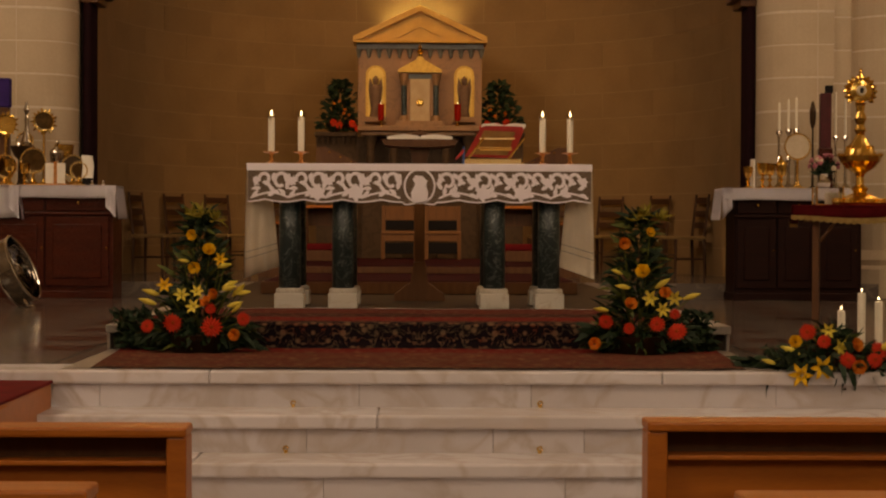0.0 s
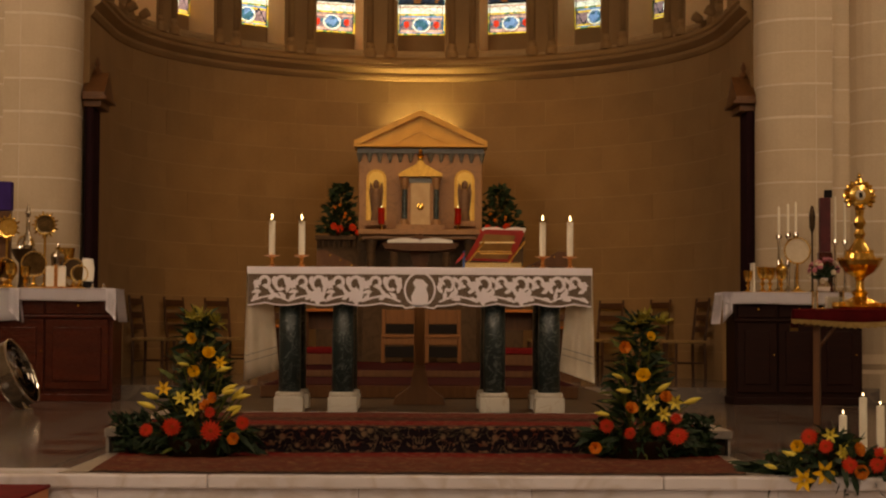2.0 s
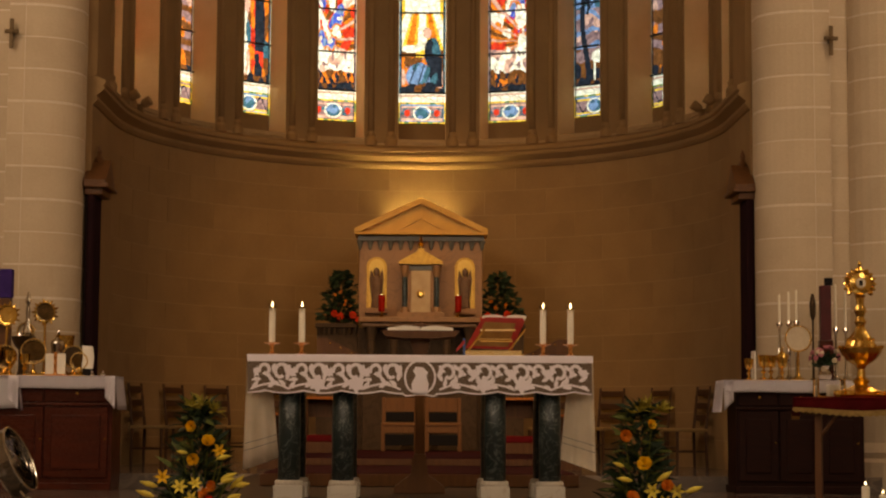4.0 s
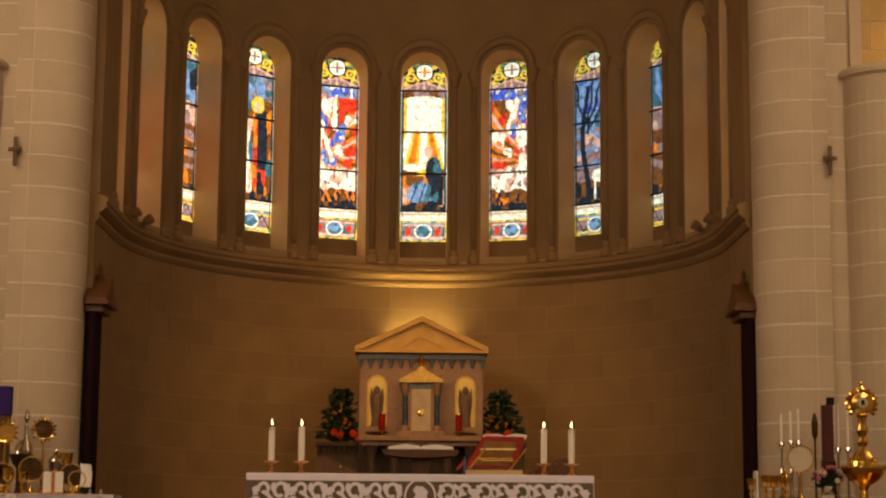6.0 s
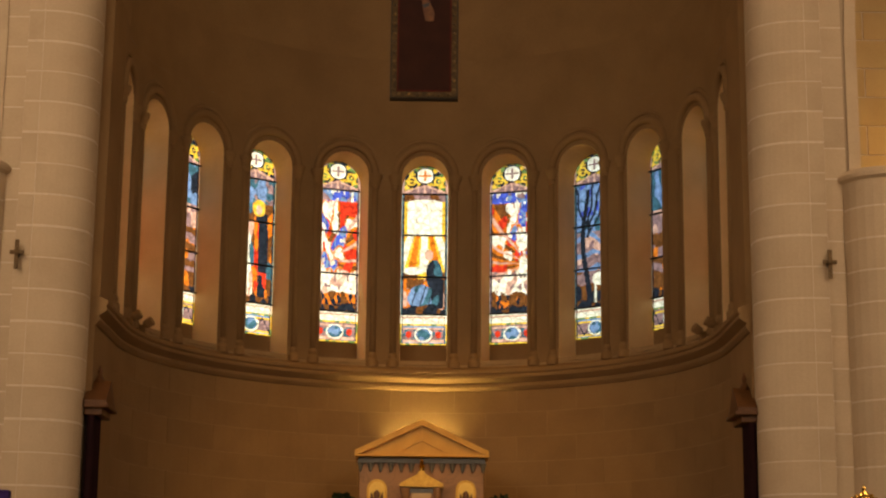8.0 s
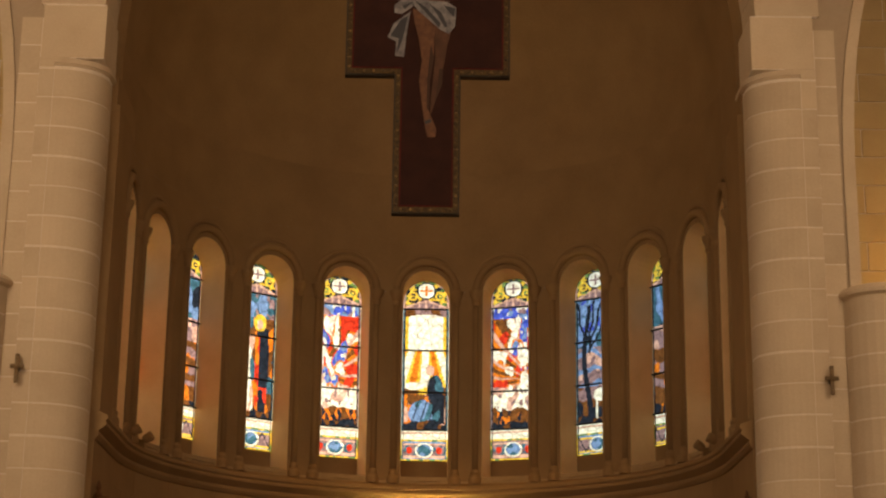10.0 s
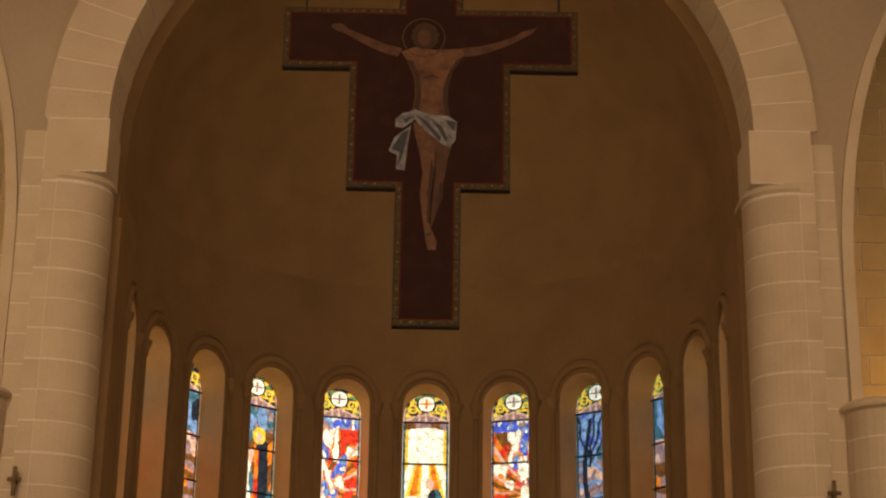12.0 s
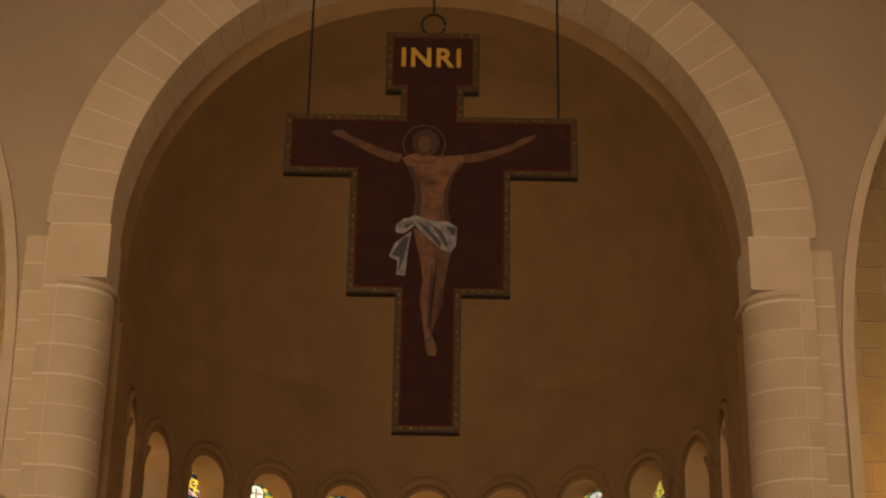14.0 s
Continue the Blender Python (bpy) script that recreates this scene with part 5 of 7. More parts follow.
bm = slab(bmesh.new(), [(-0.255, 0.002), (0.255, 0.002), (0.25, 0.022), (0.12, 0.040), (0.02, 0.030), (0.0, 0.018), (-0.02, 0.030), (-0.12, 0.040), (-0.25, 0.022)], -0.15, 0.17)
part("page_block", bm, PAPER, bk2)
part("marker", slab(bmesh.new(), [(-0.09, 0.0405), (0.09, 0.0405), (0.0, 0.085)], 0.05, 0.06), OAK, bk2, "small wooden marker")
for x, tilt, d in ((-0.60, 22, 13.2), (0.93, -20, 13.2)):
    b = thing("book_rest", Matrix.Translation((x, d, TOP - 0.002)) , "low brown wooden book rest with brass studs", "book stand", "book rests")
    s = 1 if x < 0 else -1
    part("board", slab(bmesh.new(), [(-0.17 * s, 0.0), (0.17 * s, 0.0), (0.16 * s, 0.03), (-0.10 * s, 0.155), (-0.17 * s, 0.15)][::s], -0.02, 0.04), OAK, b)
    for j in (0, 1, 2):
        part("stud", turned([(0.009, 0), (0.005, 0.006)], 8, pose(s * (-0.07 + 0.08 * j), -0.02, 0.115 - 0.036 * j, 90)), GOLD, b)
    part("ledge", boxed(-0.17, 0.17, -0.04, 0.05, -0.004, 0.012, bevel=0.003), OAK, b)

# dais red set below RED to hold the shade behind the altar
DAISRED = mat("shaded_dais_carpet", (0.050, 0.005, 0.006), (0.03, 0.003, 0.004), rough=0.95, scale=7, fine=120)
# ---- wooden dais and seats behind the altar ----
for y0, y1, z0, z1, hw in ((15.1, 22.0, 0.15, 0.262, 1.35), (17.6, 22.0, 0.262, 0.335, 1.30)):
    d = thing("wooden_dais", (0, 0, 0), "low wooden dais step with red carpet on top", "platform", "dais steps")
    part("frame", boxed(-hw, hw, y0, y1, z0, z1 - 0.008, bevel=0.006), OAK, d)
    part("carpet_top", boxed(-hw + 0.03, hw - 0.03, y0 + 0.02, y1 - 0.01, z1 - 0.009, z1, bevel=0.003), DAISRED, d, "red carpet")


def arm_chair(m):
    c = thing("presider_chair", m, "wooden chair with dark upholstered back panels on the dais", "chair", "presider chairs")
    for x in (-0.195, 0.195):
        part("back_post", boxed(x - 0.022, x + 0.022, 0.16, 0.20, 0, 0.645, bevel=0.005), OAKL, c)
        part("front_leg", boxed(x - 0.022, x + 0.022, -0.20, -0.16, 0, 0.34, bevel=0.005), OAKL, c)
    part("seat", boxed(-0.21, 0.21, -0.21, 0.16, 0.30, 0.34, bevel=0.01), OAKL, c)
    part("top_rail", boxed(-0.172, 0.172, 0.165, 0.195, 0.47, 0.64, bevel=0.006), OAKL, c)
    part("back_panel", boxed(-0.172, 0.172, 0.165, 0.185, 0.355, 0.465, bevel=0.01), BLACKCL, c, "dark padded panel")
    part("mid_rail", boxed(-0.172, 0.172, -0.195, -0.165, 0.22, 0.30, bevel=0.005), OAKL, c)
    part("lower_panel", boxed(-0.172, 0.172, -0.19, -0.175, 0.07, 0.20, bevel=0.005), BLACKCL, c, "dark panel")
    return c


arm_chair(pose(-0.24, 21.3, 0.335))
arm_chair(pose(0.28, 21.3, 0.335))


def ladder_chair():
    c = thing("wooden_chair", (0, 0, 0), "brown wooden ladder-back chair with a straw seat along the apse wall", "chair", "apse chairs")
    for x in (-0.19, 0.19):
        part("back_post", tube(bmesh.new(), [(x, 0.19, 0), (x, 0.18, 0.45), (x * 1.02, 0.24, 0.98)], [0.019, 0.021, 0.015], 8), CHAIRW, c)
        part("front_leg", tube(bmesh.new(), [(x, -0.19, 0), (x, -0.19, 0.45)], [0.017, 0.021], 8), CHAIRW, c)
        part("side_rail", tube(bmesh.new(), [(x, -0.19, 0.2), (x, 0.19, 0.2)], 0.011, 6), CHAIRW, c)
    part("front_rail", tube(bmesh.new(), [(-0.19, -0.19, 0.25), (0.19, -0.19, 0.25)], 0.011, 6), CHAIRW, c)
    part("seat", boxed(-0.215, 0.215, -0.215, 0.20, 0.435, 0.475, bevel=0.014), SEATW, c, "woven straw seat")
    for z in (0.60, 0.74, 0.90):
        part("back_slat", boxed(-0.185, 0.185, 0.195 + (z - 0.6) * 0.1, 0.213 + (z - 0.6) * 0.1, z - 0.03, z + 0.045, bevel=0.006), CHAIRW, c)
    return c


lc = ladder_chair()
spots = [(-1, ph) for ph in (32, 48, 61, 76)] + [(1, ph) for ph in (31, 45, 59.5, 76)]
for i, (s, ph) in enumerate(spots):
    q = cyl(s * radians(ph), R - 0.32, 0.15)
    m = Matrix.Translation(q) @ pose(0, 0, 0, 0, 0, -s * ph)
    if i == 0:
        lc.matrix_world = m
    else:
        copy_thing(lc, m)
for s in (-1, 1):
    copy_thing(lc, pose(s * 1.62, 21.9, 0.15, 0, 0, -s * 20))


def kneeler(m):
    k = thing("prie_dieu", m, "light wooden kneeler with a sloping top and red kneeling pad", "kneeler", "kneelers")
    part("desk_top", boxed(-0.24, 0.24, -0.16, 0.14, 0.60, 0.63, bevel=0.006), PEW, k, "pale varnished top")
    part("front_board", boxed(-0.22, 0.22, 0.08, 0.10, 0.40, 0.60), OAK, k)
    for x in (-0.21, 0.21):
        part("side_post", boxed(x - 0.015, x + 0.015, -0.12, 0.12, 0, 0.60, bevel=0.004), OAK, k)
    part("pad", boxed(-0.19, 0.19, -0.30, -0.05, 0.12, 0.20, bevel=0.02), RED, k, "red pad")
    part("pad_base", boxed(-0.2, 0.2, -0.31, -0.02, 0.0, 0.12, bevel=0.006), OAK, k)
    return k


kn = kneeler(pose(-1.62, 20.4, 0.15))
copy_thing(kn, pose(1.62, 20.4, 0.15))
kn2 = copy_thing(kn, pose(-1.08, 20.3, 0.335 - 0.18 + 0.18))
copy_thing(kn, pose(1.10, 20.3, 0.335))

# ---- hanging painted cross ----
CY = 13.5
cross = thing("hanging_cross", (-0.02, CY, 4.97), "large painted wooden cross with gilt edges hung on wires", "cross")


def cross_outline(g=0.0):
    """Half outline from the foot to the head, mirrored; g shrinks it."""
    h = [(0.272 - g, 0.0 + g), (0.272 - g, 1.183 + g), (0.675 - g, 1.183 + g), (0.675 - g, 2.27 + g), (1.248 - g, 2.27 + g), (1.248 - g, 2.835 - g),
         (0.272 - g, 2.835 - g), (0.272 - g, 3.07 + g), (0.405 - g, 3.07 + g), (0.405 - g, 3.655 - g)]
    return h + [(-x, z) for x, z in h[::-1]]


def plate(oline, y0, y1):
    b = slab(bmesh.new(), oline, y0, y1)
    bmesh.ops.triangulate(b, faces=b.faces[:])
    return b


DULLRED = mat("dull_red_paint", (0.095, 0.010, 0.008), (0.045, 0.008, 0.006), rough=0.75, scale=9)
part("panel", plate(cross_outline(), 0.0, 0.075), DARKFR, cross, "dark wooden panel")
part("gilt_edge", plate(cross_outline(0.012), -0.010, -0.001), GILT, cross, "worn gilt border")
part("red_line", plate(cross_outline(0.055), -0.014, -0.0105), DULLRED, cross, "thin red inner line")
part("field", plate(cross_outline(0.068), -0.018, -0.0145), MAROON, cross, "dark maroon painted field")
# studs along the gilt border
o1 = cross_outline(0.033)
stud = None
FOLD = mat("grey_fold_paint", (0.05, 0.05, 0.055), rough=0.7)
STUD = mat("dull_gilt_stud", (0.15, 0.085, 0.02), (0.04, 0.024, 0.009), rough=0.6, scale=30, island=0.7)
for (x0, z0), (x1, z1) in zip(o1, o1[1:] + o1[:1]):
    ln = math.hypot(x1 - x0, z1 - z0)
    nst = int(ln / 0.075)
    for i in range(nst):
        x, z = x0 + (x1 - x0) * (i + 0.5) / nst, z0 + (z1 - z0) * (i + 0.5) / nst
        if stud is None:
            stud = part("stud", turned([(0.012, 0), (0.010, 0.005), (0.003, 0.007)], 8, pose(0, 0, 0, 90)), STUD, cross)
            stud.matrix_basis = pose(x, -0.010, z)
        else:
            share(stud, "stud", cross, pose(x, -0.010, z))
# plain painted shapes on the field
YS = -0.0185


def paint(name, oline, material, lift=0, label=""):
    b = slab(bmesh.new(), oline, YS - 0.0012 * (lift + 1), YS - 0.0012 * lift)
    bmesh.ops.triangulate(b, faces=b.faces[:])
    return part(name, b, material, cross, label)


SKINA = mat("dim_flesh_paint", (0.135, 0.058, 0.028), (0.050, 0.021, 0.011), rough=0.7, scale=8, fine=30)
SKINM = mat("brown_flesh_paint", (0.10, 0.043, 0.022), (0.055, 0.023, 0.012), rough=0.7, scale=9)
paint("painted_torso", [(-0.202, 2.347), (-0.133, 2.186), (-0.119, 2.019), (-0.146, 1.875), (0.175, 1.819), (0.148, 1.970), (0.151, 2.081), (0.187, 2.249), (0.299, 2.406), (0.273, 2.456), (0.044, 2.443), (-0.134, 2.467), (-0.247, 2.422)], SKIN, 0, "plain flesh-toned painted shape")
paint("painted_arm", [(-0.240, 2.451), (-0.363, 2.482), (-0.517, 2.544), (-0.698, 2.625), (-0.746, 2.673), (-0.823, 2.674), (-0.847, 2.645), (-0.800, 2.611), (-0.722, 2.579), (-0.528, 2.467), (-0.373, 2.397), (-0.271, 2.374)], SKINA, 1)
paint("painted_arm", [(0.294, 2.381), (0.413, 2.400), (0.552, 2.449), (0.705, 2.520), (0.794, 2.573), (0.863, 2.615), (0.902, 2.667), (0.781, 2.630), (0.705, 2.577), (0.552, 2.517), (0.400, 2.479), (0.268, 2.462)], SKINA, 1)
paint("painted_limb", [(-0.117, 1.663), (-0.076, 1.502), (-0.047, 1.314), (-0.068, 1.128), (-0.040, 0.919), (-0.014, 0.737), (0.007, 0.645), (0.070, 0.646), (0.079, 0.713), (0.015, 0.868), (0.018, 1.130), (0.051, 1.343), (0.053, 1.612), (-0.044, 1.746), (-0.131, 1.772)], SKIN, 0)
paint("painted_limb", [(0.063, 1.344), (0.051, 1.210), (0.030, 0.972), (0.023, 0.816), (0.060, 0.934), (0.121, 1.106), (0.126, 1.238), (0.160, 1.453), (0.195, 1.588), (0.048, 1.667)], SKINM, 1)
paint("painted_shadow", [(-0.202, 2.347), (-0.128, 2.186), (-0.114, 2.020), (-0.141, 1.876), (-0.084, 1.871), (-0.070, 2.048), (-0.090, 2.201), (-0.151, 2.340)], SKIND, 2)
paint("painted_shadow", [(0.299, 2.406), (0.223, 2.348), (0.149, 2.220), (0.113, 2.080), (0.113, 1.964), (0.135, 1.827), (0.175, 1.819), (0.150, 1.970), (0.154, 2.081), (0.189, 2.243)], SKIND, 2)
paint("painted_shadow", [(0.011, 2.189), (0.099, 2.177), (0.010, 2.211), (-0.077, 2.173)], SKIND, 2)
paint("painted_shadow", [(-0.002, 1.130), (-0.002, 0.893), (0.017, 0.868), (0.022, 1.130), (0.053, 1.343), (0.022, 1.450)], SKIND, 2)
paint("painted_shadow", [(0.094, 1.238), (0.087, 1.105), (0.060, 0.934), (0.121, 1.106), (0.126, 1.238)], SKIND, 3)
paint("painted_shadow", [(-0.010, 0.753), (0.034, 0.769), (0.038, 0.801), (-0.020, 0.784)], FOLD, 3)
paint("painted_cloth", [(-0.132, 1.813), (-0.081, 1.745), (0.008, 1.666), (0.096, 1.586), (0.171, 1.547), (0.220, 1.616), (0.230, 1.780), (0.155, 1.833), (0.005, 1.843), (-0.121, 1.887), (-0.171, 1.867)], CLOTHP, 4, "grey-white painted cloth")
paint("painted_cloth", [(-0.280, 1.728), (-0.217, 1.715), (-0.115, 1.799), (-0.134, 1.867), (-0.221, 1.852), (-0.282, 1.796)], CLOTHP, 5)
paint("painted_cloth", [(-0.331, 1.510), (-0.261, 1.471), (-0.268, 1.347), (-0.196, 1.338), (-0.176, 1.553), (-0.148, 1.744), (-0.285, 1.632)], CLOTHP, 4)
paint("painted_fold", [(-0.023, 1.733), (0.088, 1.600), (0.103, 1.635), (-0.014, 1.774), (-0.121, 1.849)], FOLD, 6)
paint("painted_fold", [(0.077, 1.708), (0.138, 1.601), (0.158, 1.615), (0.106, 1.736), (0.005, 1.816)], FOLD, 6)
paint("painted_fold", [(0.156, 1.751), (0.211, 1.697), (0.220, 1.774), (0.130, 1.799)], FOLD, 6)
paint("painted_fold", [(-0.312, 1.523), (-0.242, 1.498), (-0.253, 1.364), (-0.207, 1.499), (-0.167, 1.703), (-0.229, 1.661)], FOLD, 6)
paint("painted_fold", [(-0.193, 1.757), (-0.133, 1.826), (-0.219, 1.792)], FOLD, 6)
paint("painted_head", [(-0.047 + 0.115 * math.cos(radians(a)) * (1 + 0.08 * math.sin(a * 0.21)), 2.569 + 0.125 * math.sin(radians(a))) for a in range(0, 351, 10)], SKIND, 4, "plain dark oval")
paint("painted_face", [(-0.054 + 0.058 * math.cos(radians(a)), 2.554 + 0.078 * math.sin(radians(a))) for a in range(0, 346, 15)], SKINM, 5)
bm = bmesh.new()
ribbon(bm, arc(-0.059, 2.554, 0.178, 0, 360, 30), 0.010, YS - 0.004, YS - 0.0025)
part("halo_ring", bm, SKINM, cross, "thin pale ring")
# the letters at the head
fc = bpy.data.curves.new("letters", "FONT")
fc.body, fc.align_x, fc.align_y, fc.size, fc.extrude = "INRI", "CENTER", "CENTER", 0.255, 0.003
fc.space_character = 1.16
fc.offset = 0.006
tmp = new("tmp_letters", fc)
bpy.context.view_layer.update()
me = bpy.data.meshes.new_from_object(tmp.evaluated_get(bpy.context.evaluated_depsgraph_get()))
bpy.data.objects.remove(tmp)
me.materials.append(YPAINT)
letters = new("lettering", me)
letters.parent = cross
letters.matrix_basis = pose(-0.015, -0.0225, 3.385, 90)
tagged(letters, "yellow painted letters INRI")
part("ring", tube(bmesh.new(), [(x, 0.035, z) for x, z in arc(0.0, 3.755, 0.105, 0, 345, 23)], 0.012, 8), IRON, cross, "iron hanging ring")
for x, z in ((-1.065, 2.83), (1.09, 2.83), (0.0, 3.87)):
    part("wire", tube(bmesh.new(), [(x, 0.035, z), (x * 0.995, 0.035, 14 - 4.97)], 0.011, 6), IRON, cross, "dark hanging wire")

# ---- pews ----
def pew(side, y, inner, top):
    x0, x1 = inner, 4.5
    p_ = thing("pew_front", (0, y, NAVE), "varnished orange-brown wooden pew front with a book shelf", "pew", "pews")
    lo, hi = (x0, x1) if side > 0 else (-x1, -x0)
    h = top - NAVE
    part("top_rail", boxed(lo, hi, -0.07, 0.09, h - 0.031, h, bevel=0.008), PEW, p_)
    e0, e1 = (x0 + 0.001, x0 + 0.063) if side > 0 else (-x0 - 0.063, -x0 - 0.001)
    part("end_post", boxed(e0, e1, -0.06, 0.08, 0, h - 0.032, bevel=0.006), PEW, p_)
    f0, f1 = (x0 + 0.064, x1) if side > 0 else (-x1, -x0 - 0.064)
    part("shelf", boxed(f0, f1, -0.055, 0.05, h - 0.119, h - 0.105, bevel=0.003), PEW, p_)
    # oak brown instead of PEW here: the recess's shade is in the colour
    part("back_board", boxed(f0, f1, 0.052, 0.075, 0.1, h - 0.033), OAK, p_, "recessed board darkened for the shelf's shade")
    part("lower_panel", boxed(f0, f1, 0.0, 0.03, 0.1, h - 0.1205), PEW, p_)
    part("skirting", boxed(f0, f1, -0.03, 0.0505, 0.0, 0.098, bevel=0.004), PEW, p_)
    return p_


pew(-1, 5.5, 0.712, 0.103)
pew(1, 5.5, 0.704, 0.1245)
pew(-1, 4.14, 0.762, 0.112)
pew(1, 4.14, 0.755, 0.094)
lf = thing("leaflet", (1.62, 5.47, 0.1245 - 0.1045), "white leaflet lying on the pew shelf", "leaflet")
part("sheet", boxed(-0.15, 0.16, -0.02, 0.05, 0, 0.006), PAPER, lf)

# carpeted wooden platform at the foot of the steps
wp = thing("carpeted_platform", (0, 0, NAVE), "wooden platform topped with red carpet beside the steps", "platform")
part("frame", boxed(-3.4, -1.80, 6.6, 7.80, 0, 0.675, bevel=0.008), PEW, wp)
part("frame_step", boxed(-3.4, -1.83, 7.80, 8.84, 0.37, 0.675, bevel=0.008), PEW, wp)
part("carpet_top", boxed(-3.4, -1.82, 6.62, 8.84, 0.676, 0.692, bevel=0.004), RED, wp, "red carpet")

# ---- cabinets with cloths ----
def cabinet(side, x_in, x_out, y, wood, label):
    """A mahogany vestment cabinet; x_in is the end nearer the middle."""
    lo, hi = (x_in, x_out) if side > 0 else (-x_out, -x_in)
    c = thing("cabinet", (0, y, 0), label, "cabinet", "sacristy cabinets")
    part("body", boxed(lo + 0.02, hi, 0.03, 0.55, 0.07, 1.09), wood, c)
    part("plinth", boxed(lo, hi, 0.0, 0.55, 0.0, 0.07, bevel=0.006), wood, c)
    part("cabinet_top", boxed(lo - 0.02, hi, -0.02, 0.55, 1.09, 1.118, bevel=0.008), wood, c)
    n_d = 3
    w_d = (hi - lo - 0.06) / n_d
    for i in range(n_d):
        a = lo + 0.04 + i * w_d
        dr = part("drawer", boxed(a, a + w_d - 0.02, 0.0, 0.03, 0.87, 1.04, bevel=0.008), wood, c, "shallow mahogany drawer")
        part("knob", turned([(0.008, 0), (0.018, 0.012), (0.012, 0.024)], 10, pose(a + w_d / 2, 0.0, 0.955, 90)), GOLD, dr, "brass knob")
        door = part("cabinet_door", boxed(a, a + w_d - 0.02, 0.0, 0.03, 0.12, 0.82, bevel=0.006), wood, c, "panelled mahogany door")
        part("door_panel", boxed(a + 0.07, a + w_d - 0.09, -0.012, 0.0, 0.20, 0.74, bevel=0.010), wood, door)
        part("keyhole", turned([(0.012, 0), (0.006, 0.006)], 8, pose(a + w_d - 0.045, -0.001, 0.50, 90)), GOLD, door, "brass keyhole")
    part("drawer_moulding", boxed(lo, hi, -0.018, 0.03, 0.83, 0.86, bevel=0.008), wood, c, "polished moulding")
    return c


cabinet(-1, 3.06, 5.05, 17.72, WOOD, "polished dark mahogany cabinet with drawers and panelled doors")
cabinet(1, 3.15, 4.45, 17.76, WOODD, "very dark wooden cabinet with panelled doors")
CT = 1.118


def table_cloth(side, x_in, x_out, y, drop, end_drop, label):
    t_ = thing("table_cloth", (0, y, CT), label, "tablecloth", "cabinet cloths")
    s = side
    lo, hi = (x_in, x_out) if s > 0 else (-x_out, -x_in)
    part("top", boxed(lo, hi, -0.04, 0.5, 0.001, 0.008, bevel=0.002), LINEN, t_)
    rows = []
    n_ = 40
    for i in range(n_ + 1):
        x = lo + (hi - lo) * i / n_
        rows.append([(x, -0.042 - 0.010 * w * (1 + math.sin(x * 19)), 0.006 - w * drop * (1 + 0.03 * math.sin(x * 7))) for w in (0, 0.12, 0.45, 0.8, 1)])
    part("front_drop", cloth_sheet(bmesh.new(), rows), LINEN, t_, smooth=True)
    xe = x_in * s
    rows = []
    for i in range(16):
        v = i / 15
        rows.append([(xe - s * (0.004 + 0.03 * w + 0.012 * w * math.sin(v * 14)), -0.04 + 0.5 * v, 0.006 - w * end_drop) for w in (0, 0.1, 0.4, 0.7, 1)])
    part("end_drop", cloth_sheet(bmesh.new(), rows), LINEN, t_, "hanging cloth end", smooth=True)
    bm_ = bmesh.new()
    rows = []
    for i in range(10):
        v = i / 9
        rows.append([(xe + s * (-0.012 + 0.10 * v), -0.055 - 0.018 * math.sin(v * 9) * w, 0.004 - w * (end_drop - 0.01) * (1 - 0.35 * v)) for w in (0, 0.3, 0.7, 1)])
    part("corner_fold", cloth_sheet(bm_, rows), LINEN, t_, smooth=True)
    return t_


table_cloth(-1, 3.03, 3.98, 17.70, 0.125, 0.33, "white linen cloth over the mahogany cabinet")
table_cloth(-1, 3.985, 5.02, 17.69, 0.32, 0.34, "long white linen cloth over the far cabinet end")
table_cloth(1, 3.04, 4.44, 17.74, 0.12, 0.32, "white linen cloth over the dark cabinet")
ZI = CT + 0.009


def item(name, x, y, z, label, category, group=""):
    return thing(name, (x, y, z), label, category, group)


def chalice(x, y, z, h, material, lid=False, gem=False):
    c = item("chalice", x, y, z, "polished gold chalice standing on the white cloth", "chalice", "sacred vessels")
    part("foot", turned([(0.24 * h, 0), (0.25 * h, 0.03 * h), (0.10 * h, 0.10 * h), (0.045 * h, 0.18 * h), (0.045 * h, 0.26 * h)], 20), material, c)
    part("knop", turned([(0.05 * h, 0.26 * h), (0.11 * h, 0.32 * h), (0.11 * h, 0.36 * h), (0.05 * h, 0.42 * h), (0.05 * h, 0.48 * h)], 18), material, c)
    part("cup", turned([(0.05 * h, 0.48 * h), (0.16 * h, 0.56 * h), (0.21 * h, 0.72 * h), (0.24 * h, 1.0 * h), (0.225 * h, 1.0 * h), (0.19 * h, 0.74 * h), (0.03 * h, 0.58 * h)], 22), material, c)
    if lid:
        part("lid", turned([(0.245 * h, 1.0 * h), (0.22 * h, 1.08 * h), (0.10 * h, 1.2 * h), (0.03 * h, 1.25 * h), (0.05 * h, 1.32 * h), (0.01 * h, 1.42 * h)], 20), material, c, "domed lid")
    return c


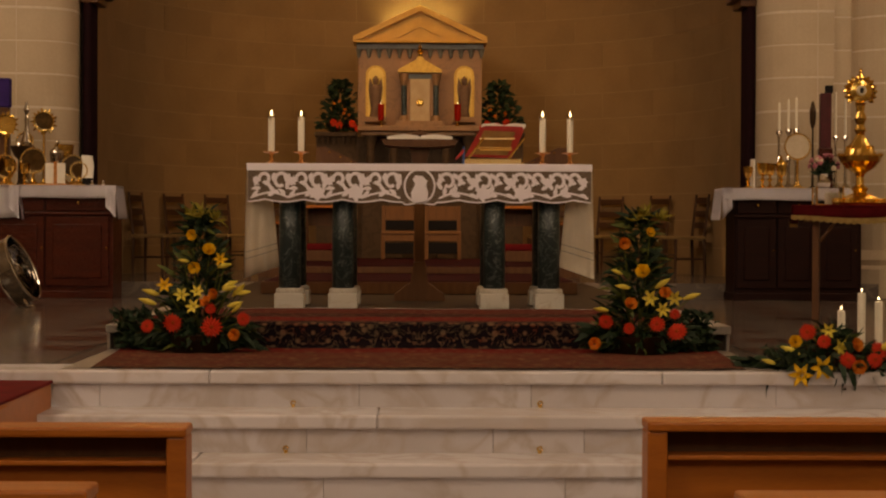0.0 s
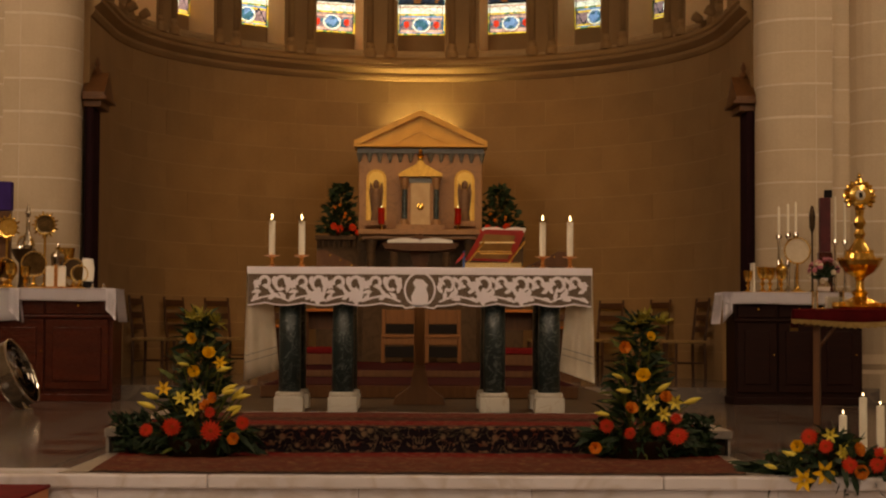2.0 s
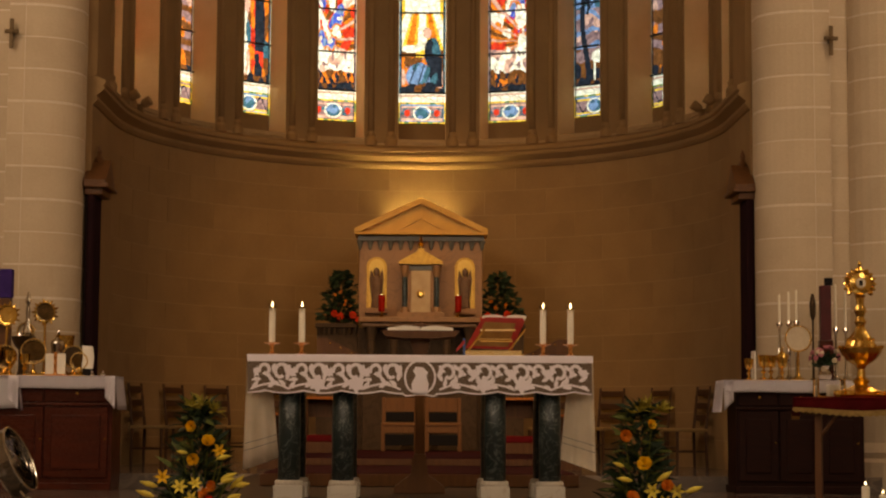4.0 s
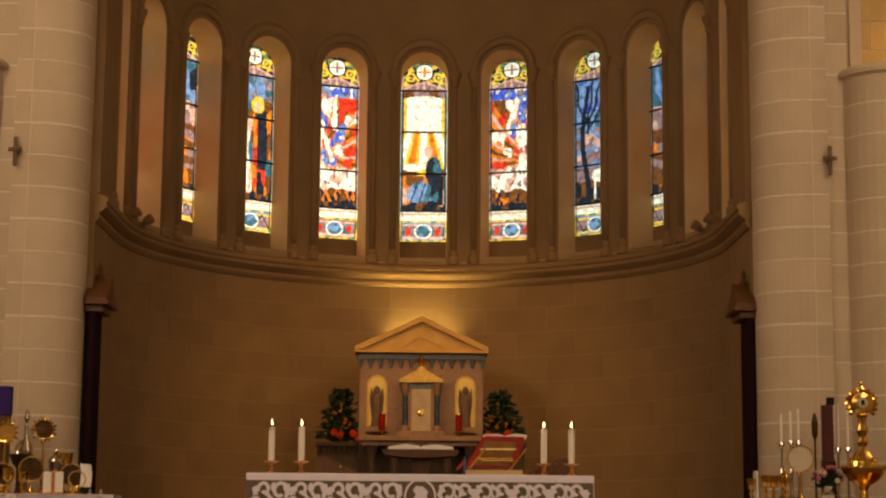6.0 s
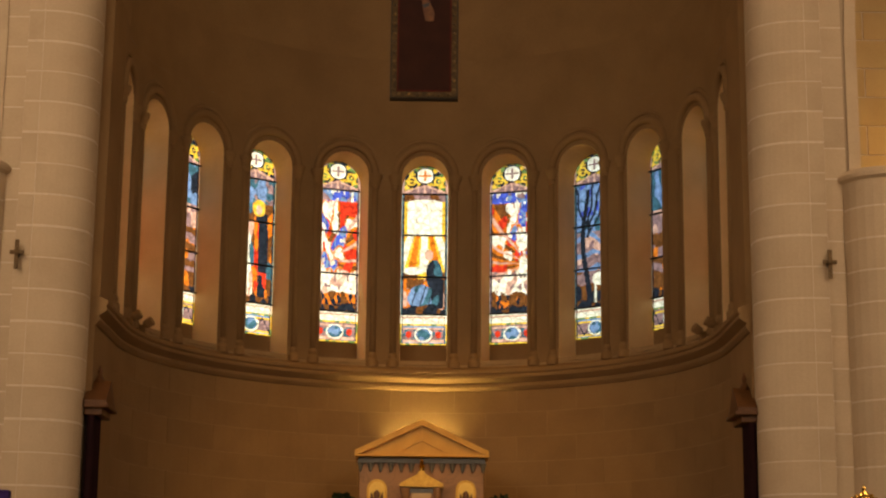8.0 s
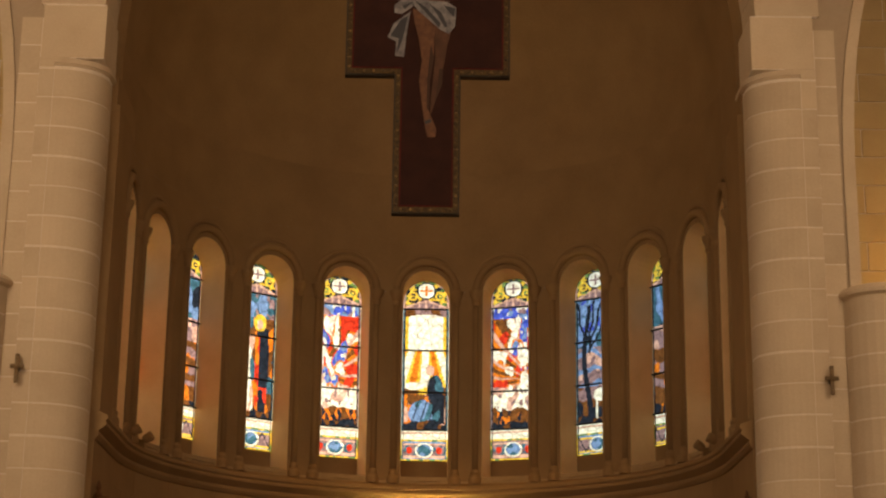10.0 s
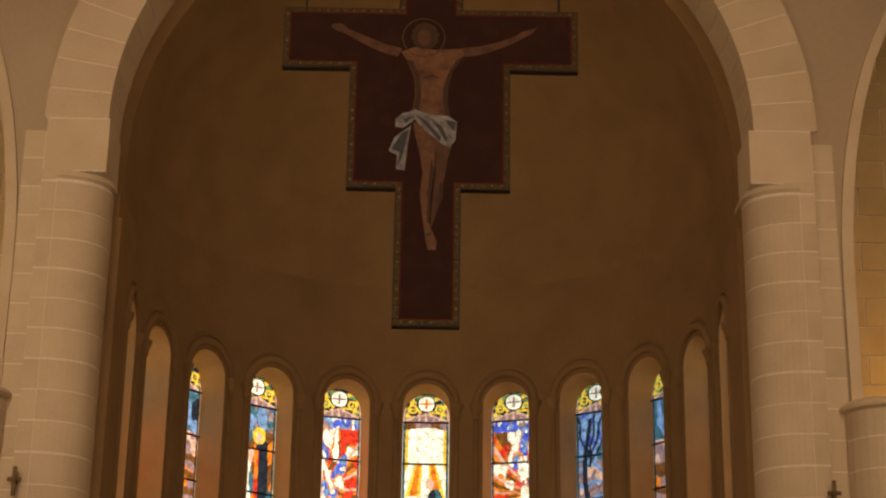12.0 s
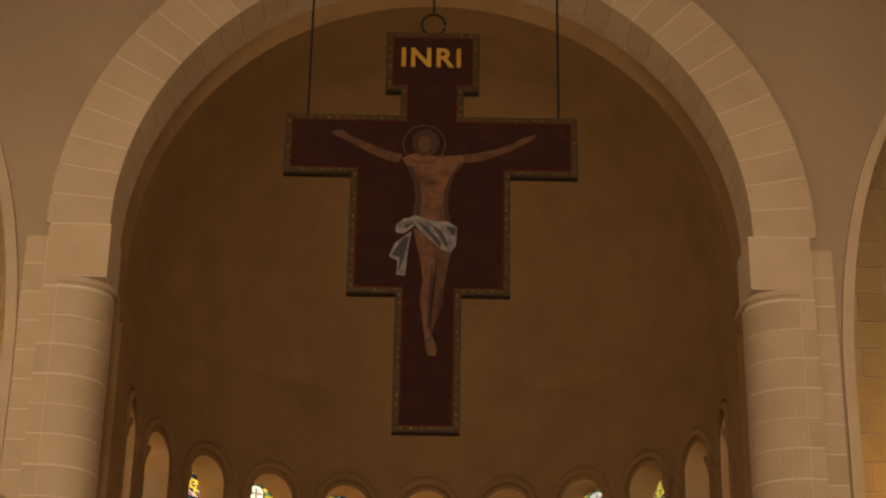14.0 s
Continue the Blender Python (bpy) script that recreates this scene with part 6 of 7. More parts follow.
def disc_stand(name, x, y, z, zc, r, rim, face, label, rays=0, tilt=0):
    """A round plate or sunburst on a stem."""
    c = item(name, x, y, z, label, "church vessel", "sacred vessels")
    part("foot", turned([(0.075, 0), (0.078, 0.012), (0.03, 0.04), (0.014, 0.07), (0.012, max(zc - r, 0.09))], 18), rim, c)
    m = pose(0, 0, zc, 90 - tilt)
    part("plate", turned([(r * 0.97, -0.004), (r, 0.0), (r * 0.97, 0.007), (r * 0.8, 0.004)], 32, m), face, c)
    part("rim", tube(bmesh.new(), [m @ Vector((r * math.cos(a), r * math.sin(a), 0.004)) for a in [2 * math.pi * i / 32 for i in range(32)]], r * 0.075, 6, True), rim, c, "bright rim")
    if not rays:
        for i in range(22):
            a = 2 * math.pi * i / 22
            q = m @ Vector((r * 0.99 * math.cos(a), r * 0.99 * math.sin(a), 0.012))
            part("bead", turned([(0.002, -0.012), (0.010, -0.006), (0.010, 0.006), (0.002, 0.012)], 8, Matrix.Translation(q)), SPARK, c)
    for i in range(rays):
        a = 2 * math.pi * i / rays
        q = m @ Vector((r * 1.0 * math.cos(a), r * math.sin(a), 0))
        e = m @ Vector((r * (1.42 if i % 2 else 1.25) * math.cos(a), r * (1.42 if i % 2 else 1.25) * math.sin(a), 0))
        part("ray", tube(bmesh.new(), [q, e], [r * 0.17, r * 0.08], 6), rim, c)
    return c


DARKGOLD = mat("dark_gold", (0.20, 0.13, 0.06), (0.10, 0.065, 0.03), rough=0.2, metal=1.0, scale=16)
IVORY = mat("ivory_disc", (0.60, 0.50, 0.36), (0.50, 0.40, 0.28), rough=0.5, scale=12)
DARKBOWL = mat("dark_bronze", (0.06, 0.035, 0.018), rough=0.4, metal=0.8)
# things on the mahogany cabinet
disc_stand("standing_plate", -3.885, 17.88, ZI, 0.245, 0.125, GOLD, DARKGOLD, "large polished gilt plate standing upright on the cloth")
disc_stand("standing_plate", -4.170, 17.88, ZI, 0.190, 0.115, GOLD, DARKGOLD, "round gold-rimmed plate standing upright on the cloth")
disc_stand("standing_plate", -3.500, 17.95, ZI, 0.200, 0.105, GOLD, DARKBOWL, "dark plate with a shining beaded rim")
disc_stand("standing_plate", -3.430, 17.90, ZI, 0.150, 0.085, GOLD, DARKGOLD, "small dark gold plate leaning upright on the cloth")
disc_stand("sunburst_monstrance", -3.83, 18.12, ZI, 0.655, 0.098, GOLD, DARKGOLD, "gold sunburst monstrance on a slim stem", 18)
disc_stand("sunburst_monstrance", -4.20, 18.05, ZI, 0.62, 0.10, GOLD, GOLD, "broad gold reliquary sunburst on a stem", 14)
v = item("tall_ciborium", -4.00, 18.10, ZI, "tall slim silver vessel with a pointed lid", "church vessel", "sacred vessels")
part("vase", turned([(0.09, 0), (0.03, 0.05), (0.025, 0.25), (0.07, 0.32), (0.085, 0.40), (0.05, 0.44)], 18), SILVER, v)
part("lid", turned([(0.06, 0.44), (0.04, 0.50), (0.018, 0.60), (0.022, 0.68), (0.012, 0.72), (0.03, 0.77), (0.02, 0.81), (0.004, 0.86)], 16), SILVER, v)
v = item("bronze_bowl", -4.03, 17.98, ZI, "dark bronze bowl on a foot", "bowl", "sacred vessels")
part("bowl", turned([(0.05, 0), (0.03, 0.06), (0.03, 0.26), (0.07, 0.30), (0.115, 0.40), (0.105, 0.40), (0.06, 0.32)], 20), DARKBOWL, v)
chalice(-3.675, 18.05, ZI, 0.33, SILVER, True)
chalice(-4.10, 17.80, ZI, 0.25, GOLD)
v = item("altar_card", -3.66, 17.86, ZI, "pair of framed white cards with a gold post between", "card", "")
for s in (-1, 1):
    part("card", boxed(s * 0.058 - 0.042, s * 0.058 + 0.042, 0, 0.012, 0.02, 0.225, bevel=0.003), CREAMCL, v, "cream printed card")
part("post", boxed(-0.016, 0.016, -0.008, 0.016, 0.0, 0.24, bevel=0.003), COPPER, v)
part("card_base", boxed(-0.11, 0.11, -0.03, 0.04, 0.0, 0.018, bevel=0.004), COPPER, v)
for dx in (-0.075, -0.04, 0.04, 0.075):
    part("line_bar", boxed(dx - 0.012, dx + 0.012, -0.002, -0.0005, 0.07, 0.16), PAPER, v)
v = item("paper_stand", -3.345, 17.90, ZI, "white folded paper on a small black stand", "paper holder")
part("stand", boxed(-0.045, 0.045, -0.03, 0.04, 0, 0.075, bevel=0.006), BLACKCL, v)
bm = slab(bmesh.new(), [(-0.055, 0.075), (0.05, 0.075), (0.06, 0.20), (0.045, 0.30), (-0.06, 0.31), (-0.045, 0.2)], -0.012, 0.03)
part("paper", bm, PAPER, v)
for x in (-3.28, -3.17):
    v = item("cruet", x, 17.80, ZI, "tiny glass cruet standing on the white cloth", "cruet", "cruets")
    part("bottle", turned([(0.018, 0), (0.02, 0.015), (0.008, 0.035), (0.012, 0.05)], 12), SILVER, v)
v = item("veiled_box", -4.255, 18.20, ZI, "tall box draped in purple cloth behind the vessels", "box")
part("pedestal", boxed(-0.06, 0.06, -0.05, 0.05, 0, 0.80, bevel=0.006), OAK, v)
part("veil", boxed(-0.07, 0.07, -0.06, 0.06, 0.802, 1.10, bevel=0.012), PURPLE, v, "purple veil")

# polished floor fan leaning beside the cabinet
v = item("floor_fan", -3.60, 15.85, 0.0, "polished chrome drum fan tilted back on the marble floor", "fan")
ring_m = Matrix.Translation((0, 0, 0.315)) @ Vector((0.88, -0.08, 0.40)).to_track_quat("Z", "Y").to_matrix().to_4x4()
SMOKED = mat("smoked_chrome", (0.34, 0.31, 0.27), (0.20, 0.18, 0.15), rough=0.12, metal=1.0, scale=9, bump=0.04)
part("drum", turned([(0.29, -0.07), (0.30, -0.07), (0.305, 0.0), (0.30, 0.07), (0.29, 0.07), (0.295, 0.0), (0.29, -0.07)], 36, ring_m), SMOKED, v, "dark polished drum")
for zz in (-0.075, 0.075):
    part("rim", tube(bmesh.new(), [ring_m @ Vector((0.302 * math.cos(a), 0.302 * math.sin(a), zz)) for a in [2 * math.pi * i / 40 for i in range(40)]], 0.012, 8, True), SILVER, v, "bright chrome rim")
part("hub", turned([(0.05, -0.05), (0.075, -0.02), (0.05, 0.05)], 20, ring_m), SILVER, v)
for i in range(5):
    a = 2 * math.pi * i / 5
    bm = bmesh.new()
    q = [(0.06, -0.03, 0.02), (0.25, -0.09, 0.03), (0.27, 0.05, -0.02), (0.06, 0.04, -0.02)]
    vs = [bm.verts.new(ring_m @ (Matrix.Rotation(a, 4, "Z") @ Vector(p_))) for p_ in q]
    bm.faces.new(vs)
    bmesh.ops.solidify(bm, geom=bm.faces[:], thickness=0.004)
    part("blade", bm, SILVER, v)
for rr in (0.13, 0.22):
    part("guard_ring", tube(bmesh.new(), [ring_m @ Vector((rr * math.cos(a), rr * math.sin(a), 0.075)) for a in [2 * math.pi * i / 30 for i in range(30)]], 0.004, 5, True), SMOKED, v)
for sx in (-1, 1):
    part("foot", tube(bmesh.new(), [(0.02 + sx * 0.10, -sx * 0.20, 0.07), (0.06 + sx * 0.10, -sx * 0.22, 0.02), (0.16 + sx * 0.06, -sx * 0.24, 0.013)], 0.013, 8), SILVER, v)

chalice(-3.97, 17.86, ZI, 0.22, GOLD)
chalice(-4.25, 17.80, ZI, 0.27, GOLD, True)
chalice(-3.62, 18.10, ZI, 0.42, GOLD)
disc_stand("standing_plate", -4.03, 18.16, ZI, 0.46, 0.085, GOLD, SILVER, "small gilt plate raised on a stem")
# things on the dark cabinet
chalice(3.325, 17.92, ZI, 0.22, GOLD)
chalice(3.48, 17.95, ZI, 0.26, GOLD)
chalice(3.575, 18.05, ZI, 0.26, GOLD)
chalice(3.665, 17.92, ZI, 0.24, GOLD, True)
v = item("leaning_card", 3.39, 18.02, ZI, "white card standing on edge beside the chalices", "card")
part("card", boxed(-0.008, 0.008, -0.10, 0.08, 0, 0.30, bevel=0.002), PAPER, v)
disc_stand("ivory_disc_stand", 3.845, 18.0, ZI, 0.43, 0.130, GOLD, IVORY, "round ivory disc framed in gold on a stand")


def tall_candlestick(x, y, zs, h_stick, h_candle):
    c = item("tall_candlestick", x, y, zs, "tall silver candlestick with an unlit white taper", "candlestick", "tall candlesticks")
    part("stick", turned([(0.06, 0), (0.055, 0.02), (0.018, 0.06), (0.014, h_stick * 0.4), (0.026, h_stick * 0.48), (0.013, h_stick * 0.56), (0.012, h_stick * 0.9), (0.032, h_stick * 0.95), (0.030, h_stick)], 16), SILVER, c)
    part("taper", turned([(0.013, h_stick), (0.011, h_stick + h_candle), (0.003, h_stick + h_candle + 0.012)], 12), WAX, c, "white taper")
    return c


for x, hs, hc in ((3.69, 0.60, 0.28), (3.785, 0.62, 0.29), (3.865, 0.62, 0.31), (4.17, 0.55, 0.46), (4.27, 0.55, 0.44), (4.37, 0.55, 0.44)):
    tall_candlestick(x, 18.16, ZI, hs, hc)
CASKET = mat("maroon_leather", (0.085, 0.010, 0.012), (0.05, 0.006, 0.008), rough=0.5, scale=9)
v = item("red_casket", 4.15, 18.10, ZI, "tall dark red standing box behind the candlesticks", "box")
part("lower_box", boxed(-0.07, 0.07, -0.05, 0.05, 0, 0.42, bevel=0.008), WOOD, v)
part("upper_box", boxed(-0.055, 0.055, -0.045, 0.045, 0.421, 0.98, bevel=0.008), CASKET, v, "red covered upper part")
part("cap", boxed(0.0, 0.075, -0.03, 0.04, 0.981, 1.06, bevel=0.008), BLACKCL, v)
v = item("thin_statuette_stand", 4.03, 18.14, ZI, "slim dark bronze ornament on a stem", "ornament")
part("stem", turned([(0.05, 0), (0.012, 0.04), (0.010, 0.62), (0.03, 0.68), (0.035, 0.80), (0.012, 0.90)], 14), DARKBOWL, v)


# ---- flowers ----
def leaf_blade(b, base, tip, width, bend=0.15):
    base, tip = Vector(base), Vector(tip)
    d = tip - base
    side = d.cross(Vector((rnd.uniform(-1, 1), rnd.uniform(-1, 1), rnd.uniform(-0.3, 1)))).normalized() * width / 2
    up = side.cross(d).normalized() * d.length * bend
    c = [base, base + d * 0.35 + up, base + d * 0.7 + up * 0.8, tip]
    a1, a2 = b.verts.new(c[1] + side), b.verts.new(c[1] - side)
    b1, b2 = b.verts.new(c[2] + side * 0.75), b.verts.new(c[2] - side * 0.75)
    r0, t0 = b.verts.new(c[0]), b.verts.new(c[3])
    for f in ((r0, a1, a2), (a1, b1, b2, a2), (b1, t0, b2)):
        b.faces.new(f)


def blossom(kind, p_, r, parent):
    """One flower head facing the nave: gerbera, rose, lily or bud."""
    p_ = Vector(p_)
    yaw, pit = rnd.uniform(-35, 35), rnd.uniform(55, 95)
    m = Matrix.Translation(p_) @ pose(0, 0, 0, pit, 0, yaw)
    b = bmesh.new()
    if kind == "R":
        for ring, (n_, rr, lift) in enumerate(((16, 1.0, 0.0), (13, 0.75, 0.10), (9, 0.45, 0.16))):
            for i in range(n_):
                a = 2 * math.pi * (i + ring * 0.4) / n_
                w = 0.21
                pts = [(0.12, 0, lift), (0.6 * rr, w * 0.7, lift + 0.10), (rr * rnd.uniform(0.9, 1.05), 0, lift + 0.02), (0.6 * rr, -w * 0.7, lift + 0.10)]
                b.faces.new([b.verts.new(m @ (Matrix.Rotation(a, 4, "Z") @ (Vector(q) * r))) for q in pts])
        ob = part("gerbera", b, SCARLET, parent, "scarlet gerbera")
        part("flower_eye", turned([(0.2 * r, 0.1 * r), (0.16 * r, 0.24 * r), (0.02 * r, 0.27 * r)], 10, m), BR_EYE, ob)
    elif kind in "YO":
        for ring, (n_, rr, lift) in enumerate(((6, 1.0, 0.25), (5, 0.8, 0.55), (4, 0.5, 0.8))):
            for i in range(n_):
                a = 2 * math.pi * (i + ring * 0.5) / n_
                pts = [(0.1, 0, -0.5), (0.75 * rr, 0.55 * rr, 0.0 + lift * 0.4), (rr, 0, lift), (0.75 * rr, -0.55 * rr, 0.0 + lift * 0.4)]
                b.faces.new([b.verts.new(m @ (Matrix.Rotation(a, 4, "Z") @ (Vector(q) * r))) for q in pts])
        part("rose", b, YELLOW if kind == "Y" else ORANGE, parent, "yellow rose" if kind == "Y" else "orange rose")
    elif kind in "LP":
        for i in range(6):
            a = 2 * math.pi * i / 6
            pts = [(0.05, 0, -0.6), (0.45, 0.26, 0.0), (0.85, 0.24, 0.28), (1.35, 0, 0.18), (0.85, -0.24, 0.28), (0.45, -0.26, 0.0)]
            b.faces.new([b.verts.new(m @ (Matrix.Rotation(a, 4, "Z") @ (Vector(q) * r))) for q in pts])
        part("lily", b, YELLOW if kind == "L" else PALE, parent, "open lily")
    elif kind == "B":
        d = Vector((math.copysign(rnd.uniform(0.5, 1), p_.x), -0.3, rnd.uniform(0.1, 0.6))).normalized()
        mm = Matrix.Translation(p_) @ d.to_track_quat("Z", "Y").to_matrix().to_4x4()
        part("lily_bud", lathe(b, [(0.1 * r, -r), (0.32 * r, -0.4 * r), (0.36 * r, 0.3 * r), (0.05 * r, 1.3 * r)], 8, mm), PALE, parent, "closed lily bud")
    else:
        for i in range(16):
            d = Vector((rnd.uniform(-1, 1), rnd.uniform(-1, 0.4), rnd.uniform(-0.2, 1.3))).normalized()
            leaf_blade(b, p_, p_ + d * r * rnd.uniform(1.4, 2.6), r * 0.4)
        part("goldenrod", b, GOLDROD, parent, "feathery yellow-green spray")


BR_EYE = mat("flower_eye", (0.34, 0.05, 0.012), rough=0.8)
GOLDROD = mat("goldenrod", (0.30, 0.24, 0.03), (0.18, 0.16, 0.02), rough=0.7, scale=30)
BLOOMS_A = [
    (0.185, 0.395, "B", 0.040),
    (0.232, 0.362, "B", 0.042),
    (0.215, 0.285, "B", 0.036),
    (-0.262, 0.300, "B", 0.040),
    (0.150, 0.500, "B", 0.034),
    (-0.035, 0.672, "Y", 0.029),
    (0.064, 0.591, "Y", 0.035),
    (0.129, 0.536, "L", 0.035),
    (-0.016, 0.488, "Y", 0.032),
    (-0.074, 0.527, "B", 0.026),
    (-0.177, 0.391, "L", 0.039),
    (-0.248, 0.350, "B", 0.039),
    (-0.081, 0.337, "P", 0.039),
    (0.003, 0.356, "P", 0.035),
    (0.055, 0.301, "O", 0.032),
    (0.090, 0.159, "R", 0.058),
    (-0.126, 0.182, "R", 0.052),
    (-0.267, 0.163, "R", 0.039),
    (0.084, 0.263, "R", 0.032),
    (0.267, 0.205, "R", 0.039),
    (0.219, 0.118, "O", 0.032),
    (-0.016, 0.272, "P", 0.039),
    (0.184, 0.375, "B", 0.035),
    (0.261, 0.350, "B", 0.035),
    (0.226, 0.263, "B", 0.029),
    (0.097, 0.343, "O", 0.029),
    (0.032, 0.794, "G", 0.032),
    (-0.032, 0.778, "G", 0.032),
    (0.097, 0.755, "G", 0.032),
]
BLOOMS_B = [
    (0.055, 0.697, "Y", 0.026),
    (-0.093, 0.633, "O", 0.032),
    (0.006, 0.478, "Y", 0.039),
    (0.113, 0.407, "B", 0.039),
    (-0.064, 0.295, "O", 0.035),
    (0.048, 0.327, "P", 0.042),
    (0.113, 0.263, "P", 0.039),
    (0.184, 0.327, "P", 0.039),
    (0.129, 0.359, "O", 0.032),
    (0.081, 0.182, "R", 0.045),
    (0.193, 0.140, "R", 0.055),
    (-0.081, 0.159, "R", 0.035),
    (-0.209, 0.198, "R", 0.042),
    (-0.271, 0.076, "O", 0.032),
    (-0.226, 0.263, "B", 0.035),
    (0.274, 0.337, "B", 0.039),
    (-0.103, 0.391, "B", 0.035),
    (-0.135, 0.472, "B", 0.029),
    (0.180, 0.240, "R", 0.032),
    (0.032, 0.794, "G", 0.032),
    (0.113, 0.768, "G", 0.032),
    (-0.016, 0.762, "G", 0.032),
]
BLOOMS_C = [
    (-0.383, 0.052, "B", 0.026),
    (-0.232, -0.011, "L", 0.044),
    (-0.128, 0.026, "L", 0.044),
    (-0.160, 0.192, "R", 0.038),
    (-0.087, 0.148, "R", 0.032),
    (-0.255, 0.099, "B", 0.041),
    (-0.232, 0.148, "Y", 0.026),
    (-0.015, 0.119, "P", 0.035),
    (0.006, 0.061, "R", 0.038),
    (0.073, 0.134, "O", 0.029),
    (0.052, 0.032, "O", 0.029),
    (0.189, 0.105, "R", 0.041),
    (0.145, 0.061, "R", 0.035),
    (0.232, 0.134, "B", 0.041),
    (-0.052, 0.200, "P", 0.029),
    (0.276, 0.076, "R", 0.041),
    (0.319, 0.018, "L", 0.041),
    (0.348, 0.119, "O", 0.035),
]


def arrangement(x, y, blooms, height, half_w, low, label):
    t_ = thing("flower_arrangement", (x, y, 0), label, "flowers", "flower arrangements")
    part("basket", turned([(0.16, 0.0), (0.20, 0.08), (0.21, 0.11), (0.05, 0.115)], 18), DARKBOWL, t_, "dark low basket")
    for kind, count, m_, tag in (("foliage", 560, LEAF, "dense dark green foliage"), ("light_foliage", 130, LEAFY, "yellow-green leaves")):
        b = bmesh.new()
        for i in range(count):
            h = (rnd.random() ** 1.7) * height
            w = half_w * (1 - (h / height) ** 0.75) + 0.05
            a = rnd.uniform(0, 2 * math.pi)
            q = Vector((w * rnd.uniform(0.2, 1) * math.cos(a), 0.55 * w * rnd.uniform(0.2, 1) * math.sin(a), h + low))
            d = Vector((math.cos(a), math.sin(a) * 0.6 - 0.25, rnd.uniform(-0.35, 0.9))).normalized()
            leaf_blade(b, q - d * 0.03, q + d * rnd.uniform(0.06, 0.13), rnd.uniform(0.015, 0.035))
        if kind == "foliage":
            for i in range(170):
                a = rnd.uniform(0, 2 * math.pi)
                q = Vector((half_w * 0.85 * math.cos(a), half_w * 0.45 * math.sin(a), 0.10 + low))
                leaf_blade(b, q, q + Vector((math.cos(a) * rnd.uniform(0.05, 0.17), math.sin(a) * 0.12, rnd.uniform(-0.09 - low, 0.05))), 0.035)
        if low < 0 and kind == "foliage":
            for i in range(260):
                q = Vector((rnd.uniform(-0.36, 0.48), rnd.uniform(-0.36, -0.05), rnd.uniform(0.01, 0.10)))
                leaf_blade(b, q, q + Vector((rnd.uniform(-0.09, 0.07), rnd.uniform(-0.12, 0.0), rnd.uniform(-0.02 if q.y > -0.28 else -0.16, 0.08))), rnd.uniform(0.025, 0.045))
        f_ = part(kind, b, m_, t_, tag)
        f_["kind"] = "stuff"
    for dx, z, kind, r in blooms:
        depth = -0.08 - 0.75 * half_w * max(0.0, 1 - z / height) * rnd.uniform(0.8, 1.15)
        if kind != "G":
            part("stalk", tube(bmesh.new(), [(dx * 0.2, 0, min(z, 0.15) * 0.5 + 0.02), (dx * 0.8, depth * 0.6, z * 0.75 + 0.02), (dx, depth + 0.015, z - 0.01)], 0.004, 5), LEAFY, t_)
        blossom(kind, (dx, depth, z), r * (0.95 if kind in "LP" and height > 0.5 else 1.15 if height > 0.5 or kind in "LP" else 1.35), t_)
    return t_


arrangement(-1.247, 10.10, BLOOMS_A, 0.76, 0.26, 0.03, "tall arrangement of yellow roses, lilies and scarlet gerberas")
arrangement(1.25, 10.10, BLOOMS_B, 0.76, 0.26, 0.03, "tall flower arrangement of lilies, orange roses and gerberas")
arrangement(2.142, 9.20, BLOOMS_C, 0.28, 0.46, -0.10, "low spray of lilies and gerberas spilling over the step")
# low greenery along the platform corners
for sx in (-1, 1):
    t_ = thing("greenery", (sx * 1.60, 10.24, 0), "dark green leaves massed at the platform corner", "plants", "corner greenery")
    b = bmesh.new()
    for i in range(330):
        q = Vector((rnd.uniform(-0.13, 0.10), rnd.uniform(-0.06, 0.10), rnd.uniform(0.0, 0.21)))
        d = Vector((rnd.uniform(-1, 1), rnd.uniform(-1, 0.3), rnd.uniform(-0.2, 0.8))).normalized()
        leaf_blade(b, q, q + d * rnd.uniform(0.04, 0.09), 0.028)
    f_ = part("foliage", b, LEAF, t_)
    f_["kind"] = "stuff"
# three lit candles in the low spray
for x, z0, z1 in ((2.252, 0.0, 0.285), (2.360, 0.0, 0.380), (2.452, 0.0, 0.335), (2.54, 0.0, 0.30)):
    c = thing("pillar_candle", (x, 9.42, 0), "lit white pillar candle standing among the flowers", "candle", "pillar candles")
    part("wax", turned([(0.021, 0), (0.021, z1 - 0.005), (0.017, z1)], 18), WAX, c)
    part("wick", turned([(0.0015, z1), (0.0012, z1 + 0.012)], 6), IRON, c)
    part("flame", turned([(0.001, z1 + 0.006), (0.0034, z1 + 0.011), (0.0022, z1 + 0.019), (0.0004, z1 + 0.026)], 8), FLAME, c, "small flame")
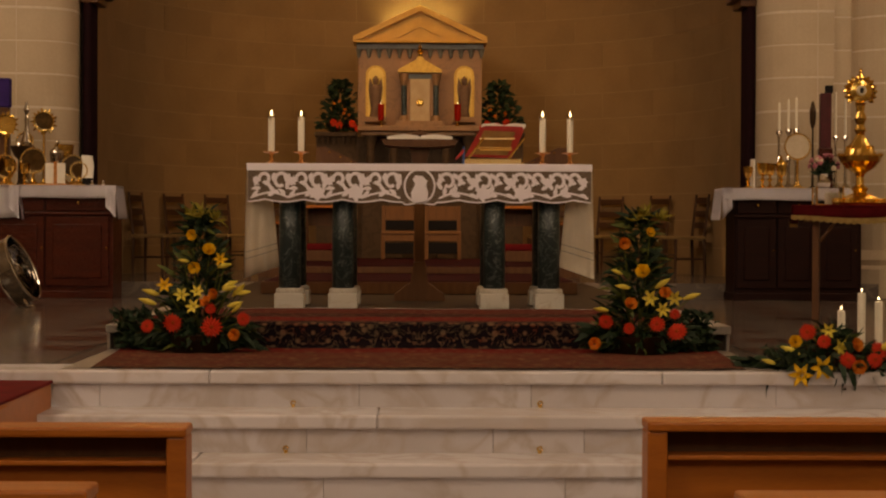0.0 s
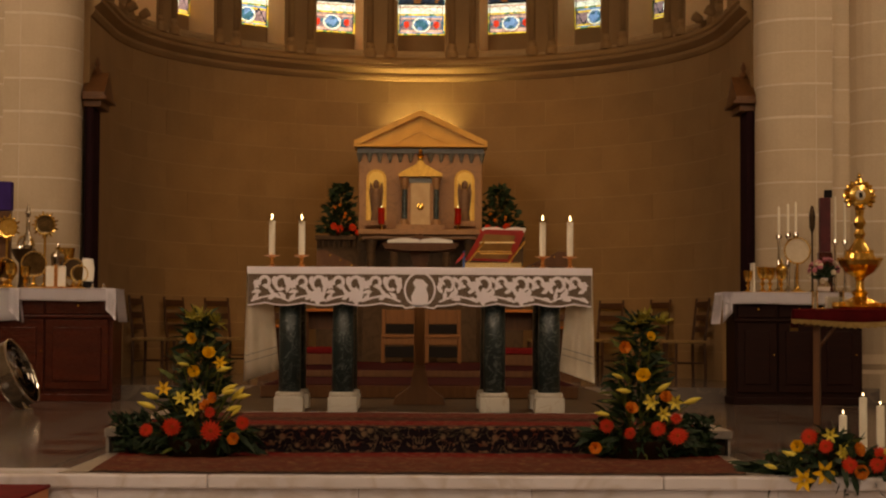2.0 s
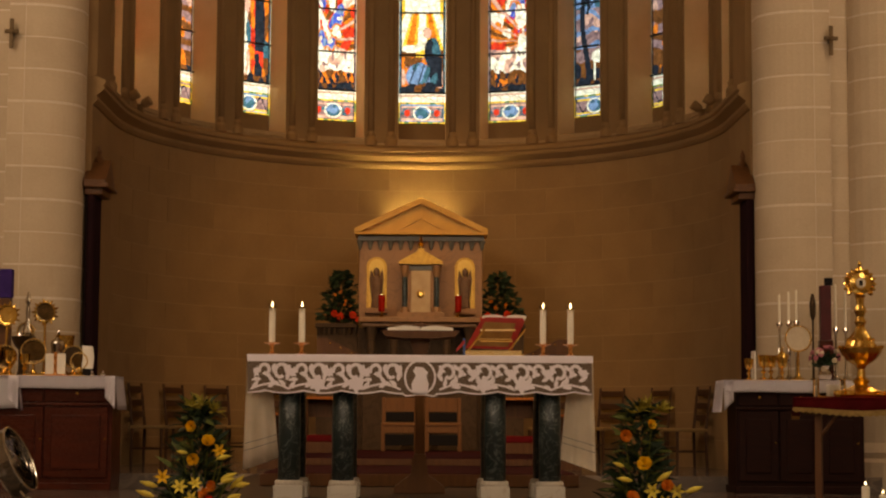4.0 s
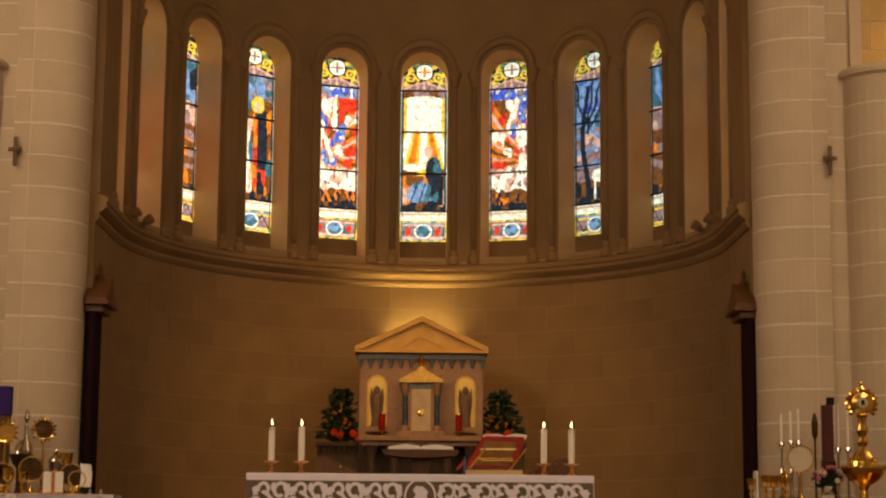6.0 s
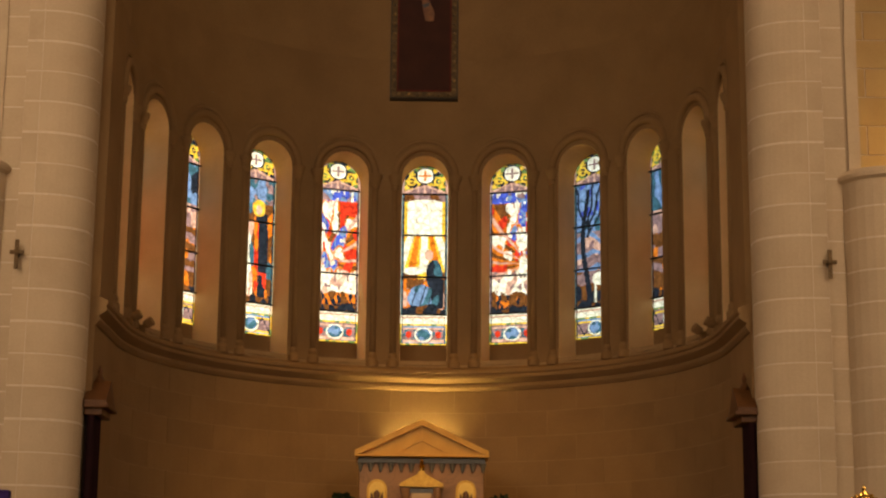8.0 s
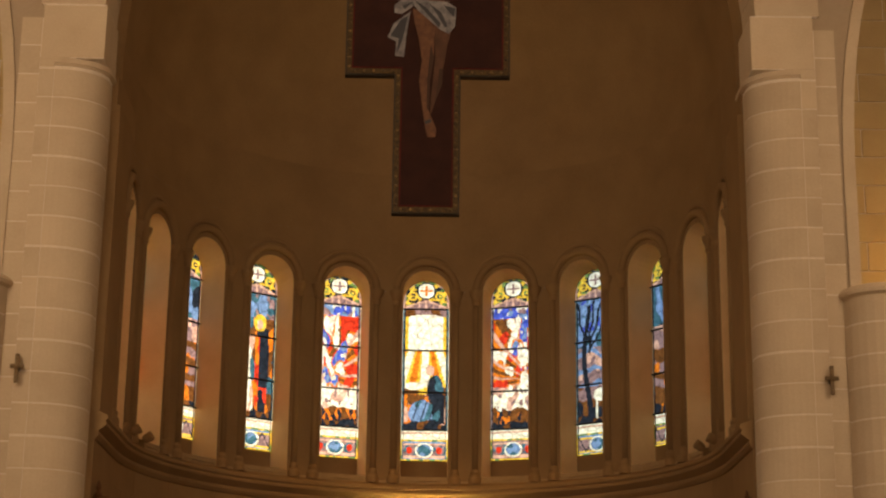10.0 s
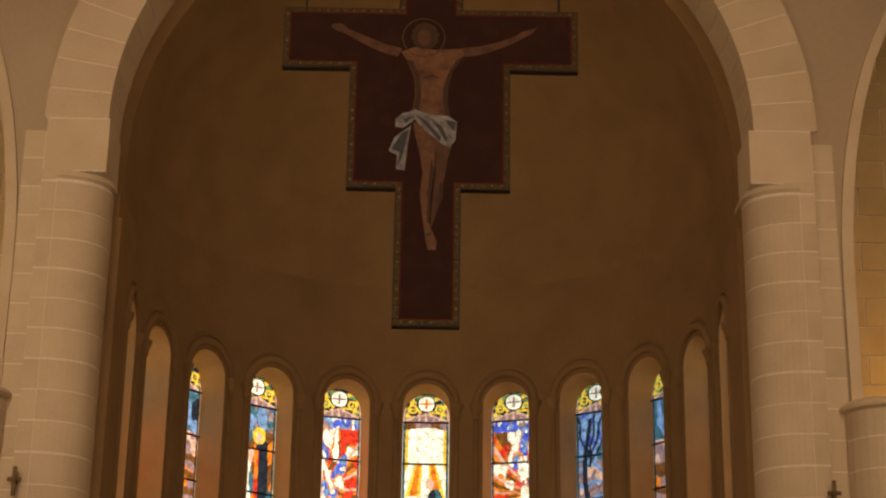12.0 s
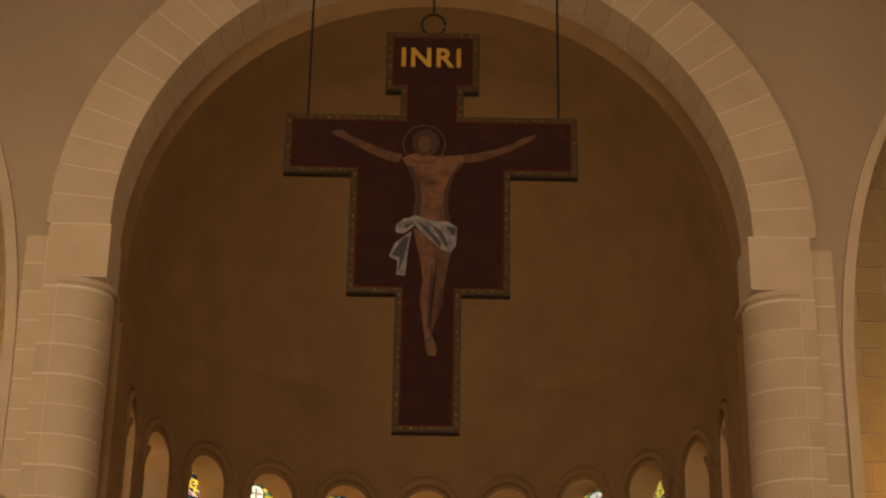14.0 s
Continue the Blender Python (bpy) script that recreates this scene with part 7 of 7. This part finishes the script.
# plants on the retable's side shelves
for sx in (-1, 1):
    t_ = thing("potted_plant", (sx * 1.0, RY + 0.12, 1.93), "dark leafy potted plant with red poinsettia blooms", "plant", "retable plants")
    part("pot", turned([(0.09, 0), (0.11, 0.12), (0.12, 0.14), (0.02, 0.14)], 16), DARKBOWL, t_)
    b = bmesh.new()
    for i in range(420):
        h = rnd.random() ** 1.3 * 0.62
        w = 0.27 * (1 - (h / 0.66) ** 1.4) + 0.03
        a = rnd.uniform(0, 2 * math.pi)
        q = Vector((w * rnd.random() * math.cos(a), w * 0.7 * rnd.random() * math.sin(a), h + 0.03))
        d = Vector((math.cos(a), math.sin(a), rnd.uniform(-0.5, 0.8))).normalized()
        leaf_blade(b, q, q + d * rnd.uniform(0.07, 0.13), 0.05)
    f_ = part("foliage", b, LEAF, t_)
    f_["kind"] = "stuff"
    for dx, dz in ((-0.14 * sx, 0.10), (-0.22 * sx, 0.04), (0.10 * sx, 0.12), (-0.02, 0.08)):
        blossom("R", (dx, -0.20, dz), 0.06, t_)
    for i in range(5):
        blossom("O", (rnd.uniform(-0.12, 0.12), -0.16, rnd.uniform(0.2, 0.45)), 0.022, t_)
# pink flowers in a vase on the dark cabinet
t_ = thing("vase_of_flowers", (4.10, 17.93, ZI), "small vase of pink and mauve flowers on the cloth", "flowers")
part("vase", turned([(0.05, 0), (0.07, 0.06), (0.04, 0.12), (0.055, 0.15), (0.02, 0.15)], 16), SILVER, t_)
b = bmesh.new()
for i in range(80):
    d = Vector((rnd.uniform(-1, 1), rnd.uniform(-1, 1), rnd.uniform(-0.2, 1))).normalized()
    leaf_blade(b, Vector((0, 0, 0.16)), Vector((0, 0, 0.18)) + d * rnd.uniform(0.10, 0.19), 0.03)
part("foliage", b, LEAF, t_)
for i in range(22):
    d = Vector((rnd.uniform(-1, 1), rnd.uniform(-1, 0.3), rnd.uniform(-0.4, 1))).normalized() * 0.15
    q = Vector((0, 0, 0.20)) + d
    mm = Matrix.Translation(q) @ d.to_track_quat("Z", "Y").to_matrix().to_4x4()
    part("bloom", turned([(0.008, -0.02), (0.026, 0.0), (0.030, 0.012), (0.012, 0.02)], 9, mm), PINK if i % 3 else IVORY, t_)

# ---- table with red velvet and the great monstrance ----
TY = 13.75
rt = thing("side_table", (0, TY, 0), "brown wooden table with slender square legs", "table")
part("tabletop", boxed(2.93, 4.35, 0.02, 0.55, 0.86, 0.893, bevel=0.005), OAK, rt)
part("apron", boxed(2.98, 4.30, 0.06, 0.09, 0.77, 0.86), OAK, rt)
for x in (3.075, 4.25):
    for y in (0.08, 0.50):
        part("table_leg", boxed(x - 0.026 - 0.09 * (y - 0.08), x + 0.026 - 0.09 * (y - 0.08), y - 0.028, y + 0.028, 0, 0.86, bevel=0.006), OAK, rt)
part("brace", tube(bmesh.new(), [(3.10, 0.08, 0.62), (3.22, 0.08, 0.77)], 0.014, 6), OAK, rt)
turn_t = pose(2.9, TY, 0, 0, 0, -18) @ pose(-2.9, 0, 0)
rt.matrix_world = turn_t
rv = thing("velvet_cover", turn_t @ pose(0, 0, 0.893), "dark red velvet table cover with a gold fringe", "tablecloth")
part("top", boxed(2.90, 4.38, -0.012, 0.57, 0.001, 0.012, bevel=0.004), RED, rv)
rows = []
for i in range(60):
    x = 2.895 + 1.49 * i / 59
    rows.append([(x, -0.014 - 0.008 * w * (1 + math.sin(x * 23)), 0.006 - 0.100 * w - 0.012 * w * math.sin(x * 6)) for w in (0, 0.2, 0.6, 1)])
part("front_drop", cloth_sheet(bmesh.new(), rows), RED, rv, smooth=True)
rows = []
for i in range(60):
    x = 2.893 + 1.49 * i / 59
    rows.append([(x, -0.018 - 0.008 * w * (1 + math.sin(x * 23)), 0.006 - 0.084 * w - 0.012 * w * math.sin(x * 6) - (0.012 if w > 1.2 and i % 2 else 0)) for w in (1, 1.15, 1.4)])
part("fringe", cloth_sheet(bmesh.new(), rows), FRINGE, rv, "gold fringe")
rows = [[(2.893 - 0.01 * w, -0.012 + 0.58 * i / 20, 0.006 - 0.14 * w) for w in (0, 0.5, 1)] for i in range(21)]
part("end_drop", cloth_sheet(bmesh.new(), rows), RED, rv)
rows = [[(2.880, -0.012 + 0.58 * i / 20, -0.115 - 0.045 * w) for w in (0, 1)] for i in range(21)]
part("end_fringe", cloth_sheet(bmesh.new(), rows), FRINGE, rv, "gold fringe")
ZM = 0.906
mo = thing("great_monstrance", (3.45, 13.85, ZM), "ornate gold reliquary monstrance on a broad stepped foot", "monstrance")
part("foot", turned([(0.19, 0), (0.195, 0.02), (0.16, 0.035), (0.165, 0.05), (0.10, 0.075), (0.05, 0.10)], 32, ripple=0.04), GOLD, mo)
part("lower_stem", turned([(0.05, 0.10), (0.07, 0.13), (0.035, 0.16), (0.03, 0.22), (0.045, 0.25)], 24), GOLD, mo)
part("bowl", turned([(0.045, 0.25), (0.11, 0.29), (0.155, 0.345), (0.168, 0.385), (0.168, 0.395), (0.12, 0.40)], 32, ripple=0.035), GOLD, mo, "wide gold bowl")
part("upper_foot", turned([(0.12, 0.40), (0.105, 0.44), (0.085, 0.47), (0.05, 0.52), (0.035, 0.55)], 28, ripple=0.06), GOLD, mo)
part("upper_stem", turned([(0.03, 0.55), (0.048, 0.59), (0.03, 0.63), (0.05, 0.68), (0.03, 0.73), (0.035, 0.78), (0.05, 0.80)], 20), GOLD, mo)
part("head", turned([(0.05, 0.0), (0.09, 0.015), (0.085, 0.05), (0.05, 0.06)], 24, pose(0, 0.03, 0.89, 90)), GOLD, mo, "round gold relic case")
part("window", turned([(0.040, 0.0), (0.036, 0.006), (0.03, 0.008)], 18, pose(0.0, -0.034, 0.895, 90)), IVORY, mo, "pale round window")
part("relic", boxed(-0.013, 0.013, -0.046, -0.0425, 0.875, 0.915), BLACKCL, mo, "dark small relic")
for i in range(14):
    a = radians(-40 + 260 * i / 13)
    part("leaf_ornament", turned([(0.012, 0), (0.022, 0.02), (0.018, 0.035), (0.003, 0.05)], 8, pose(0.085 * math.cos(a), 0, 0.89 + 0.085 * math.sin(a)) @ pose(0, 0, 0, 0, 90 - math.degrees(a), 0)), GOLD, mo)
part("crest", turned([(0.022, 0.97), (0.03, 1.0), (0.012, 1.03), (0.018, 1.045), (0.003, 1.075)], 12), GOLD, mo)
for r_, z_, n_ in ((0.166, 0.392, 18), (0.188, 0.026, 18), (0.10, 0.452, 12)):
    for i in range(n_):
        a = 2 * math.pi * i / n_
        part("bead", turned([(0.002, -0.014), (0.013, -0.007), (0.014, 0.005), (0.002, 0.016)], 8, pose(r_ * math.cos(a), r_ * math.sin(a), z_)), GOLD, mo)
gb = thing("glass_box", (3.20, 13.86, ZM), "small clear glass box with brass edges", "box")
part("glass", boxed(-0.10, 0.10, -0.08, 0.08, 0.008, 0.14, bevel=0.004), CRYSTAL, gb)
for sx in (-1, 1):
    for sy in (-1, 1):
        part("edge_bar", boxed(sx * 0.103 - 0.005, sx * 0.103 + 0.005, sy * 0.083 - 0.005, sy * 0.083 + 0.005, 0, 0.145), GOLD, gb)
part("base_plate", boxed(-0.11, 0.11, -0.09, 0.09, 0.0, 0.008), GOLD, gb)
wb = thing("white_box", (3.30, 14.04, ZM), "small white box on the red table", "box")
part("carton", boxed(-0.08, 0.08, -0.05, 0.05, 0.0, 0.10, bevel=0.004), PAPER, wb)
for x, r in ((3.28, 0.035), (3.36, 0.03), (3.68, 0.04), (3.78, 0.035)):
    g = thing("gold_dish", (x * 0.985, 13.66, ZM), "small shining gold dish on the red velvet", "dish", "gold dishes")
    part("dish", turned([(r * 0.8, 0), (r * 1.3, 0.02), (r * 1.25, 0.05), (r * 0.9, 0.055), (r * 0.3, 0.03)], 16, ripple=0.05), GOLD, g)

# unseen housings added under the nave vault for the two fill spots
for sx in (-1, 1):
    f_ = thing("floodlight", (sx * 2.0, 12.9, 13.5), "dark floodlight housing added out of view under the nave vault", "floodlight", "nave floodlights")
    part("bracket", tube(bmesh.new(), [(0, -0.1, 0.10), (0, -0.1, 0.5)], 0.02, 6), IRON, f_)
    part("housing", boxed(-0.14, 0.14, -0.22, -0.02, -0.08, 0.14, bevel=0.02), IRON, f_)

# ---- pieces of floor and walls ----
tile = None
TS = 0.46
for sx in (-1, 1):
    for i in range(5):
        for j in range(20):
            x, y = sx * (1.93 + TS * (i + 0.5)), 9.30 + TS * (j + 0.5)
            if y > 18.2:
                continue
            if tile is None:
                tile = part("floor_tile", boxed(-TS / 2 + 0.0015, TS / 2 - 0.0015, -TS / 2 + 0.0015, TS / 2 - 0.0015, -0.006, 0.0), MARBLE2, floor)
                dark = part("dark_tile", boxed(-TS / 2 + 0.0015, TS / 2 - 0.0015, -TS / 2 + 0.0015, TS / 2 - 0.0015, -0.006, 0.0), DARKTILE, floor)
                dark.matrix_basis = pose(sx * (1.93 + TS * 5.5), y, 0)
                tile.matrix_basis = pose(x, y, 0)
                continue
            kind = dark if (i + j) % 2 == 0 and j % 2 == 0 else tile
            share(kind, "dark_tile" if kind is dark else "floor_tile", floor, pose(x, y, 0))

# ashlar of the lower apse wall
NBL, HB = 13, 0.335
blk = half_blk = None
for r in range(12):
    for q in range(NBL + 1):
        ph = -90 + (q + (0.5 if r % 2 else 0.0)) * 180 / NBL
        if abs(ph) > 90.1:
            continue
        z0 = 0.15 + r * HB
        end = abs(ph) > 89
        if end:
            ph = math.copysign(90 - 180 / NBL / 4 + 0.03, ph)
        if (half_blk if end else blk) is None:
            b = bmesh.new()
            w = (math.pi / NBL / 2 - 0.0008) * (0.5 if end else 1)
            v0, v1 = [], []
            for i in range(7):
                a = -w + 2 * w * i / 6
                v0.append(b.verts.new((R * math.sin(a), R * math.cos(a), 0.003)))
                v1.append(b.verts.new((R * math.sin(a), R * math.cos(a), HB - 0.003)))
            e0 = [b.verts.new((1.0014 * p_.co.x, 1.0014 * p_.co.y, p_.co.z)) for p_ in v0]
            e1 = [b.verts.new((1.0014 * p_.co.x, 1.0014 * p_.co.y, p_.co.z)) for p_ in v1]
            for i in range(6):
                b.faces.new((v0[i + 1], v0[i], v1[i], v1[i + 1]))
                b.faces.new((v1[i], e1[i], e1[i + 1], v1[i + 1]))
                b.faces.new((v0[i], v0[i + 1], e0[i + 1], e0[i]))
            b.faces.new((v0[0], e0[0], e1[0], v1[0]))
            b.faces.new((v0[-1], v1[-1], e1[-1], e0[-1]))
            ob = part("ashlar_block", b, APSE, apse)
            ob.matrix_basis = pose(0, YC, z0, 0, 0, -ph)
            if end:
                half_blk = ob
            else:
                blk = ob
        else:
            share(half_blk if end else blk, "ashlar_block", apse, pose(0, YC, z0, 0, 0, -ph))
